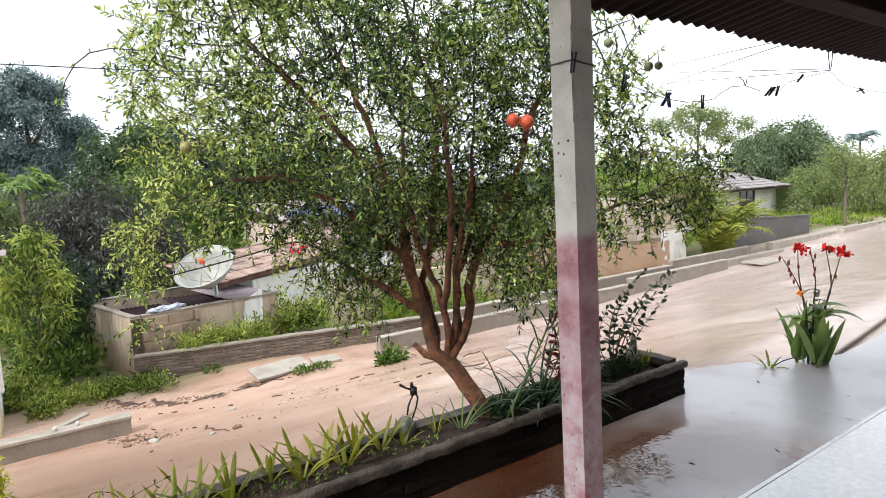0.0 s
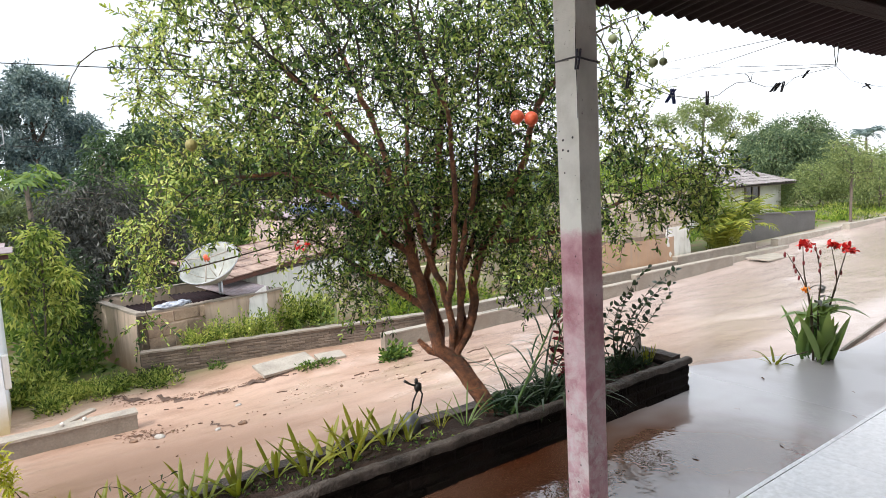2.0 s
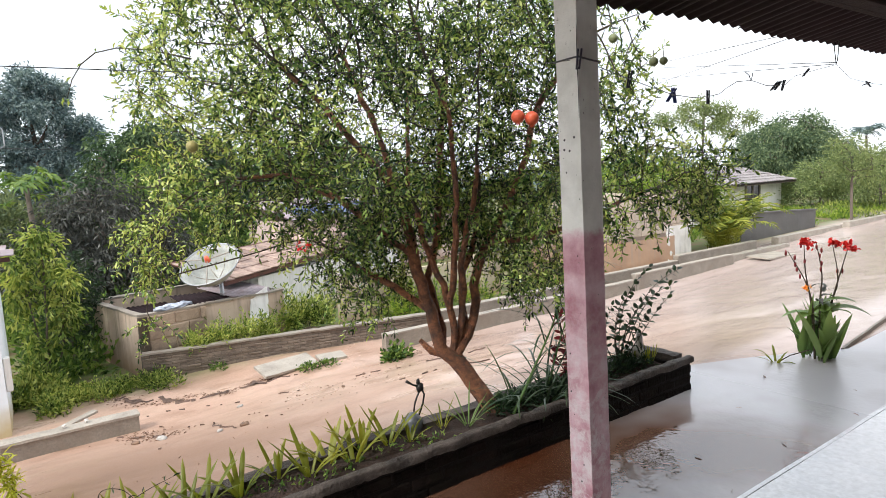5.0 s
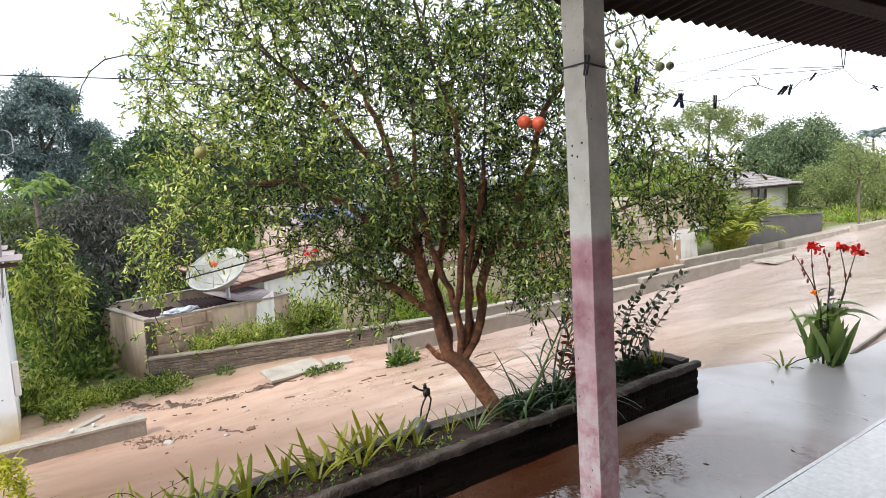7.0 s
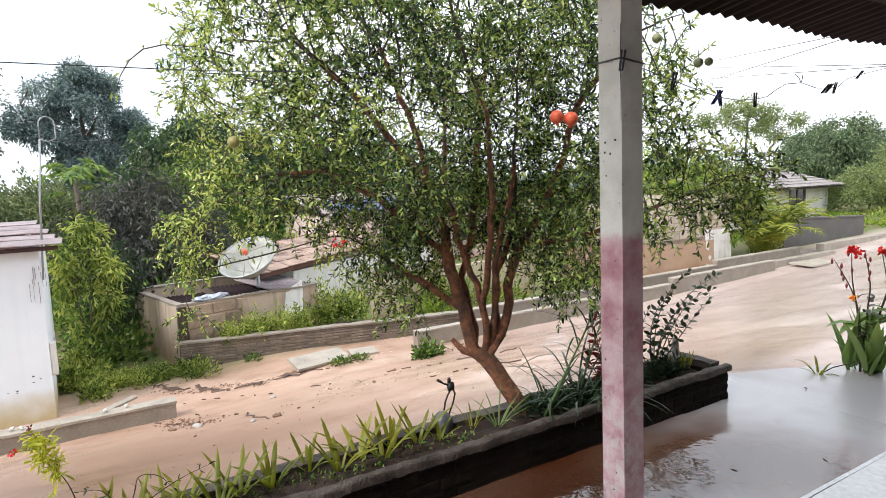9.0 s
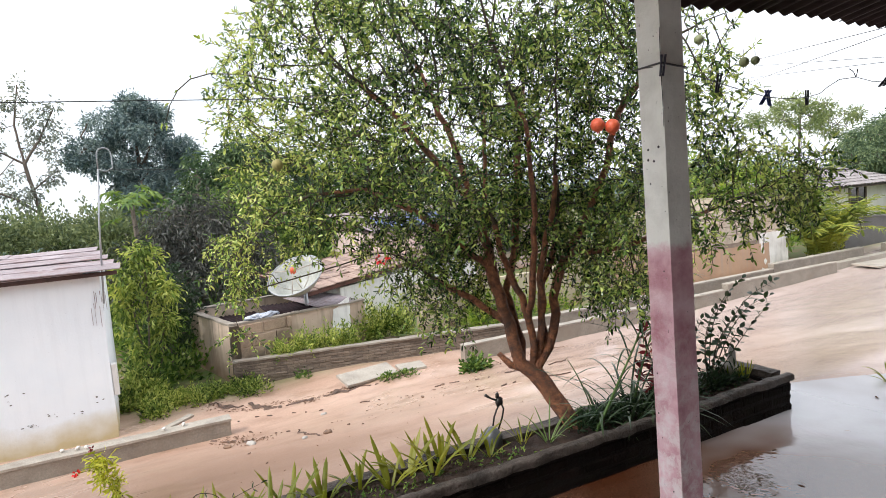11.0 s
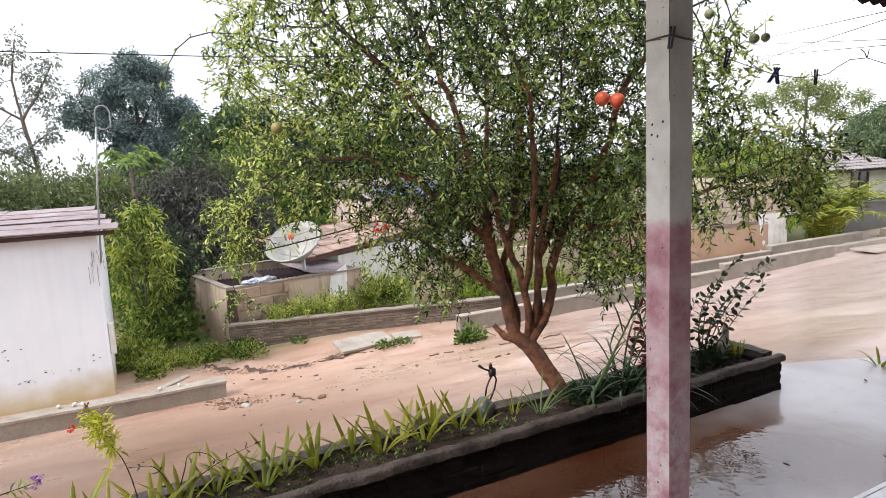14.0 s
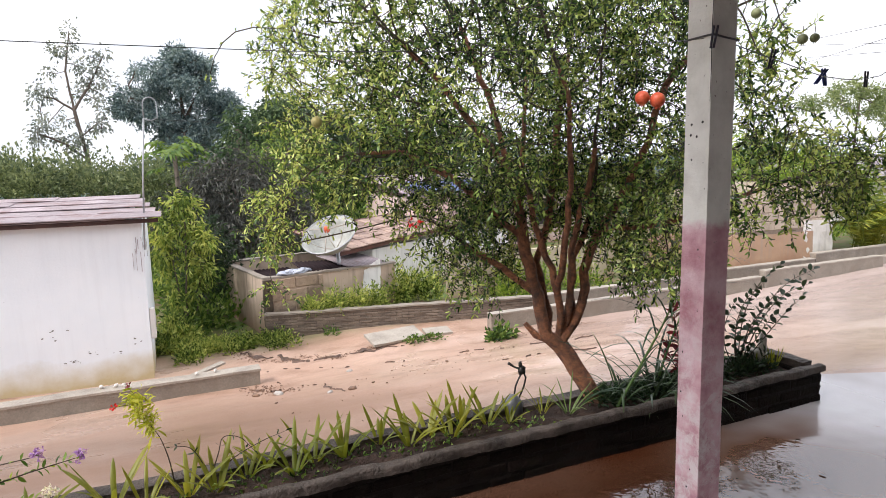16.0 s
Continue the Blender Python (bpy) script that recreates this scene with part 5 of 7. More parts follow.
link_mesh("trunk", branch_mesh("trunk", N, par, rad, thick, 8), M_BARK, pom, "leaning red-brown trunk and stems")
link_mesh("branchwork", branch_mesh("branchwork", N, par, rad, ~thick, 4), M_TWIG, pom, "fine dark twigs")["kind"] = "stuff"
tube("cut_stub", [(2.25, 3.31, 0.42), (2.18, 3.36, 0.44), (2.12, 3.40, 0.52)], [0.034, 0.024, 0.016], M_BARK, pom, 8, "cut branch stub")
# leaf sprays
base, way, length = [], [], []
tw_v, tw_f = [], []
thin = np.nonzero((rad < 0.0056) & (par >= 0))[0]
for i in thin:
    seg = unit(N[i] - N[par[i]])
    for k in range(2):
        b = N[i] - seg * rng.uniform(0, 0.07)
        d = seg * 0.5 + rng.normal(size=3) * 0.75 + np.array([0, 0, -0.12])
        base.append(b), way.append(d), length.append(rng.uniform(0.025, 0.046))
ends = np.nonzero(kids == 0)[0]
for i in ends:
    for spray in range(int(rng.integers(4, 7))):
        d = unit(unit(N[i] - N[par[i]]) * 0.6 + rng.normal(size=3) * 0.55)
        p = N[i].copy()
        low = N[i][2] < 1.55
        m = int(rng.integers(8, 13)) + (4 if low and rng.uniform() < 0.4 else 0)
        droop = 0.11 if low else 0.03
        pts = [p.copy()]
        for s in range(m):
            d = unit(d + np.array([0, 0, -droop]) + rng.normal(size=3) * 0.16)
            p = p + d * 0.021
            pts.append(p.copy())
            side = unit(np.cross(d, rng.normal(size=3)))
            for sg in (-1, 1):
                base.append(p), way.append(d * 0.6 + side * sg * 0.9 + rng.normal(size=3) * 0.45), length.append(rng.uniform(0.025, 0.046))
        base.append(p), way.append(d), length.append(0.045)
        v, f = tube_data(pts[::2] + [pts[-1]] if len(pts) % 2 == 0 else pts[::2], 0.0018, 3)
        o = len(tw_v)
        tw_v.extend(v)
        tw_f.extend([tuple(q + o for q in ff) for ff in f])
base, way, length = np.array(base), np.array(way), np.array(length)
# the ripe fruit hang clear of the leaves at the crown's edge
keep = np.ones(len(base), bool)
for q in ((2.35, 2.54, 1.88), (2.27, 2.42, 1.86), (2.18, 2.30, 1.84), (2.06, 2.14, 1.82)):
    keep &= np.linalg.norm(base - np.array(q), axis=1) > 0.105
base, way, length = base[keep], way[keep], length[keep]
link_mesh("twigwork", raw_mesh("twigwork", tw_v, tw_f), M_TWIG, pom, "hanging green-brown twigs")["kind"] = "stuff"
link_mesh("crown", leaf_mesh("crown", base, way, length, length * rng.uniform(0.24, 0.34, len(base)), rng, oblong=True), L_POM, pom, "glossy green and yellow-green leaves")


def pomegranate(at, r, material, label):
    """A round fruit with its crown-shaped calyx hanging down."""
    bm = bmesh.new()
    bmesh.ops.create_uvsphere(bm, u_segments=18, v_segments=12, radius=r)
    for v in bm.verts:
        a = math.atan2(v.co.y, v.co.x)
        v.co *= 1 + 0.025 * math.cos(6 * a) * (1 - abs(v.co.z) / r)
    f = part("fruit", bm, material, pom, label, True, pose(*at))
    v, fs = [], []
    for k in range(6):
        a = k * math.pi / 3
        o = len(v)
        for rr, zz, da in ((0.28, -0.93, -0.35), (0.28, -0.93, 0.35), (0.42, -1.32, 0.0)):
            v.append((r * rr * math.cos(a + da), r * rr * math.sin(a + da), r * zz))
        fs.append((o, o + 1, o + 2))
    link_mesh("calyx", raw_mesh("calyx", v, fs), material, f)
    tube("stalk", [(0, 0, r * 0.97), (0.004, 0.002, r * 1.5), (0.015, 0.01, r * 2.6)], 0.002, M_TWIG, f, 5)


pomegranate((2.32, 2.56, 1.885), 0.037, M_FRUIT, "ripe orange-red fruit")
pomegranate((2.385, 2.52, 1.872), 0.039, M_FRUIT, "ripe orange-red fruit")
pomegranate((0.85, 3.59, 1.83), 0.033, M_FRUIT_YELLOW, "yellow half-ripe fruit")
pomegranate((2.76, 2.26, 2.27), 0.025, M_FRUIT_GREEN, "green unripe fruit")
pomegranate((2.94, 2.14, 2.135), 0.025, M_FRUIT_GREEN, "green unripe fruit")
pomegranate((3.0, 2.12, 2.14), 0.022, M_FRUIT_GREEN, "green unripe fruit")
fb, fw = [], []
for c in ((1.335, 3.38, 1.235), (1.36, 3.36, 1.235)):
    for k in range(10):
        d = rng.normal(size=3)
        fb.append(np.array(c) + 0.008 * d), fw.append(d)
fb, fw = np.array(fb), np.array(fw)
link_mesh("flower", oval_mesh("flower", fb, fw, np.full(len(fb), 0.022), np.full(len(fb), 0.018), rng), L_PETAL, pom, "bright red open flower")


shoot = [(1.00, 4.05, 2.40), (0.80, 4.20, 2.47), (0.63, 4.32, 2.495), (0.52, 4.40, 2.475), (0.44, 4.45, 2.41), (0.385, 4.49, 2.32), (0.35, 4.51, 2.21)]
tube("long_shoot", shoot, [0.006, 0.005, 0.004, 0.004, 0.0035, 0.003, 0.002], M_TWIG, pom, 5, "long bare drooping shoot")
sb = np.array([shoot[k] for k in (1, 2, 2, 3, 4, 5, 6, 6, 6, 6)]) + rng.normal(size=(10, 3)) * 0.012
link_mesh("shoot_leaves", leaf_mesh("shoot_leaves", sb, rng.normal(size=(10, 3)) + np.array([0, 0, -0.6]), np.full(10, 0.055), np.full(10, 0.016), rng), L_POM, pom)["kind"] = "stuff"


def leafy_tree(name, label, at, lobes, trunk_r, n_leaf, leaf_len, material, seed, bark=M_GREY_BARK, targets_n=260, step=0.35, aspect=0.34, droop=0.3, sparse=0.0, category="tree", tuft=0.0, limbs=None, tip=0.008):
    """A broad tree: trunk and limbs that reach into its lobes, and a crown of single leaves in tufts."""
    r = np.random.default_rng(seed)
    t = thing(name, label, category, at)
    tg = lobes_points(lobes, targets_n, r, 0.5)
    low = min(l[0][2] - l[1][2] for l in lobes)
    first = np.array(lobes[0][0])
    chain = [(0, 0, -0.3), (first[0] * 0.15, first[1] * 0.15, max(0.3, low * 0.5)), (first[0] * 0.5, first[1] * 0.5, max(0.6, low)), (first[0], first[1], first[2])]
    n, p = grow(limbs or [chain], tg, step, 50.0 if limbs is None else 1.4, step * 1.3, 60, r)
    rd, kd = branch_radii(n, p, 0.010, 2.3)
    rd = np.maximum(rd * trunk_r / rd[0], tip)
    stout = np.zeros(len(n), bool)
    for k in range(len(n)):
        stout[k] = rd[k] > trunk_r * 0.45 and (p[k] < 0 or stout[p[k]])
    link_mesh("trunk", branch_mesh("trunk", n, p, rd, stout, 7), bark, t)
    link_mesh("limbwork", branch_mesh("limbwork", n, p, rd, ~stout, 4), bark, t)["kind"] = "stuff"
    tufts = np.concatenate([n[kd == 0], lobes_points(lobes, max(10, int(targets_n * (1.6 - sparse * 1.6))), r, 0.65)]) if sparse < 1 else n[kd == 0]
    per = max(3, n_leaf // len(tufts))
    c = np.repeat(tufts, per, axis=0)
    off = r.normal(size=c.shape)
    size = tuft or leaf_len * 1.25
    b = c + off * size * 0.8
    w = unit(off) + np.array([0, 0, -droop]) + r.normal(size=c.shape) * 0.45
    ln = r.uniform(0.65, 1.2, len(b)) * leaf_len
    link_mesh("crown", leaf_mesh("crown", b, w, ln, ln * aspect, r, facets=False), material, t)
    return t


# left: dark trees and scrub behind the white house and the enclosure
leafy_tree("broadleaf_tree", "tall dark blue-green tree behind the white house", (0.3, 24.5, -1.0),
           [((0.25, 0, 6.35), (0.62, 0.8, 0.62), 1.1), ((1.0, 0.2, 6.4), (0.42, 0.7, 0.60), 0.7), ((-0.75, 0, 5.8), (0.75, 0.9, 0.70), 1.2), ((-1.35, 0, 5.0), (0.65, 0.9, 0.55), 1.0), ((0.4, -0.2, 5.5), (1.0, 1.0, 0.70), 1.6), ((1.75, 0, 5.0), (0.55, 0.8, 0.50), 0.9), ((0.9, 0.3, 4.5), (1.1, 1.0, 0.55), 1.3), ((-0.5, 0, 4.5), (0.9, 1.0, 0.45), 1.1), ((1.0, -0.4, 3.4), (1.5, 1.2, 0.8), 1.6), ((0.4, 0.5, 3.7), (1.1, 1.0, 0.6), 1.4), ((0.5, 0.5, 2.5), (1.7, 1.2, 0.8), 2.4)], 0.16, 46000, 0.125, L_BLUE_HAZE, 3, targets_n=330, aspect=0.42, tuft=0.13,
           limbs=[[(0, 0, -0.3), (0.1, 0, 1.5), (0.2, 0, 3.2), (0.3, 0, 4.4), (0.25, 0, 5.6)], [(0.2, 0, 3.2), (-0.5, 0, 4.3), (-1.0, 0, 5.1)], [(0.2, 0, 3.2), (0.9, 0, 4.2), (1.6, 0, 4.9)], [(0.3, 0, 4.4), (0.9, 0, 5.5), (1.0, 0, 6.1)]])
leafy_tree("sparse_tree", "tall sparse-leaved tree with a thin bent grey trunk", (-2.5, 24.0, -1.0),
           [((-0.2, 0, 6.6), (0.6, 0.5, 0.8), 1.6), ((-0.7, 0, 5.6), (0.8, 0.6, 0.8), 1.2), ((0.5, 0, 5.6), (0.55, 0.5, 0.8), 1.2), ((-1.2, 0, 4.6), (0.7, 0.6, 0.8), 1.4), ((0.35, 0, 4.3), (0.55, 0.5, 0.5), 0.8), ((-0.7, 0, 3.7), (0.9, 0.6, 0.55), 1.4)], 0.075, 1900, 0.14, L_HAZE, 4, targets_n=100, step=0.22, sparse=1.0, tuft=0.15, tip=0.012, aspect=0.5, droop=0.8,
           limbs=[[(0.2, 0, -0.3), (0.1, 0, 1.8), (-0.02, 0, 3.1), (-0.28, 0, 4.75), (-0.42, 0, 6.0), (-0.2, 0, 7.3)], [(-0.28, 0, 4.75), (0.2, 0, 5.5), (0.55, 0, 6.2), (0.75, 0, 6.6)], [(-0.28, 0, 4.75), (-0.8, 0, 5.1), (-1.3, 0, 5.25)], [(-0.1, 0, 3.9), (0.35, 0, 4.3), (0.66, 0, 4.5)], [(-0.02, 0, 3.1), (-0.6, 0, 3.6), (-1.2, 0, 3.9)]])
leafy_tree("mango_tree", "dense dark green mango tree behind the enclosure", (3.9, 22.0, -1.0),
           [((0, 0, 4.3), (1.1, 1.2, 0.9), 2), ((-1.2, 0, 3.8), (0.9, 1.1, 1.0), 1.8), ((1.4, 0, 3.7), (1.2, 1.2, 1.0), 2), ((-1.9, -0.5, 2.6), (1.0, 1.1, 1.0), 1.6), ((-0.4, -0.8, 2.4), (1.6, 1.2, 1.2), 2.4), ((1.9, 0, 2.4), (1.2, 1.1, 1.1), 1.6)], 0.28, 26000, 0.20, L_MANGO, 5, targets_n=230, tuft=0.20, aspect=0.25, droop=0.8)
leafy_tree("mango_tree", "dense dark green mango tree behind the clay-roofed house", (10.5, 25.0, -1.0),
           [((0, 0, 3.6), (2.6, 1.6, 1.6), 3), ((2.4, 0, 3.0), (2.0, 1.5, 1.5), 2), ((-2.0, 0, 2.8), (1.8, 1.5, 1.5), 2)], 0.3, 6000, 0.32, L_MANGO, 6)


def palmate_tree(name, label, at, height, n_leaf, span, material, seed):
    """A slender stem with a head of long-stalked leaves, each cut into radiating fingers."""
    r = np.random.default_rng(seed)
    t = thing(name, label, "tree", at)
    tube("trunk", [(0, 0, -0.3), (0.06, 0, height * 0.5), (0, 0.04, height)], [0.08, 0.07, 0.05], M_GREY_BARK, t, 8)
    for k in range(n_leaf):
        a, lift = k * 2.4, r.uniform(-0.5, 1.0)
        out = unit(np.array([math.cos(a), math.sin(a), lift]))
        top = np.array([0, 0.04, height - r.uniform(0, 0.5)])
        hub = top + out * span * r.uniform(0.5, 1.0)
        tip_way = unit(out * np.array([1, 1, 0]) + np.array([0, 0, -0.35]))
        side = unit(np.cross(tip_way, np.array([0, 0, 1.0])))
        ang = np.linspace(-2.4, 2.4, 11) + r.normal(size=11) * 0.08
        way = np.array([tip_way * math.cos(q) + side * math.sin(q) + np.array([0, 0, -0.12]) for q in ang])
        ln = 0.42 * (1 - 0.18 * np.abs(ang)) * r.uniform(0.9, 1.2)
        leaf = link_mesh("leaf", leaf_mesh("leaf", np.repeat(hub[None], 11, 0), way, ln, ln * 0.20, r, 0.16, 0.05), material, t)
        tube("stalk", [tuple(top), tuple((top + hub) / 2 + np.array([0, 0, 0.06])), tuple(hub)], 0.012, material, leaf, 5)
    return t


palmate_tree("papaya_tree", "light green papaya tree with broad fingered leaves", (0.15, 18.0, -1.0), 3.15, 17, 0.85, L_BUSH, 7)
leafy_tree("dry_thicket", "grey dry drooping thicket of fine stems", (1.45, 15.5, -1.0),
           [((0, 0, 2.0), (1.1, 0.8, 1.0), 3), ((-1.0, 0, 1.3), (0.8, 0.6, 0.9), 2), ((1.0, 0, 1.4), (0.8, 0.6, 0.9), 2), ((0, -0.3, 0.9), (1.6, 0.7, 0.8), 3)], 0.08, 20000, 0.17, L_GREY, 8, targets_n=560, step=0.2, aspect=0.11, droop=0.9, category="shrub")
leafy_tree("tall_shrub", "yellow-green leafy shrub beside the white house", (0.14, 10.7, -1.0),
           [((0.05, 0, 1.98), (0.20, 0.22, 0.24), 1.3), ((-0.22, 0.1, 1.62), (0.24, 0.28, 0.26), 1.6), ((0.24, -0.05, 1.50), (0.22, 0.28, 0.28), 1.6), ((-0.15, 0, 1.12), (0.34, 0.36, 0.28), 2), ((0.22, 0.1, 0.98), (0.24, 0.34, 0.28), 1.5), ((-0.05, 0.0, 0.60), (0.34, 0.36, 0.24), 1.3)], 0.026, 2600, 0.115, L_WEED, 9, targets_n=62, step=0.12, aspect=0.30, category="shrub", tuft=0.085, droop=0.75, sparse=0.5, tip=0.005,
           limbs=[[(0, 0, -0.3), (-0.02, 0, 0.5), (0.02, 0, 1.2), (0.06, 0, 1.9)], [(0, 0, -0.1), (-0.12, 0.05, 0.6), (-0.20, 0.05, 1.4)], [(0.05, 0, -0.1), (0.20, 0, 0.6), (0.26, 0, 1.4)]])
# dark shrub added for the dark gap of shadow and trunk here
leafy_tree("dark_shrub", "dark shrub added to fill the shaded gap beside the enclosure", (0.48, 11.6, -1.0),
           [((0, 0, 1.3), (0.45, 0.4, 0.5), 2), ((0.1, 0, 0.7), (0.5, 0.4, 0.5), 2)], 0.04, 2600, 0.10, L_SHRUB, 19, targets_n=80, step=0.15, category="shrub", tuft=0.10)
leafy_tree("broadleaf_tree", "mid-green tree at the edge of the scrub", (3.3, 19.0, -1.0),
           [((0, 0, 2.9), (1.3, 1.1, 1.0), 3), ((1.0, 0, 2.2), (1.0, 1, 0.9), 2), ((-0.6, 0, 2.0), (0.9, 1, 0.9), 2), ((0.8, 0, 1.2), (1.3, 1, 0.9), 2)], 0.16, 9000, 0.12, L_BUSH, 10, targets_n=120, tuft=0.22)
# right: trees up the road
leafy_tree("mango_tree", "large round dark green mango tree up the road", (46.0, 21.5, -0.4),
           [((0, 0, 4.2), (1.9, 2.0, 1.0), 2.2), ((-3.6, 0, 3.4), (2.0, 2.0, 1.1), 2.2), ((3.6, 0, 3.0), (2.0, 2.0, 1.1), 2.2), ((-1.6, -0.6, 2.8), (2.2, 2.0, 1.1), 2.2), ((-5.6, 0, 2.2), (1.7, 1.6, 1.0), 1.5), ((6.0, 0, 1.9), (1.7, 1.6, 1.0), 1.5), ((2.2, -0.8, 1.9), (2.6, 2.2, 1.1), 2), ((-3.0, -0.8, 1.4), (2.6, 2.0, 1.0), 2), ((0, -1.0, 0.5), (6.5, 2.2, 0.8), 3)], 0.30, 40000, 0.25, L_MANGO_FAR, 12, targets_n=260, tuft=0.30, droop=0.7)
leafy_tree("feathery_tree", "pale feathery flat-topped tree behind the block wall", (28.5, 18.0, -0.5),
           [((0.4, 0, 5.05), (1.9, 1.3, 0.25), 3), ((-1.6, 0.4, 4.5), (1.6, 1.0, 0.22), 2), ((2.6, -0.3, 4.5), (1.5, 1.0, 0.25), 2), ((0.6, 0, 4.1), (2.4, 1.2, 0.25), 1.6), ((3.0, 0, 3.8), (1.2, 0.9, 0.2), 1.0)], 0.05, 5200, 0.16, L_VERGE, 13, targets_n=130, step=0.3, sparse=0.9, tuft=0.17, tip=0.015)
leafy_tree("sapling", "slim sapling with a bare stem beside the kerb", (22.8, 8.95, -0.6),
           [((0, 0, 2.0), (0.75, 0.7, 0.55), 2), ((-0.4, 0, 2.5), (0.55, 0.5, 0.4), 1.2), ((0.5, -0.2, 1.7), (0.6, 0.5, 0.4), 1)], 0.045, 2400, 0.12, L_VERGE, 14, targets_n=90, step=0.2, sparse=0.6, tuft=0.14)
leafy_tree("verge_tree", "hazy green spreading tree on the roadside verge", (27.0, 9.6, -0.5),
           [((0, 0, 1.7), (1.2, 1.0, 0.7), 3), ((1.6, -0.6, 2.0), (1.2, 1.0, 0.8), 3), ((0.4, 0, 0.8), (1.3, 1.0, 0.7), 2), ((2.4, -0.9, 1.4), (1.4, 1.0, 0.8), 2), ((4.2, -1.5, 2.2), (1.5, 1.2, 1.1), 3)], 0.05, 14000, 0.14, L_VERGE, 24, targets_n=230, step=0.3, sparse=0.3, tuft=0.18)
leafy_tree("verge_tree", "dark green bushy tree behind the grassy verge", (29.0, 12.6, -0.4),
           [((0, 0, 1.2), (1.3, 1.0, 0.8), 3), ((-1.4, 0.4, 0.7), (1.0, 0.9, 0.7), 2), ((1.4, -0.5, 0.9), (1.2, 1.0, 0.8), 2)], 0.05, 8000, 0.14, L_VERGE, 25, targets_n=150, step=0.3, tuft=0.18)
leafy_tree("broadleaf_tree", "light green tree behind the block wall", (19.0, 15.5, -0.8),
           [((0, 0, 2.4), (1.6, 1.3, 0.9), 3), ((-1.8, 0, 2.0), (1.3, 1.2, 0.9), 2), ((1.4, 0, 1.8), (1.2, 1.2, 0.9), 2)], 0.14, 2600, 0.22, L_LIGHT, 15)


def frond_palm(name, label, at, trunk_h, trunk_r, n_frond, length, material, seed, lift=0.9, leaflet=0.28):
    """A palm: ringed stem and arching fronds with leaflets."""
    r = np.random.default_rng(seed)
    t = thing(name, label, "palm", at)
    if trunk_h > 0.3:
        tube("trunk", [(0, 0, -0.3), (0.05, 0, trunk_h * 0.5), (0, 0.05, trunk_h)], [trunk_r * 1.2, trunk_r, trunk_r * 0.85], M_GREY_BARK, t, 8)
    for k in range(n_frond):
        a = k * 2.4 + r.uniform(-0.3, 0.3)
        up = r.uniform(0.3, 1.0) * lift
        d = unit(np.array([math.cos(a), math.sin(a), up * 1.6]))
        p = np.array([0.0, 0.0, trunk_h]) + (r.normal(size=3) * np.array([0.18, 0.18, 0]) if trunk_h < 0.3 else 0)
        L = length * r.uniform(0.75, 1.1)
        pts, b, w = [p.copy()], [], []
        for s in range(12):
            d = unit(d + np.array([0, 0, -0.17 * (0.4 + s / 10)]))
            p = p + d * L / 12
            pts.append(p.copy())
            side = unit(np.cross(d, np.array([0, 0, 1.0])))
            for q in (0.0, 0.5):
                for sg in (-1, 1):
                    b.append(p - d * L / 12 * q), w.append(side * sg + d * 0.75 + np.array([0, 0, -0.25]) + r.normal(size=3) * 0.08)
        ln = np.full(len(b), leaflet) * np.repeat(np.sin(np.linspace(0.35, 2.7, 12)), 4)
        me = leaf_mesh("frond", np.array(b), np.array(w), ln, ln * 0.11 + 0.006, r, 0.10, 0.1)
        f = link_mesh("frond", me, material, t)
        tube("rib", [tuple(q) for q in pts[::3]], [0.012, 0.010, 0.007, 0.004, 0.002][:len(pts[::3])], material, f, 4)
    return t


frond_palm("areca_palm", "bushy yellow-green areca palm against the block wall", (15.7, 9.3, gz(15.7, 9.3)), 0.05, 0.03, 56, 2.1, L_YELLOW, 3, 3.4, 0.40)
leafy_tree("garden_tree", "small yellow-green garden tree beside the areca palm", (14.9, 10.3, -0.8),
           [((0, 0, 2.1), (0.9, 0.7, 0.55), 3), ((0.9, -0.3, 1.7), (0.7, 0.5, 0.45), 2), ((-0.8, 0.3, 1.8), (0.6, 0.5, 0.4), 1)], 0.06, 2600, 0.14, L_LIGHT, 16, targets_n=140, step=0.2)
frond_palm("coconut_palm", "distant coconut palm above the verge", (67.0, 25.0, 0.0), 3.7, 0.11, 18, 1.9, L_BLUE_HAZE, 4, 1.5, 0.7)


# ---- scrub and grass that nobody could count ----
def scrub(name, label, spots, n, leaf_len, material, seed, aspect=0.4, up=0.5, category="scrub"):
    """Low leafy growth: clumps (x, y, z, radius, height)."""
    r = np.random.default_rng(seed)
    w = np.array([s[3] * s[3] + 0.05 for s in spots])
    pick = r.choice(len(spots), n, p=w / w.sum())
    S = np.array([s[:5] for s in spots])[pick]
    d = unit(r.normal(size=(n, 3)))
    d[:, 2] = np.abs(d[:, 2])
    k = r.uniform(0.35, 1, n)[:, None] ** 0.5
    lump = 0.75 + 0.45 * np.sin(d[:, :1] * 7 + S[:, :1] * 3) * np.sin(d[:, 1:2] * 6 + 1)
    b = S[:, :3] + d * k * lump * np.stack([S[:, 3], S[:, 3], S[:, 4]], 1)
    way = d + r.normal(size=(n, 3)) * 0.6 + np.array([0, 0, up])
    ln = r.uniform(0.6, 1.3, n) * leaf_len
    return tagged(link_mesh(name, leaf_mesh(name, b, way, ln, ln * aspect, r, facets=False), material), label, category, "", "stuff")


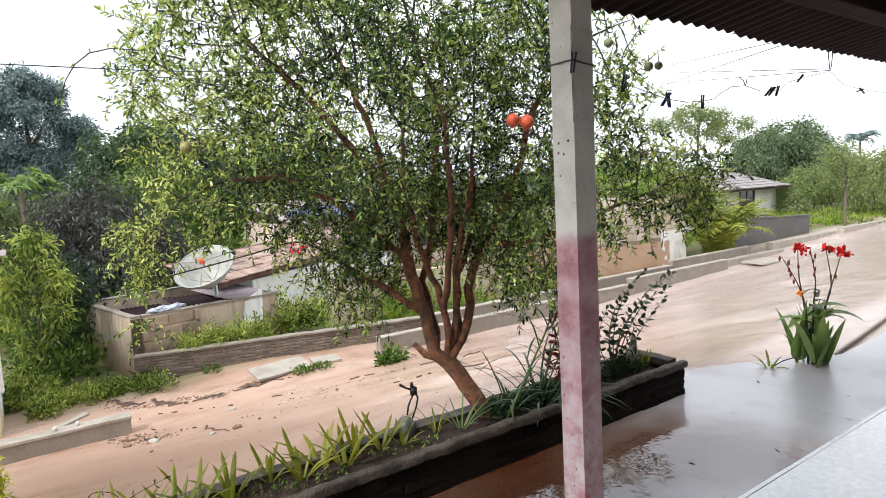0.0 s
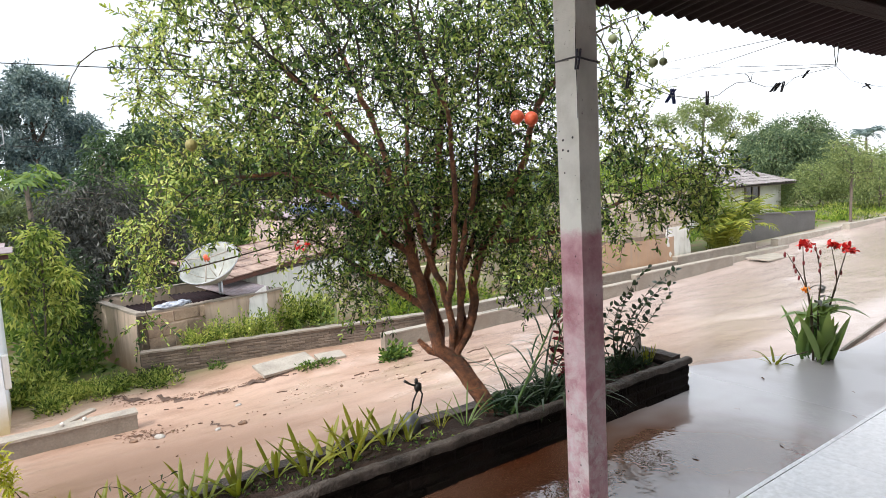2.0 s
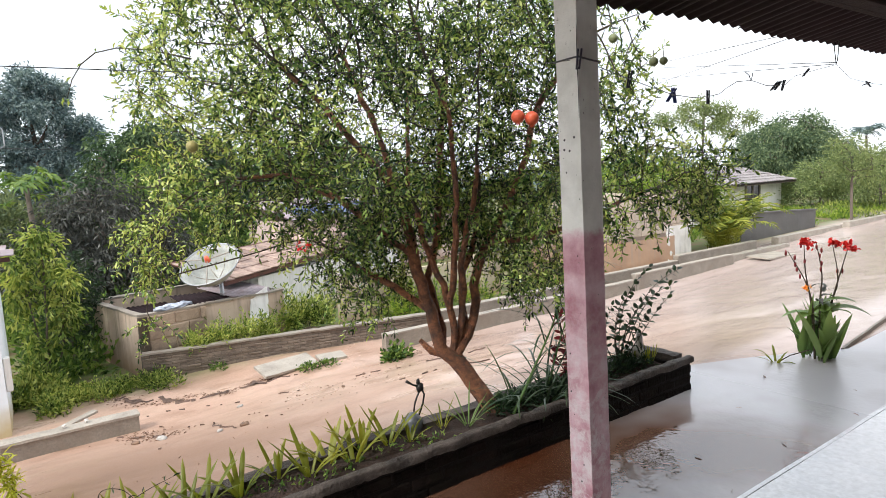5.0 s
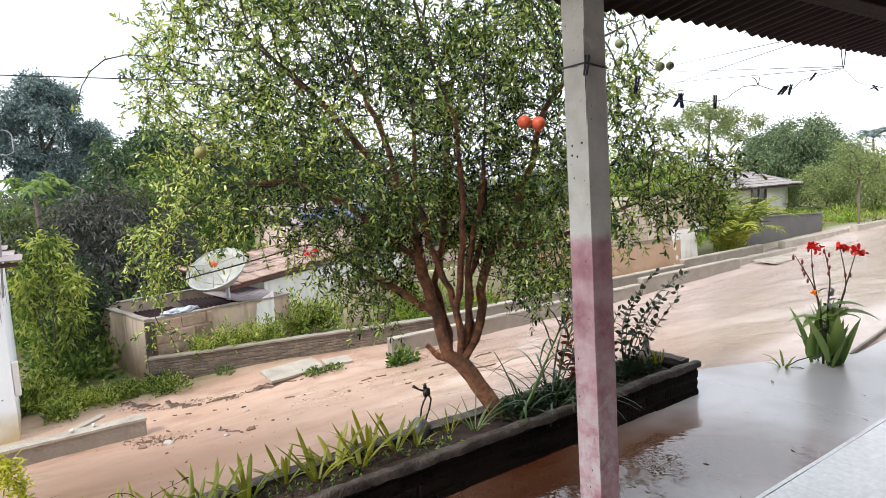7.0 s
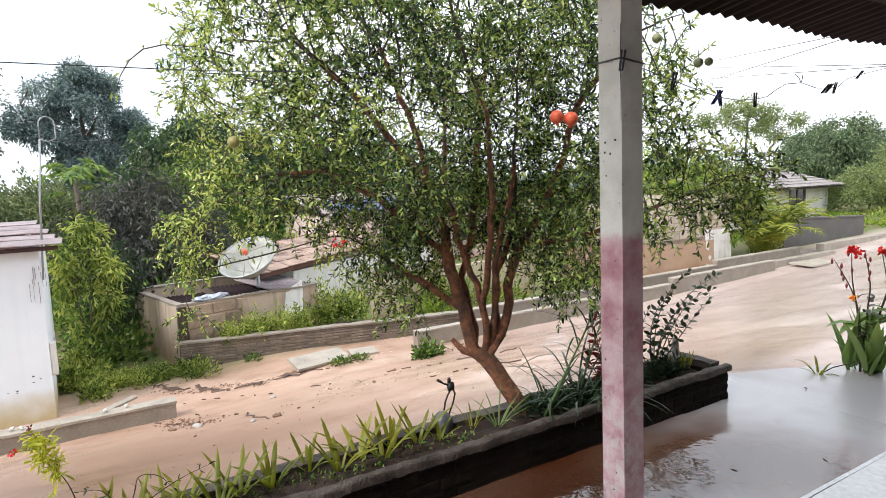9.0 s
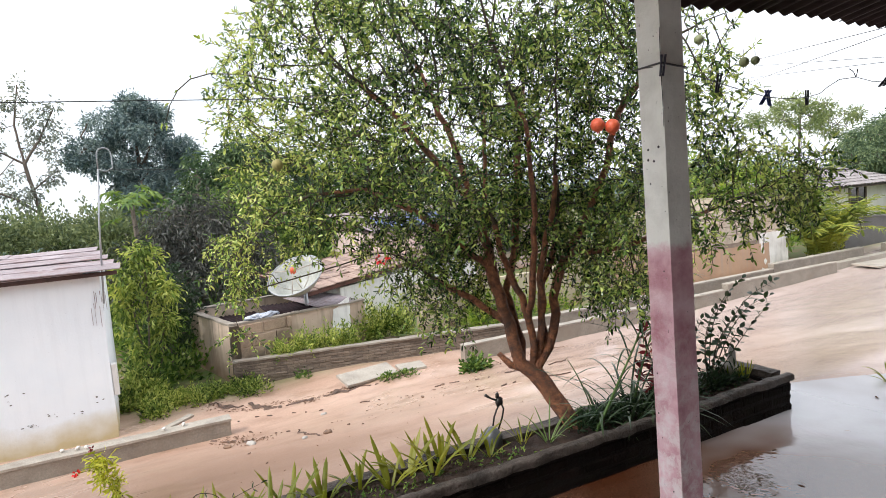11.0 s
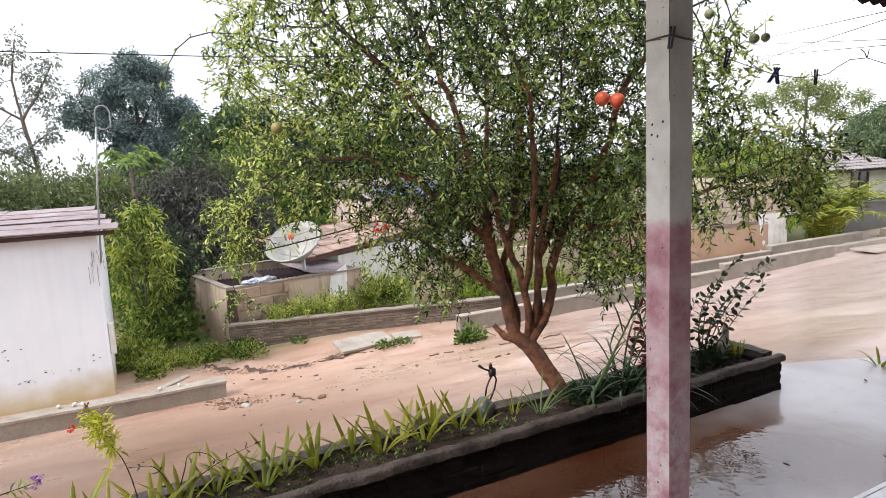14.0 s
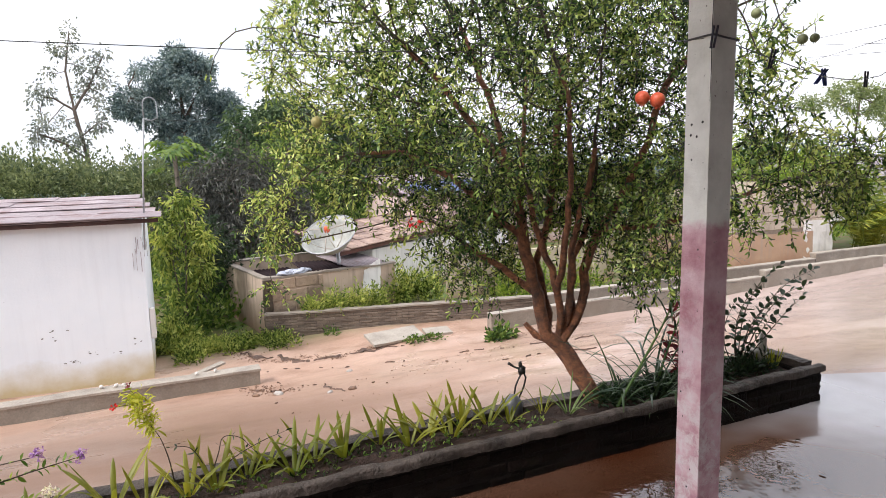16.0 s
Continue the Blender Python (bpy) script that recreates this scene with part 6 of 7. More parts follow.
def row_spots(x0, x1, y0, y1, n, rad, hgt, seed, base=None):
    r = random.Random(seed)
    out = []
    for _ in range(n):
        x, y = r.uniform(x0, x1), r.uniform(y0, y1)
        k = r.uniform(0.7, 1.3)
        out.append((x, y, (gz(x, y) if base is None else base) - 0.02, rad * k, hgt * r.uniform(0.7, 1.3)))
    return out


scrub("weeds", "low green weeds on the bank beside the enclosure", row_spots(0.0, 1.7, 8.95, 9.7, 46, 0.17, 0.23, 1), 9500, 0.05, L_WEED, 21)
scrub("weeds", "dark green undergrowth beside the white house", row_spots(-0.35, 0.12, 9.6, 10.5, 20, 0.22, 0.42, 2), 3800, 0.075, L_WEED, 20)
scrub("scrub", "tangled dark green scrub below the trees", row_spots(-0.2, 1.0, 10.5, 13.5, 30, 0.45, 0.7, 3) + row_spots(-3, 3, 13, 17, 30, 0.9, 1.0, 4), 6500, 0.13, L_BUSH, 22)
scrub("scrub", "dense mixed scrub in the distance", row_spots(-10, 9, 19, 30, 60, 1.5, 1.7, 5), 9000, 0.26, L_BUSH, 23)
scrub("scrub", "hazy green hedge and small trees behind the white house", row_spots(-12, -0.3, 20, 26, 70, 1.2, 2.1, 17) + row_spots(-12, -0.3, 20.5, 25, 90, 1.0, 1.25, 27, 1.05) + row_spots(-12, -0.3, 20.5, 24, 60, 1.0, 1.2, 28, 0.1), 95000, 0.13, L_OLIVE, 36, 0.5)
scrub("scrub", "dark woodland edge far behind", row_spots(-26, 70, 40, 62, 130, 3.4, 3.6, 6), 12000, 0.6, L_BLUE_HAZE, 24)
scrub("garden_shrubs", "leafy shrubs growing behind the brick wall", [(1.95, 9.55, -0.75, 0.26, 0.36), (2.3, 9.55, -0.75, 0.30, 0.46), (2.7, 9.55, -0.75, 0.30, 0.50), (3.05, 9.6, -0.75, 0.26, 0.42)], 4200, 0.055, L_WEED, 25)
scrub("garden_shrubs", "yellow-green shrubs in front of the white wall", [(3.55, 10.2, -0.85, 0.34, 0.80), (3.95, 10.3, -0.85, 0.36, 0.60), (4.25, 10.2, -0.85, 0.28, 0.70)], 3600, 0.07, L_WEED, 26)
scrub("garden_shrubs", "climbing yellow-green growth over the garden wall", row_spots(5.7, 8.2, 9.9, 10.4, 9, 0.36, 0.75, 8), 2600, 0.08, L_LIGHT, 27)
scrub("garden_shrubs", "shrub growth along the block wall", row_spots(8.6, 11.2, 9.1, 9.5, 7, 0.32, 0.7, 9), 1500, 0.09, L_LIGHT, 28)
scrub("verge_grass", "bright green grassy verge up the road", row_spots(24, 50, 8.9, 12.0, 80, 1.0, 0.22, 10), 9000, 0.13, L_WEED, 29, 0.25, 1.0)
scrub("verge_grass", "rough grass round the boundary wall", row_spots(21, 27, 9.2, 12.8, 30, 0.6, 0.16, 15) + row_spots(16.5, 24, 11.0, 12.8, 26, 0.5, 0.2, 18), 5000, 0.12, L_LIGHT, 34, 0.25, 1.0)
scrub("verge_scrub", "dark green shrubs behind the far house", row_spots(24.5, 36, 15.0, 18.5, 30, 1.1, 0.75, 16), 7500, 0.20, L_MANGO, 35)
scrub("verge_scrub", "green scrub on the verge up the road", [s for s in row_spots(36, 62, 12.5, 18, 60, 1.3, 1.3, 11) if s[0] > 2.62 * s[1]], 8000, 0.20, L_BUSH, 30)
scrub("weeds", "small weed clump at the foot of the kerb", [(4.14, 7.48, gz(4.14, 7.48), 0.20, 0.20), (4.36, 7.56, gz(4.36, 7.56), 0.17, 0.22), (4.24, 7.55, gz(4.24, 7.55), 0.15, 0.26)], 330, 0.075, L_BUSH, 31, 0.7, 0.25)
scrub("weeds", "small weed clump beside the cover slabs", [(3.10, 8.02, gz(3.1, 8.0), 0.2, 0.08), (3.40, 8.02, gz(3.4, 8.0), 0.2, 0.07), (2.15, 9.15, gz(2.1, 9.1), 0.16, 0.12)], 420, 0.05, L_BUSH, 32)


# ---- satellite dish ----
dish = thing("satellite_dish", "large dull white satellite dish with a red-tipped feed", "satellite dish", (2.56, 10.3, 0.19))
DISH_R = 0.48
axis_q = Vector((-0.42, -0.42, 0.80)).to_track_quat("Z", "Y").to_matrix().to_4x4()
vs, fs = [], []
NR, NS = 6, 32
for i in range(NR + 1):
    for k in range(NS):
        r, a = DISH_R * (i / NR if i else 0.02), 2 * math.pi * k / NS
        vs.append((r * math.cos(a), r * math.sin(a), 0.75 * r * r / DISH_R))
for i in range(NR):
    for k in range(NS):
        fs.append((i * NS + k, i * NS + (k + 1) % NS, (i + 1) * NS + (k + 1) % NS, (i + 1) * NS + k))
fs.append(tuple(range(NS))[::-1])
bowl = link_mesh("bowl", raw_mesh("bowl", vs, fs, True), M_DISH, dish, "", axis_q)
bowl.modifiers.new("thick", "SOLIDIFY").thickness = 0.008
rim = [(DISH_R * math.cos(a), DISH_R * math.sin(a), 0.75 * DISH_R) for a in np.linspace(0, 2 * math.pi, 33)]
tube("rim", rim, 0.012, M_METAL, dish, 6, "", axis_q)
for k in range(6):
    a = k * math.pi / 3 + 0.3
    tube("rib", [(r * math.cos(a), r * math.sin(a), 0.75 * r * r / DISH_R + 0.006) for r in (0.03, 0.18, 0.33, 0.47)], 0.008, M_KERB_TOP, dish, 5, "", axis_q)
for k in range(3):
    a = k * 2 * math.pi / 3 + 0.8
    tube("feed_arm", [(0.46 * math.cos(a), 0.46 * math.sin(a), 0.34), (0.03 * math.cos(a), 0.03 * math.sin(a), 0.45)], 0.010, M_KERB_TOP, dish, 5, "", axis_q)
feed_bm = bmesh.new()
bmesh.ops.create_cone(feed_bm, cap_ends=True, segments=14, radius1=0.05, radius2=0.03, depth=0.09, matrix=Matrix.Translation((0, 0, 0.47)))
part("feed", feed_bm, M_FRUIT, dish, "red feed horn", True, axis_q)
tube("mount_pole", [(0.05, 0.08, -0.04), (0.08, 0.14, -0.5), (0.08, 0.14, -1.3)], 0.035, M_METAL, dish, 8)

# ---- washing line, pegs and wires ----
line = thing("washing_line", "thin grey washing line tied round the post", "line")
tube("left_run", [(-1.15, 1.36, 1.78), (-0.5, 1.36, 1.787), (0.3, 1.36, 1.80), (0.75, 1.36, 1.822), (1.2, 1.36, 1.862), (1.458, 1.36, 1.895)], 0.0009, M_WIRE, line, 5)
tube("loop", [(1.455, 1.325, 1.90), (1.50, 1.322, 1.893), (1.556, 1.326, 1.89), (1.556, 1.424, 1.89), (1.455, 1.426, 1.90), (1.453, 1.36, 1.90), (1.455, 1.325, 1.90)], 0.003, M_WIRE, line, 5)
run = [(1.556, 1.36, 1.89), (1.74, 1.40, 1.872), (1.95, 1.44, 1.85), (2.16, 1.49, 1.836), (2.34, 1.525, 1.836), (2.51, 1.56, 1.85), (2.64, 1.585, 1.87), (2.72, 1.60, 1.90), (2.86, 1.63, 1.94), (3.06, 1.67, 1.962), (3.30, 1.72, 1.955), (3.48, 1.76, 1.97), (3.67, 1.80, 1.99), (3.85, 1.84, 2.05), (4.2, 1.91, 2.11), (4.9, 2.05, 2.22)]
tube("right_run", run, 0.0017, M_WIRE, line, 5)
tube("knot_end", [(3.06, 1.67, 1.962), (3.03, 1.665, 1.985), (2.99, 1.66, 1.995)], 0.0018, M_WIRE, line, 4)
tube("knot_end", [(3.06, 1.67, 1.962), (3.08, 1.675, 1.985), (3.075, 1.67, 2.0)], 0.0018, M_WIRE, line, 4)
hook = thing("wire_hook", "wire hook hanging from the roof edge", "hook", (4.9, 2.05, 0))
tube("wire", [(-0.045, 0.0, 2.41), (-0.03, 0, 2.31), (-0.005, 0, 2.225), (0.015, 0, 2.25), (0.03, 0, 2.33), (0.035, 0, 2.41)], 0.003, M_WIRE, hook, 5)


def clothes_peg(at, tilt, rz, material, word):
    """Two sprung legs that cross at a coil."""
    p = thing("clothes_peg", word + " plastic clothes peg clipped on the washing line", "peg", at, rz, "pegs on the line")
    for sg in (-1, 1):
        bm = one_box((-0.003, -0.003, -0.034), (0.003, 0.003, 0.026), 0.001)
        part("leg", bm, material, p, "", False, pose(0.0045 * sg, 0.001 * sg, 0, 0, tilt + sg * 1.5, 0))
    tube("spring", [(0, -0.008, -0.004), (0, 0.008, -0.004)], 0.003, M_METAL, p, 6)
    return p


for at, tilt, rz, mt, word in (((1.452, 1.318, 1.895), 8, -50, M_PEG, "black"), ((1.80, 1.41, 1.868), 12, -35, M_PEG, "black"),
                               ((2.15, 1.488, 1.838), 34, -35, M_PEG_BLUE, "dark blue"), ((2.17, 1.493, 1.838), -8, -35, M_PEG_BLUE, "dark blue"), ((2.51, 1.56, 1.852), 2, -35, M_PEG, "black"),
                               ((3.46, 1.755, 1.968), 42, -35, M_PEG, "black"), ((3.52, 1.768, 1.975), 40, -30, M_PEG, "black"), ((3.62, 1.79, 1.985), 15, -35, M_PEG, "black"),
                               ((4.12, 1.895, 2.10), 40, -35, M_PEG, "black"), ((5.6, 2.12, 2.13), 70, -35, M_PEG, "black"), ((5.62, 2.12, 2.13), -40, -35, M_PEG, "black")):
    clothes_peg(at, tilt, rz, mt, word)
line2 = thing("washing_line", "thin wire continuing along the veranda edge", "line")
tube("wire", [(4.9, 2.05, 2.22), (5.25, 2.10, 2.15), (5.61, 2.12, 2.135), (6.4, 2.12, 2.13), (7.2, 2.05, 2.30)], 0.0012, M_WIRE, line2, 5)
for label, pts in (("overhead service wire running out over the road", [(4.37, 2.09, 2.4), (14.13, 12.0, 4.34)]),
                   ("second overhead service wire running out over the road", [(4.27, 2.09, 2.35), (14.1, 12.0, 3.59)]),
                   ("overhead wire strung below the eave", [(4.9, 2.05, 2.235), (14.14, 12.0, 4.52)]),
                   ("thin slack wire strung below the eave", [(4.9, 2.05, 2.225), (14.12, 12.0, 4.12)]),
                   ("thin wire from the mast to the trees", [(-0.13, 8.62, 2.24), (1.2, 9.5, 2.25), (3.0, 11.0, 2.35), (6.0, 14.0, 2.6)])):
    w = thing("overhead_wire", label, "wire")
    tube("wire", pts, 0.0026, M_WIRE, w, 5)


# ---- plants in the planter ----
def strap_plant(name, label, at, n, length, width, material, seed, spread=0.7, droop=0.8, base_r=0.02, group=""):
    """A rosette of single strap leaves, each one a part."""
    r = random.Random(seed)
    p = thing(name, label, "plant", at, r.uniform(0, 360), group)
    for k in range(n):
        a = k * 2.399 + r.uniform(-0.3, 0.3)
        out = spread * r.uniform(0.35, 1.0)
        d = Vector((math.cos(a) * out, math.sin(a) * out, 1.0))
        v, f = [], []
        ribbon(v, f, (math.cos(a) * base_r, math.sin(a) * base_r, -0.01), d, Vector((-math.sin(a), math.cos(a), 0)).cross(d), length * r.uniform(0.65, 1.15), width * r.uniform(0.75, 1.2), droop * r.uniform(0.5, 1.4), 6, 0.22)
        link_mesh("leaf", raw_mesh("leaf", v, f, True), material, p)
    return p


protos = [strap_plant("strap_lily", "yellow-green strap-leaved lily in the planter", (x, y, 0.035), 7 + s, 0.26, 0.036, L_STRAP, s, 0.85, 0.8, 0.02, "lilies in the planter") for s, (x, y) in enumerate(((0.02, 3.05), (0.30, 3.1), (0.52, 3.03), (0.80, 3.1)))]
r = random.Random(8)
for k, (x, y, sc) in enumerate(((-0.30, 3.05, 1.05), (-0.16, 2.97, 0.9), (0.15, 2.99, 1.0), (0.40, 3.12, 0.85), (0.64, 3.08, 1.05), (1.02, 3.12, 1.0), (1.16, 3.02, 0.95), (1.30, 3.10, 1.1), (1.42, 3.02, 1.05), (1.53, 3.12, 1.15), (-0.62, 3.02, 1.0), (-1.1, 3.02, 1.0), (1.68, 3.08, 1.0), (1.80, 3.02, 0.7))):
    c = copy_thing(protos[k % 4], pose(x, y + 0.04, 0.035, 0, 0, r.uniform(0, 360)))
    c.scale = (sc, sc, sc * r.uniform(0.9, 1.15))
strap_plant("spider_lily", "small pale-edged lily beside the tree trunk", (2.20, 3.02, 0.035), 12, 0.24, 0.016, L_CANNA, 31, 0.8, 0.9)
strap_plant("spider_lily", "small pale-edged lily beside the tree trunk", (2.06, 3.10, 0.035), 8, 0.18, 0.014, L_STRAP, 32, 0.7, 0.8)
strap_plant("crinum_lily", "dark green crinum lily arching over the planter wall", (2.86, 2.98, 0.03), 20, 0.56, 0.022, L_CRINUM, 33, 1.1, 1.7, 0.04)
strap_plant("crinum_lily", "dark green crinum lily arching over the planter wall", (3.06, 3.00, 0.03), 16, 0.52, 0.020, L_CRINUM, 34, 1.0, 1.6, 0.04)
strap_plant("crinum_lily", "dark green crinum lily under the tree", (2.66, 3.08, 0.03), 16, 0.42, 0.022, L_CRINUM, 37, 1.0, 1.5, 0.04)
strap_plant("crinum_lily", "tall dark crinum lily with long arching leaves", (2.80, 2.96, 0.03), 12, 0.80, 0.020, L_SHRUB, 38, 1.1, 1.25, 0.04)
strap_plant("spike_plant", "short bright green spiky plant at the planter's end", (4.02, 3.02, 0.03), 8, 0.17, 0.022, L_STRAP, 35, 0.35, 0.2)
strap_plant("spike_plant", "short bright green spiky plant at the planter's end", (3.92, 3.1, 0.03), 7, 0.13, 0.02, L_STRAP, 36, 0.4, 0.3)


def cane(label, at, stem, n, length, width, material, seed):
    """A leaning cane with long narrow leaves along it."""
    r = random.Random(seed)
    c = thing("cane_plant", label, "plant", at)
    tube("stem", smooth_line(stem, 3), [0.011 - 0.0009 * i for i in range(10)], L_CANNA, c, 6)
    for k in range(n):
        s = 0.22 + 0.78 * k / (n - 1)
        i = min(int(s * 3), 2)
        q = Vector(stem[i]).lerp(Vector(stem[i + 1]), min(1.0, s * 3 - i))
        a = k * 2.6 + r.uniform(-0.4, 0.4)
        v, f = [], []
        d = Vector((math.cos(a), math.sin(a), 0.8 + 0.5 * s))
        ribbon(v, f, q, d, Vector((-math.sin(a), math.cos(a), 0)).cross(d), length * r.uniform(0.7, 1.2), width, r.uniform(0.9, 1.8), 7, 0.15)
        link_mesh("leaf", raw_mesh("leaf", v, f, True), material, c)


cane("tall leaning cane with long narrow green leaves", (2.52, 2.95, 0.03), [(0, 0, 0), (0.16, -0.05, 0.30), (0.32, -0.10, 0.62), (0.46, -0.12, 1.0)], 30, 0.46, 0.017, L_SHRUB, 3)
cane("thin cane with narrow drooping leaves", (2.95, 3.08, 0.03), [(0, 0, 0), (0.06, -0.02, 0.22), (0.13, -0.04, 0.42), (0.22, -0.05, 0.60)], 20, 0.42, 0.014, L_SHRUB, 4)


def leafy_shrub(name, label, at, stems, leaf_len, aspect, material, seed, gap=0.04, category="shrub", stem_r=0.006):
    """Thin bent stems with single leaves in pairs."""
    r = np.random.default_rng(seed)
    s = thing(name, label, category, at)
    for st in stems:
        pts = [np.array(p, float) for p in smooth_line(st, 9)]
        tube("stem", [tuple(p) for p in pts], [stem_r * (1 - 0.67 * i / (len(pts) - 1)) for i in range(len(pts))], M_TWIG, s, 5)
        b, w, run = [], [], 0.0
        for a, c in zip(pts[:-1], pts[1:]):
            run += np.linalg.norm(c - a)
            if run >= gap:
                run, q = 0.0, a
                side = unit(np.cross(c - a, r.normal(size=3)))
                for sg in (-1, 1):
                    b.append(q), w.append(unit(c - a) * 0.5 + side * sg)
        b.append(pts[-1]), w.append(pts[-1] - pts[-2])
        ln = r.uniform(0.7, 1.2, len(b)) * leaf_len
        link_mesh("leaves", oval_mesh("leaves", np.array(b), np.array(w), ln, ln * aspect, r), material, s)["kind"] = "stuff"
    return s


leafy_shrub("oval_leaf_shrub", "dark shrub with oval leaves on long bent stems", (3.72, 3.08, 0.03),
            [[(0, 0, 0), (0.10, 0, 0.25), (0.30, 0.02, 0.45), (0.55, 0.03, 0.60), (0.78, 0.0, 0.68)], [(0, 0, 0), (0.18, -0.04, 0.2), (0.40, -0.05, 0.38), (0.62, -0.04, 0.50)],
             [(0, 0, 0), (0.02, 0.04, 0.3), (0.12, 0.05, 0.5), (0.30, 0.05, 0.62)], [(0, 0, 0), (-0.06, -0.02, 0.25), (-0.02, -0.03, 0.45)], [(0, 0, 0), (0.16, 0.02, 0.15), (0.3, 0.03, 0.28), (0.42, 0.04, 0.36)],
             [(0, 0, 0), (0.06, -0.03, 0.3), (0.2, -0.05, 0.46), (0.34, -0.06, 0.50)], [(0, 0, 0), (0.24, 0.03, 0.30), (0.46, 0.02, 0.50), (0.70, -0.02, 0.58)], [(0, 0, 0), (0.10, 0.05, 0.36), (0.26, 0.06, 0.60), (0.46, 0.04, 0.74)],
             [(0, 0, 0), (-0.10, 0.02, 0.18), (-0.14, 0.0, 0.36), (-0.08, -0.02, 0.52)]], 0.058, 0.56, L_SHRUB, 41, 0.045, stem_r=0.005)
leafy_shrub("croton_shrub", "small dark red croton shrub in the planter", (3.28, 3.12, 0.03),
            [[(0, 0, 0), (-0.08, -0.02, 0.2), (-0.15, -0.03, 0.42), (-0.19, -0.04, 0.54)], [(0, 0, 0), (-0.03, -0.08, 0.24), (-0.08, -0.12, 0.46)], [(0, 0, 0), (-0.10, -0.05, 0.16), (-0.19, -0.08, 0.34)], [(0, 0, 0), (0.12, -0.02, 0.26), (0.24, -0.03, 0.46)], [(0, 0, 0), (0.04, 0, 0.22), (0.05, 0.01, 0.45)], [(0, 0, 0), (0.1, 0, 0.15), (0.16, 0, 0.32)], [(0, 0, 0), (-0.12, 0, 0.12), (-0.20, 0, 0.26)], [(0, 0, 0), (0.0, -0.05, 0.2), (0.02, -0.07, 0.36)]], 0.085, 0.34, L_RED, 42, 0.024)
leafy_shrub("bare_twig_plant", "thin half-bare twig plant in the planter", (0.12, 3.12, 0.03),
            [[(0, 0, 0), (-0.03, 0, 0.12), (-0.08, 0, 0.20), (-0.16, 0, 0.22)], [(0, 0, 0), (0.05, 0, 0.14), (0.08, 0, 0.22), (0.16, 0, 0.20), (0.22, 0, 0.12)], [(0, 0, 0), (0.12, 0, 0.10), (0.26, 0, 0.16), (0.38, 0, 0.19)]], 0.035, 0.3, L_SHRUB, 43, 0.09, stem_r=0.0034)
spurge = leafy_shrub("spurge_plant", "lime-green spurge plant with tiny red flowers", (-0.03, 3.10, 0.03),
                     [[(0, 0, 0), (-0.02, 0, 0.16), (-0.05, 0, 0.28), (-0.09, 0, 0.36)]], 0.03, 0.25, L_STRAP, 44, 0.4, stem_r=0.004)
r = np.random.default_rng(45)
along = r.uniform(size=(230, 1))
c = np.array([-0.075, 0, 0.34]) + along * np.array([-0.075, 0, 0.17]) + r.normal(size=(230, 3)) * np.array([0.020, 0.024, 0.022])
link_mesh("leaf_head", leaf_mesh("leaf_head", c, r.normal(size=(230, 3)) + np.array([-0.3, 0, -0.2]), r.uniform(0.035, 0.065, 230), r.uniform(0.007, 0.012, 230), r, 0.2, oblong=True), L_LIME, spurge, "dense head of lime-green leaves")["kind"] = "stuff"
for q, mt, word in (((-0.225, -0.02, 0.475), L_PETAL, "tiny red flower"), ((-0.165, 0.0, 0.555), L_RED, "withered dark red flower")):
    tube("flower_stalk", [(-0.12, 0, 0.44), (q[0] * 0.6 - 0.045, q[1], (0.44 + q[2]) / 2 + 0.02), q], 0.0018, L_STRAP, spurge, 4)
    c = np.array(q) + r.normal(size=(9, 3)) * 0.005
    link_mesh("flower", oval_mesh("flower", c, r.normal(size=(9, 3)), np.full(9, 0.014), np.full(9, 0.012), r), mt, spurge, word)["kind"] = "stuff"
verb = leafy_shrub("purple_flower_shrub", "arching leafy sprays ending in purple flower heads", (-0.95, 3.08, 0.03),
                   [[(0, 0, 0), (0.10, 0, 0.18), (0.30, 0, 0.235), (0.52, 0, 0.27)], [(0, 0, 0), (0.06, 0, 0.22), (0.18, 0, 0.29), (0.36, 0, 0.31)], [(0, 0, 0), (0.15, 0.0, 0.10), (0.38, 0, 0.12)]], 0.045, 0.35, L_LIGHT, 46, 0.022)
for q, mt in (((0.54, 0, 0.28), L_PURPLE), ((0.38, 0, 0.32), L_PURPLE), ((0.41, 0, 0.135), L_WHITE)):
    c = np.array(q) + r.normal(size=(40, 3)) * 0.012
    link_mesh("flower_head", leaf_mesh("flower_head", c, r.normal(size=(40, 3)), np.full(40, 0.018), np.full(40, 0.015), r), mt, verb)

# half-buried pot with a bent tap
tap = thing("garden_tap", "small dark garden tap on two bent pipes by a grey pot", "tap", (1.91, 3.22, 0.03))
bm = bmesh.new()
blob(bm, (0, 0, 0.01), (0.075, 0.07, 0.085), 3, 0.12, 3)
part("pot", bm, M_GREY_PLASTIC, tap, "half-buried grey plastic pot", True)
tube("pipe", [(0.02, 0, 0.10), (0.03, 0, 0.15), (0.05, 0, 0.19), (0.075, 0, 0.225)], 0.006, M_DARK_METAL, tap, 6)
tube("pipe", [(0.06, 0.01, 0.06), (0.095, 0.01, 0.13), (0.105, 0, 0.19), (0.09, 0, 0.225)], 0.006, M_DARK_METAL, tap, 6)
bm = bmesh.new()
blob(bm, (0.075, 0, 0.245), (0.026, 0.02, 0.03), 5, 0.5, 2)
blob(bm, (0.065, 0, 0.285), (0.014, 0.012, 0.018), 6, 0.5, 2)
part("valve", bm, M_DARK_METAL, tap, "", True)
tube("handle", [(0.06, 0, 0.255), (0.02, 0, 0.275), (-0.02, 0, 0.305)], [0.008, 0.006, 0.010], M_DARK_METAL, tap, 6)

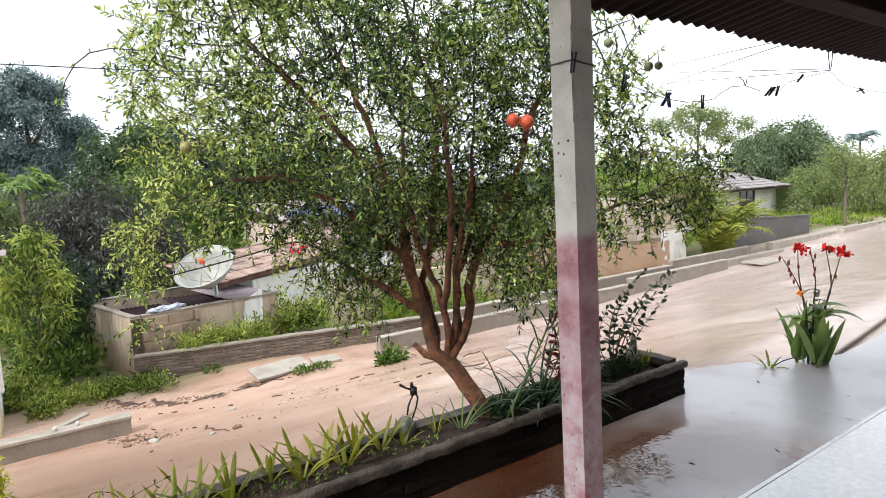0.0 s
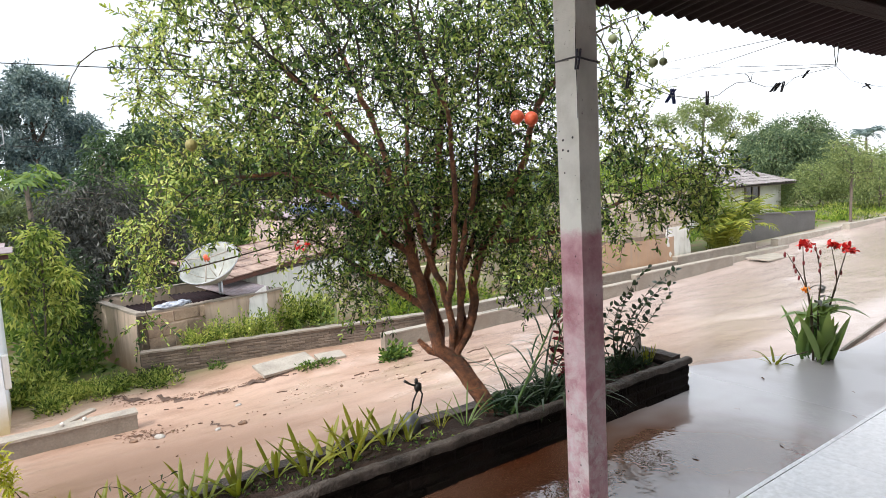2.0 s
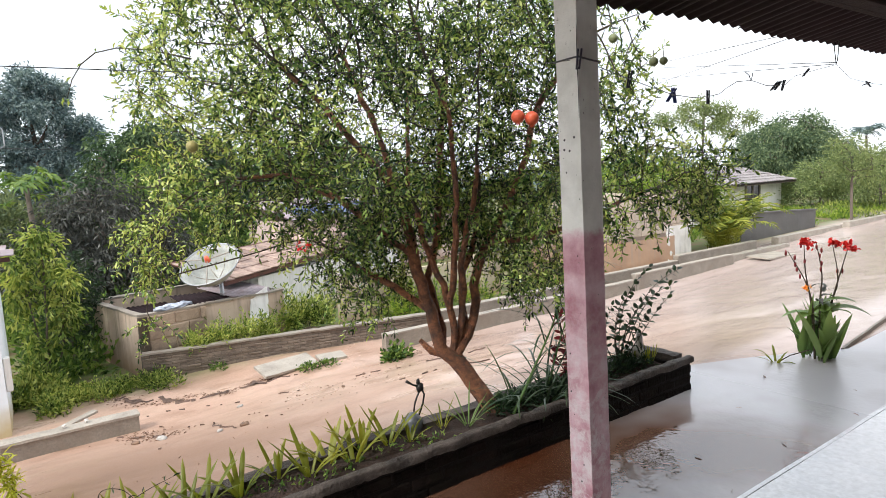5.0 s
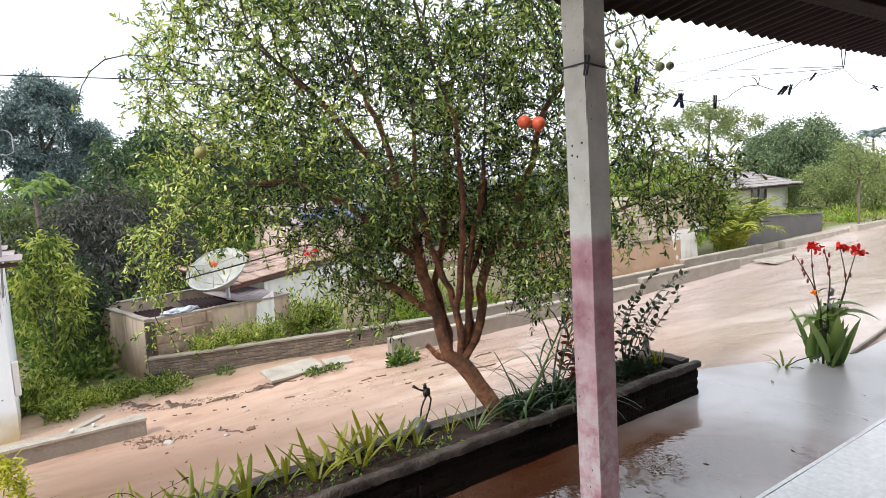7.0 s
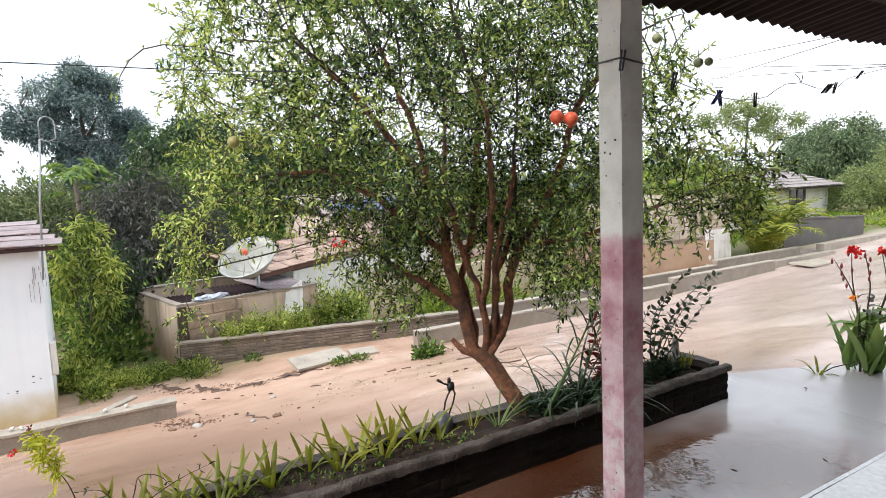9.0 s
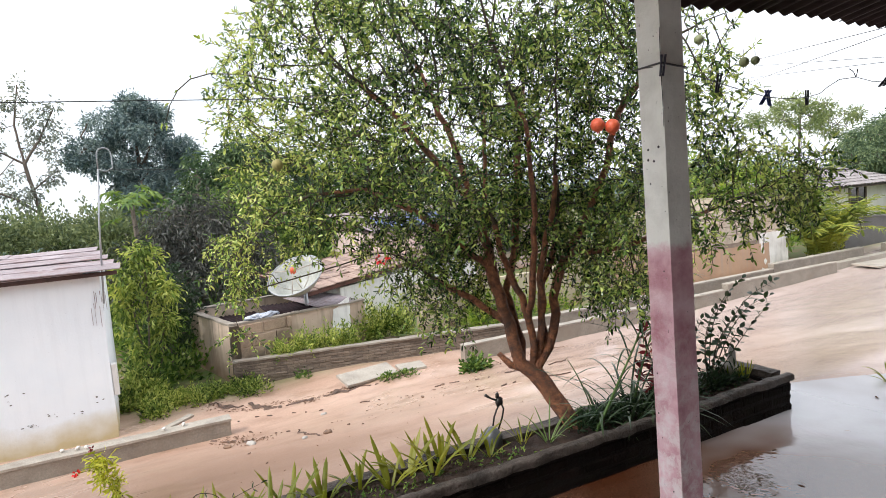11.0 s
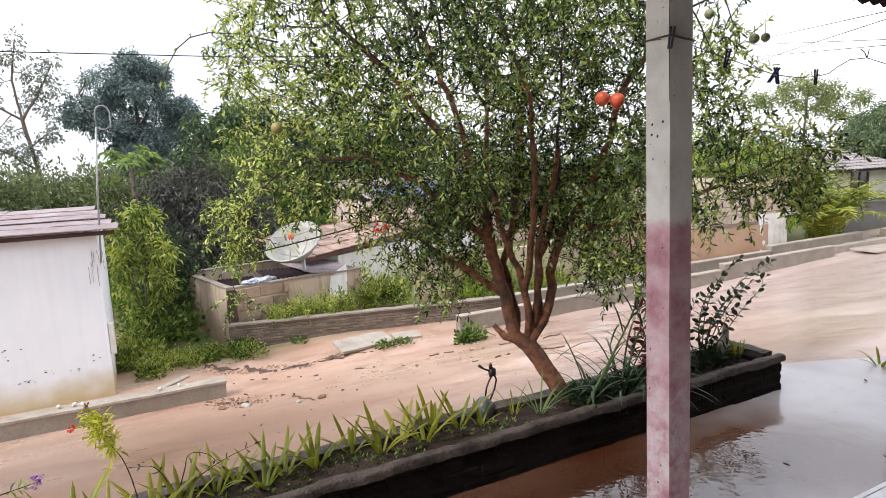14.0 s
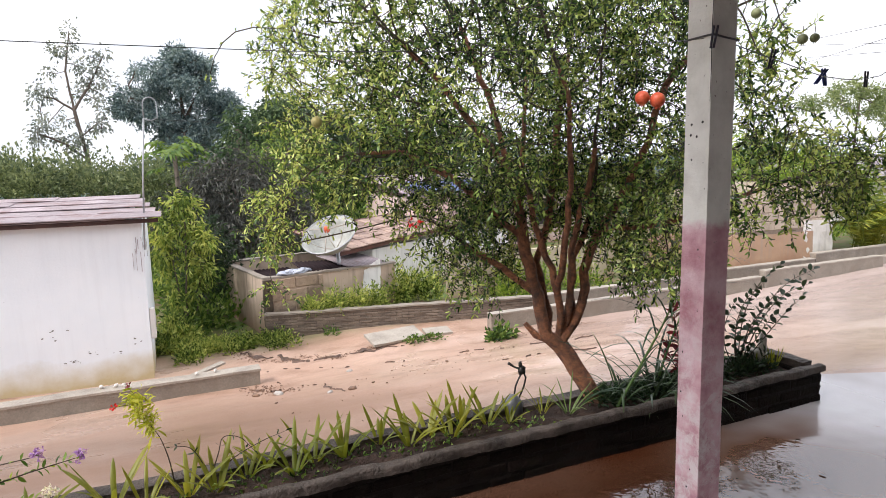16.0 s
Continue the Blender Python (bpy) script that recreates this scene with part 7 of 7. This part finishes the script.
stone = thing("garden_stone", "pale grey bent stone leaning in the planter", "stone", (3.96, 3.12, 0.03))
bm = bmesh.new()
blob(bm, (0, 0, 0.06), (0.11, 0.06, 0.07), 8, 0.3, 2)
blob(bm, (0.07, 0.0, 0.15), (0.035, 0.03, 0.10), 9, 0.3, 2)
part("stone", bm, M_STONE, stone, "", True)

# low growth on the soil
scrub("ground_cover", "small green seedlings and litter on the soil", [(x, 3.02 + 0.05 * math.sin(x * 9), 0.02, 0.12, 0.05) for x in np.arange(-0.9, 2.0, 0.11)], 480, 0.028, L_BUSH, 61, 0.5, 0.3)
scrub("ground_cover", "dark undergrowth at the planter's far end", [(x, 3.06, 0.02, 0.13, 0.13) for x in np.arange(2.5, 4.05, 0.13)], 1800, 0.045, L_SHRUB, 62, 0.4, 0.3)

# ---- canna lily in the yard ----
canna = thing("canna_lily", "tall canna lily with broad green leaves and red flowers", "plant", (5.63, 2.465, -0.18))
rr = random.Random(4)


def paddle(base, d, length, width, droop, seed):
    v, f = [], []
    p, d = Vector(base), Vector(d).normalized()
    side = d.cross(Vector((0, 0, 1))).normalized()
    n = 8
    for i in range(n + 1):
        s = i / n
        w = width * math.sin(math.pi * min(1, (0.06 + 0.94 * s)) ** 0.75) ** 0.8 if s < 1 else 0.001
        nrm = side.cross(d)
        wav = 0.02 * math.sin(7 * s + seed)
        v.extend([tuple(p - side * w * 0.5 + nrm * (w * 0.13 + wav * w)), tuple(p), tuple(p + side * w * 0.5 + nrm * (w * 0.13 - wav * w))])
        d = (d + Vector((0, 0, -droop / n))).normalized()
        p = p + d * length / n
    for i in range(n):
        a = i * 3
        f.extend([(a, a + 1, a + 4, a + 3), (a + 1, a + 2, a + 5, a + 4)])
    return raw_mesh("leaf", v, f, True)


side_way = Vector((0.82, -0.57, 0))
for k in range(40):
    a = k * 2.4
    b = (rr.uniform(-0.12, 0.12), rr.uniform(-0.10, 0.10), rr.uniform(0.0, 0.06))
    d = (math.cos(a) + b[0] * 5, math.sin(a) + b[1] * 5, rr.uniform(2.4, 5.5))
    link_mesh("leaf", paddle(b, d, rr.uniform(0.26, 0.60), rr.uniform(0.045, 0.095), rr.uniform(0.2, 0.9), k), L_CANNA, canna)
for k in range(9):
    # upper leaves, arching out from the canes
    out = side_way * (1 if k % 3 else -1) + Vector((rr.uniform(-0.5, 0.5), rr.uniform(-0.5, 0.5), rr.uniform(0.5, 1.6)))
    b = (0.05 * math.cos(k * 2.1), 0.05 * math.sin(k * 2.1), rr.uniform(0.26, 0.44))
    link_mesh("leaf", paddle(b, out, rr.uniform(0.24, 0.38), rr.uniform(0.09, 0.14), rr.uniform(1.2, 2.2), k + 40), L_CANNA, canna)
stalks = [((-0.03, 0.02, 0), (-0.05, 0.03, 0.45), (-0.10, 0.07, 0.70), (-0.22, 0.16, 0.97)), ((-0.03, 0.02, 0.1), (-0.06, 0.04, 0.5), (-0.10, 0.07, 0.78), (-0.11, 0.08, 1.04)),
          ((0, 0, 0), (0.01, 0, 0.5), (0.02, -0.01, 0.75), (-0.02, 0.02, 1.03)), ((0.02, -0.02, 0), (0.08, -0.05, 0.45), (0.13, -0.09, 0.70), (0.09, -0.06, 1.02)),
          ((0.03, -0.02, 0.1), (0.09, -0.06, 0.5), (0.14, -0.10, 0.74), (0.20, -0.14, 0.98))]
nr = np.random.default_rng(9)


def bloom(name, c, n, size, material, label):
    """Loose soft petals round one point."""
    q = np.array(c) + nr.normal(size=(n, 3)) * size * 0.35
    way = nr.normal(size=(n, 3)) + np.array([0, 0, 0.3])
    link_mesh(name, oval_mesh(name, q, way, nr.uniform(0.8, 1.3, n) * size, nr.uniform(0.6, 0.9, n) * size, nr, 0.3, 0.15), material, canna, label)["kind"] = "stuff"


for k, st in enumerate(stalks):
    line_pts = smooth_line(st)
    tube("flower_stalk", line_pts, [0.010 - 0.007 * i / (len(line_pts) - 1) for i in range(len(line_pts))], M_TWIG, canna, 6)
    top = np.array(st[-1])
    if k in (1, 3, 4):
        bloom("flower", top, 26, 0.038, L_PETAL, "red canna flower")
        bloom("flower", top + np.array([0.045, -0.03, -0.02]), 18, 0.034, L_PETAL, "red canna flower")
    for q in np.linspace(0.25, 0.9, 5 if k in (0, 2) else 2):
        c = np.array(st[2]) + (top - np.array(st[2])) * q
        pod = bmesh.new()
        blob(pod, tuple(c + nr.normal(size=3) * 0.012), (0.011, 0.011, 0.026), k + q, 0.3, 1)
        part("seed_pod", pod, L_RED, canna, "dark red seed pod", True)
bloom("fading_flower", (-0.09, 0.06, 0.66), 9, 0.045, L_ORANGE, "fading orange flower")
for k in range(4):
    # dry curled leaves half way up
    b = (-0.01 + 0.02 * k, 0.01 - 0.015 * k, 0.52 + 0.04 * k)
    link_mesh("dry_leaf", paddle(b, (rr.uniform(-1, 1), rr.uniform(-1, 1), 0.9), 0.17, 0.05, 2.0, k), L_GREY, canna, "grey dry leaf")
seed = strap_plant("seedling", "small pale green seedling standing in the water", (5.29, 2.66, -0.18), 9, 0.2, 0.028, L_STRAP, 71, 0.9, 1.2)
tube("dry_stem", [(0, 0, 0), (-0.10, 0.05, 0.09), (-0.24, 0.12, 0.17)], 0.005, M_TWIG, seed, 5)
bm = bmesh.new()
blob(bm, (0, 0, 0.0), (0.10, 0.03, 0.02), 4, 0.6, 2)
tagged(part("mud_clod", bm, M_LITTER, None, "", True, pose(4.50, 3.12, -0.17, 0, 0, -20)), "dark wet clod at the water's edge", "clod")

# ---- fallen leaves on the flooded yard ----
r = np.random.default_rng(91)
for k, (x, y) in enumerate(((3.2, 2.05), (3.75, 1.86), (4.1, 2.3), (4.5, 1.72), (5.0, 1.95), (3.45, 2.42), (4.85, 2.55), (5.6, 1.7), (3.0, 1.75), (6.0, 2.0))):
    me = oval_mesh("fallen_leaf", np.array([[0, 0, 0.0]]), np.array([[r.normal(), r.normal(), 0.12]]), np.array([r.uniform(0.03, 0.06)]), np.array([r.uniform(0.010, 0.018)]), r)
    tagged(link_mesh("fallen_leaf", me, M_LITTER, None, "", pose(x, y, -0.168)), "small brown fallen leaf floating on the yard water", "leaf", "leaves on the water")

# ---- litter and washed debris on the road ----
def debris(label, runs, n, seed, size=0.05):
    r = np.random.default_rng(seed)
    b, w = [], []
    for _ in range(n):
        a, c, wd = runs[int(r.integers(len(runs)))]
        t = r.uniform()
        x = a[0] + (c[0] - a[0]) * t + r.normal() * wd * 1.6 + 0.05 * math.sin(9 * t)
        y = a[1] + (c[1] - a[1]) * t + r.normal() * wd * 0.9 + 0.07 * math.sin(7 * t + a[0]) + 0.03 * math.sin(23 * t)
        b.append((x, y, gz(x, y) + 0.006))
        w.append((r.normal(), r.normal() * 0.5, 0.12 * abs(r.normal())))
    ln = r.uniform(0.5, 1.6, n) * size
    tagged(link_mesh("debris", leaf_mesh("debris", np.array(b), np.array(w), ln, ln * 0.4, r, facets=False), M_LITTER), label, "debris", "", "stuff")


debris("dark leaf litter washed into lines on the road", [((0.5, 9.0), (1.5, 8.2), 0.05), ((1.5, 8.2), (2.53, 7.98), 0.04), ((0.7, 7.25), (1.1, 6.6), 0.06), ((4.4, 7.6), (6.0, 7.7), 0.05)], 900, 81, 0.024)
debris("scattered small dark debris on the road", [((1.2, 6.1), (3.8, 6.4), 0.25), ((0.5, 5.2), (3.0, 5.4), 0.5), ((2.0, 6.8), (4.0, 6.6), 0.1), ((6, 6.5), (11, 6.2), 0.6)], 150, 82, 0.022)
for k, (x, y, s) in enumerate(((1.63, 6.04, 0.05), (1.40, 6.1, 0.035), (2.9, 6.45, 0.03), (0.95, 6.6, 0.06), (0.72, 6.72, 0.045), (1.9, 7.2, 0.04), (3.4, 6.9, 0.03))):
    bm = bmesh.new()
    blob(bm, (0, 0, s * 0.25), (s, s * 0.7, s * 0.45), k * 5.0, 0.4, 2)
    tagged(part("stone", bm, M_STONE if k % 2 else M_LITTER, None, "", True, pose(x, y, gz(x, y), 0, 0, 40 * k)), "small wet stone lying on the road", "stone", "stones on the road")


def mud_ledge(label, pts, width, seed, fill=0.3):
    """A broken dark lip where the flood has cut into the mud: a jagged narrow step."""
    vs, fs = [], []
    path = [Vector((x, y, 0)) for x, y in pts]
    r = random.Random(seed)
    for a, c in zip(path[:-1], path[1:]):
        m = max(2, int((c - a).length / 0.025))
        side = Vector((-(c - a).y, (c - a).x, 0)).normalized()
        last = None
        for i in range(m + 1):
            p = a.lerp(c, i / m)
            q = p + side * (0.14 * noise.noise(p * 2.3 + Vector((seed, 0, 0))) + 0.07 * noise.noise(p * 8))
            w = width * (fill + 1.3 * noise.noise(p * 3.1 + Vector((0, seed, 4))) + 1.1 * noise.noise(p * 13 + Vector((seed, 0, 0))))
            if w < 0.004:
                last = None
                continue
            z = max(gz(q.x, q.y), gz(q.x + side.x * w, q.y + side.y * w))
            o = len(vs)
            vs.extend([tuple(q - side * w * 0.6 + Vector((0, 0, z + 0.001))), tuple(q + Vector((0, 0, z + 0.012 + r.uniform(0, 0.006)))), tuple(q + side * w + Vector((0, 0, z + 0.004)))])
            if last is not None:
                fs.extend([(last, o, o + 1, last + 1), (last + 1, o + 1, o + 2, last + 2)])
            last = o
    tagged(link_mesh("mud_ledge", raw_mesh("mud_ledge", vs, fs), M_MUD_LIP), label, "mud", "", "stuff")


for k, (pts, w) in enumerate((([(0.62, 8.95), (0.96, 8.66), (1.27, 8.36), (1.55, 8.14), (1.98, 8.0), (2.46, 7.97)], 0.085), ([(2.3, 8.02), (2.7, 7.98), (3.15, 7.95), (3.5, 8.0)], 0.06), ([(1.0, 8.0), (1.36, 7.91), (1.86, 7.61), (2.37, 7.2), (2.9, 7.0)], 0.035),
                              ([(0.6, 7.4), (0.85, 7.05), (1.12, 6.55)], 0.08), ([(0.62, 6.4), (0.9, 6.08)], 0.05), ([(1.05, 7.4), (1.42, 6.56), (1.65, 5.7)], 0.03), ([(1.85, 6.15), (2.25, 5.5)], 0.025),
                              ([(3.2, 6.9), (4.2, 6.6), (5.2, 6.5)], 0.03), ([(3.4, 6.0), (4.6, 5.6)], 0.025))):
    mud_ledge("broken dark lip cut into the wet mud", pts, w * (0.9 if k < 2 else 0.5), k * 3.7 + 1, 0.62 if k < 2 else 0.36 if k == 3 else 0.12)
# ---- pieces of walls, floors and roofs ----
for x, y in tile_at:
    ob = new("tile", tile_me)
    ob.parent = veranda
    ob.matrix_basis = pose(x, y, 0.0)


def piece_mesh(name, size, material, seed, jag=0.006, bevel=0.008):
    bm = one_box((0, 0, 0), size, bevel)
    for v in bm.verts:
        v.co += noise.noise_vector(v.co * 19 + Vector((seed * 5.3, 0, 0))) * jag
    bmesh.ops.recalc_face_normals(bm, faces=bm.faces)
    me = bpy.data.meshes.new(name)
    bm.to_mesh(me)
    bm.free()
    me.materials.append(material)
    return me


def lay(parent, kinds, x0, x1, z0, rows, size, joint, y, rnd, proud=0.006, skip=0.0, axis="x"):
    """Rows of pieces in bond along a wall's face."""
    for row in range(rows):
        x = x0 - (0.5 * size[0] if row % 2 else 0.0)
        while x < x1 - 0.03:
            a, b = max(x, x0), min(x + size[0], x1)
            if b - a > 0.04 and rnd.random() >= skip:
                ob = new(kinds[0].name.split(".")[0], rnd.choice(kinds))
                ob.parent = parent
                k = (b - a) / size[0]
                off = y - rnd.uniform(0, proud)
                if axis == "x":
                    ob.matrix_basis = pose(a, off, z0 + row * (size[2] + joint), 0, 0, 0) @ Matrix.Diagonal((k, 1, 1, 1))
                else:
                    ob.matrix_basis = pose(off, a, z0 + row * (size[2] + joint), 0, 0, 90) @ Matrix.Diagonal((k, 1, 1, 1))
            x += size[0] + joint


rnd = random.Random(12)
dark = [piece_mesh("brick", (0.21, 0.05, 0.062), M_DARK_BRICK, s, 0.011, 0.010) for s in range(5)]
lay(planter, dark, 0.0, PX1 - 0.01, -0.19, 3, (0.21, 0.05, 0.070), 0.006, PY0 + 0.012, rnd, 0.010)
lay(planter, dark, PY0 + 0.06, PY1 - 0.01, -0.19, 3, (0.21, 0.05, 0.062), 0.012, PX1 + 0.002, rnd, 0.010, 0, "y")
bricks = [piece_mesh("brick", (0.19, 0.05, 0.040), M_BRICK, s + 7, 0.010, 0.004) for s in range(5)]
lay(brick_wall, bricks, 0.0, 4.6, -1.10, 10, (0.19, 0.05, 0.040), 0.004, 0.012, rnd, 0.007)
hut_blocks = [piece_mesh("block", (0.38, 0.05, 0.17), M_HUT_BLOCK, s + 17, 0.008, 0.010) for s in range(3)]
lay(hut, hut_blocks, 0.03, 0.9, -1.05, 5, (0.38, 0.05, 0.17), 0.014, -0.012, rnd, 0.012)
blocks = [piece_mesh("block", (0.39, 0.05, 0.19), M_BLOCK, s + 27, 0.006, 0.010) for s in range(4)]
lay(bw, blocks, 0.0, 5.6, -0.05, 3, (0.39, 0.05, 0.19), 0.012, 0.0, rnd, 0.01)
lay(bw, blocks, 3.2, 5.6, 0.556, 2, (0.39, 0.05, 0.19), 0.012, 0.0, rnd, 0.01, 0.05)
# overlapping roof strips
strip = [piece_mesh("roof_strip", (1.16, 0.46, 0.014), M_SHEET, s + 37, 0.012, 0.004) for s in range(4)]
for row in range(5):
    for k in range(7):
        ob = new("roof_strip", rnd.choice(strip))
        ob.parent = wh
        x = -7.1 + k * 1.12 - (0.45 if row % 2 else 0.0)
        w = min(1.0, (-0.10 - 0.075 * row - x) / 1.16)
        if w > 0.1:
            ob.matrix_basis = pose(x, 8.28 + row * 0.42, 1.03 + row * 0.042 + rnd.uniform(0, 0.008), 3.6, rnd.uniform(-0.5, 0.5), 0) @ Matrix.Diagonal((w, 1, 1, 1))
        else:
            bpy.data.objects.remove(ob)
tiles = [piece_mesh("roof_tile", (0.24, 0.34, 0.022), M_ROOF_TILE, s + 47, 0.008, 0.006) for s in range(4)]
cos_t, sin_t = math.cos(radians(15)), math.sin(radians(15))
deck_m = pose(0, 0, 0.075, 15, -2.2, 0)
for row in range(4):
    for k in range(27):
        ob = new("roof_tile", rnd.choice(tiles))
        ob.parent = ch
        ob.matrix_basis = deck_m @ pose(0.55 + k * 0.245, 0.0 + row * 0.29, 0.004 + 0.008 * (k % 2), -3, rnd.uniform(-3, 3), 0)
vs, fs = [], []
for row in range(7):
    for k in range(34):
        x, y, z = -0.5 + k * 0.24, -0.5 + row * 0.40, 0.02
        o = len(vs)
        for px, pz in ((0, 0), (0.06, 0.05), (0.14, 0.06), (0.2, 0.04), (0.24, 0)):
            vs.append((x + px, y, z + pz + 0.03))
        for px, pz in ((0, 0), (0.06, 0.05), (0.14, 0.06), (0.2, 0.04), (0.24, 0)):
            vs.append((x + px, y + 0.46, z + pz))
        fs.extend([(o + i, o + i + 1, o + i + 6, o + i + 5) for i in range(4)])
ob = link_mesh("roof_tiles", raw_mesh("roof_tiles", vs, fs), M_GREY_TILE, fh, "weathered grey roof tiles", pose(0, 0, 0.88, 14, 0, 0))
ob["kind"] = "stuff"
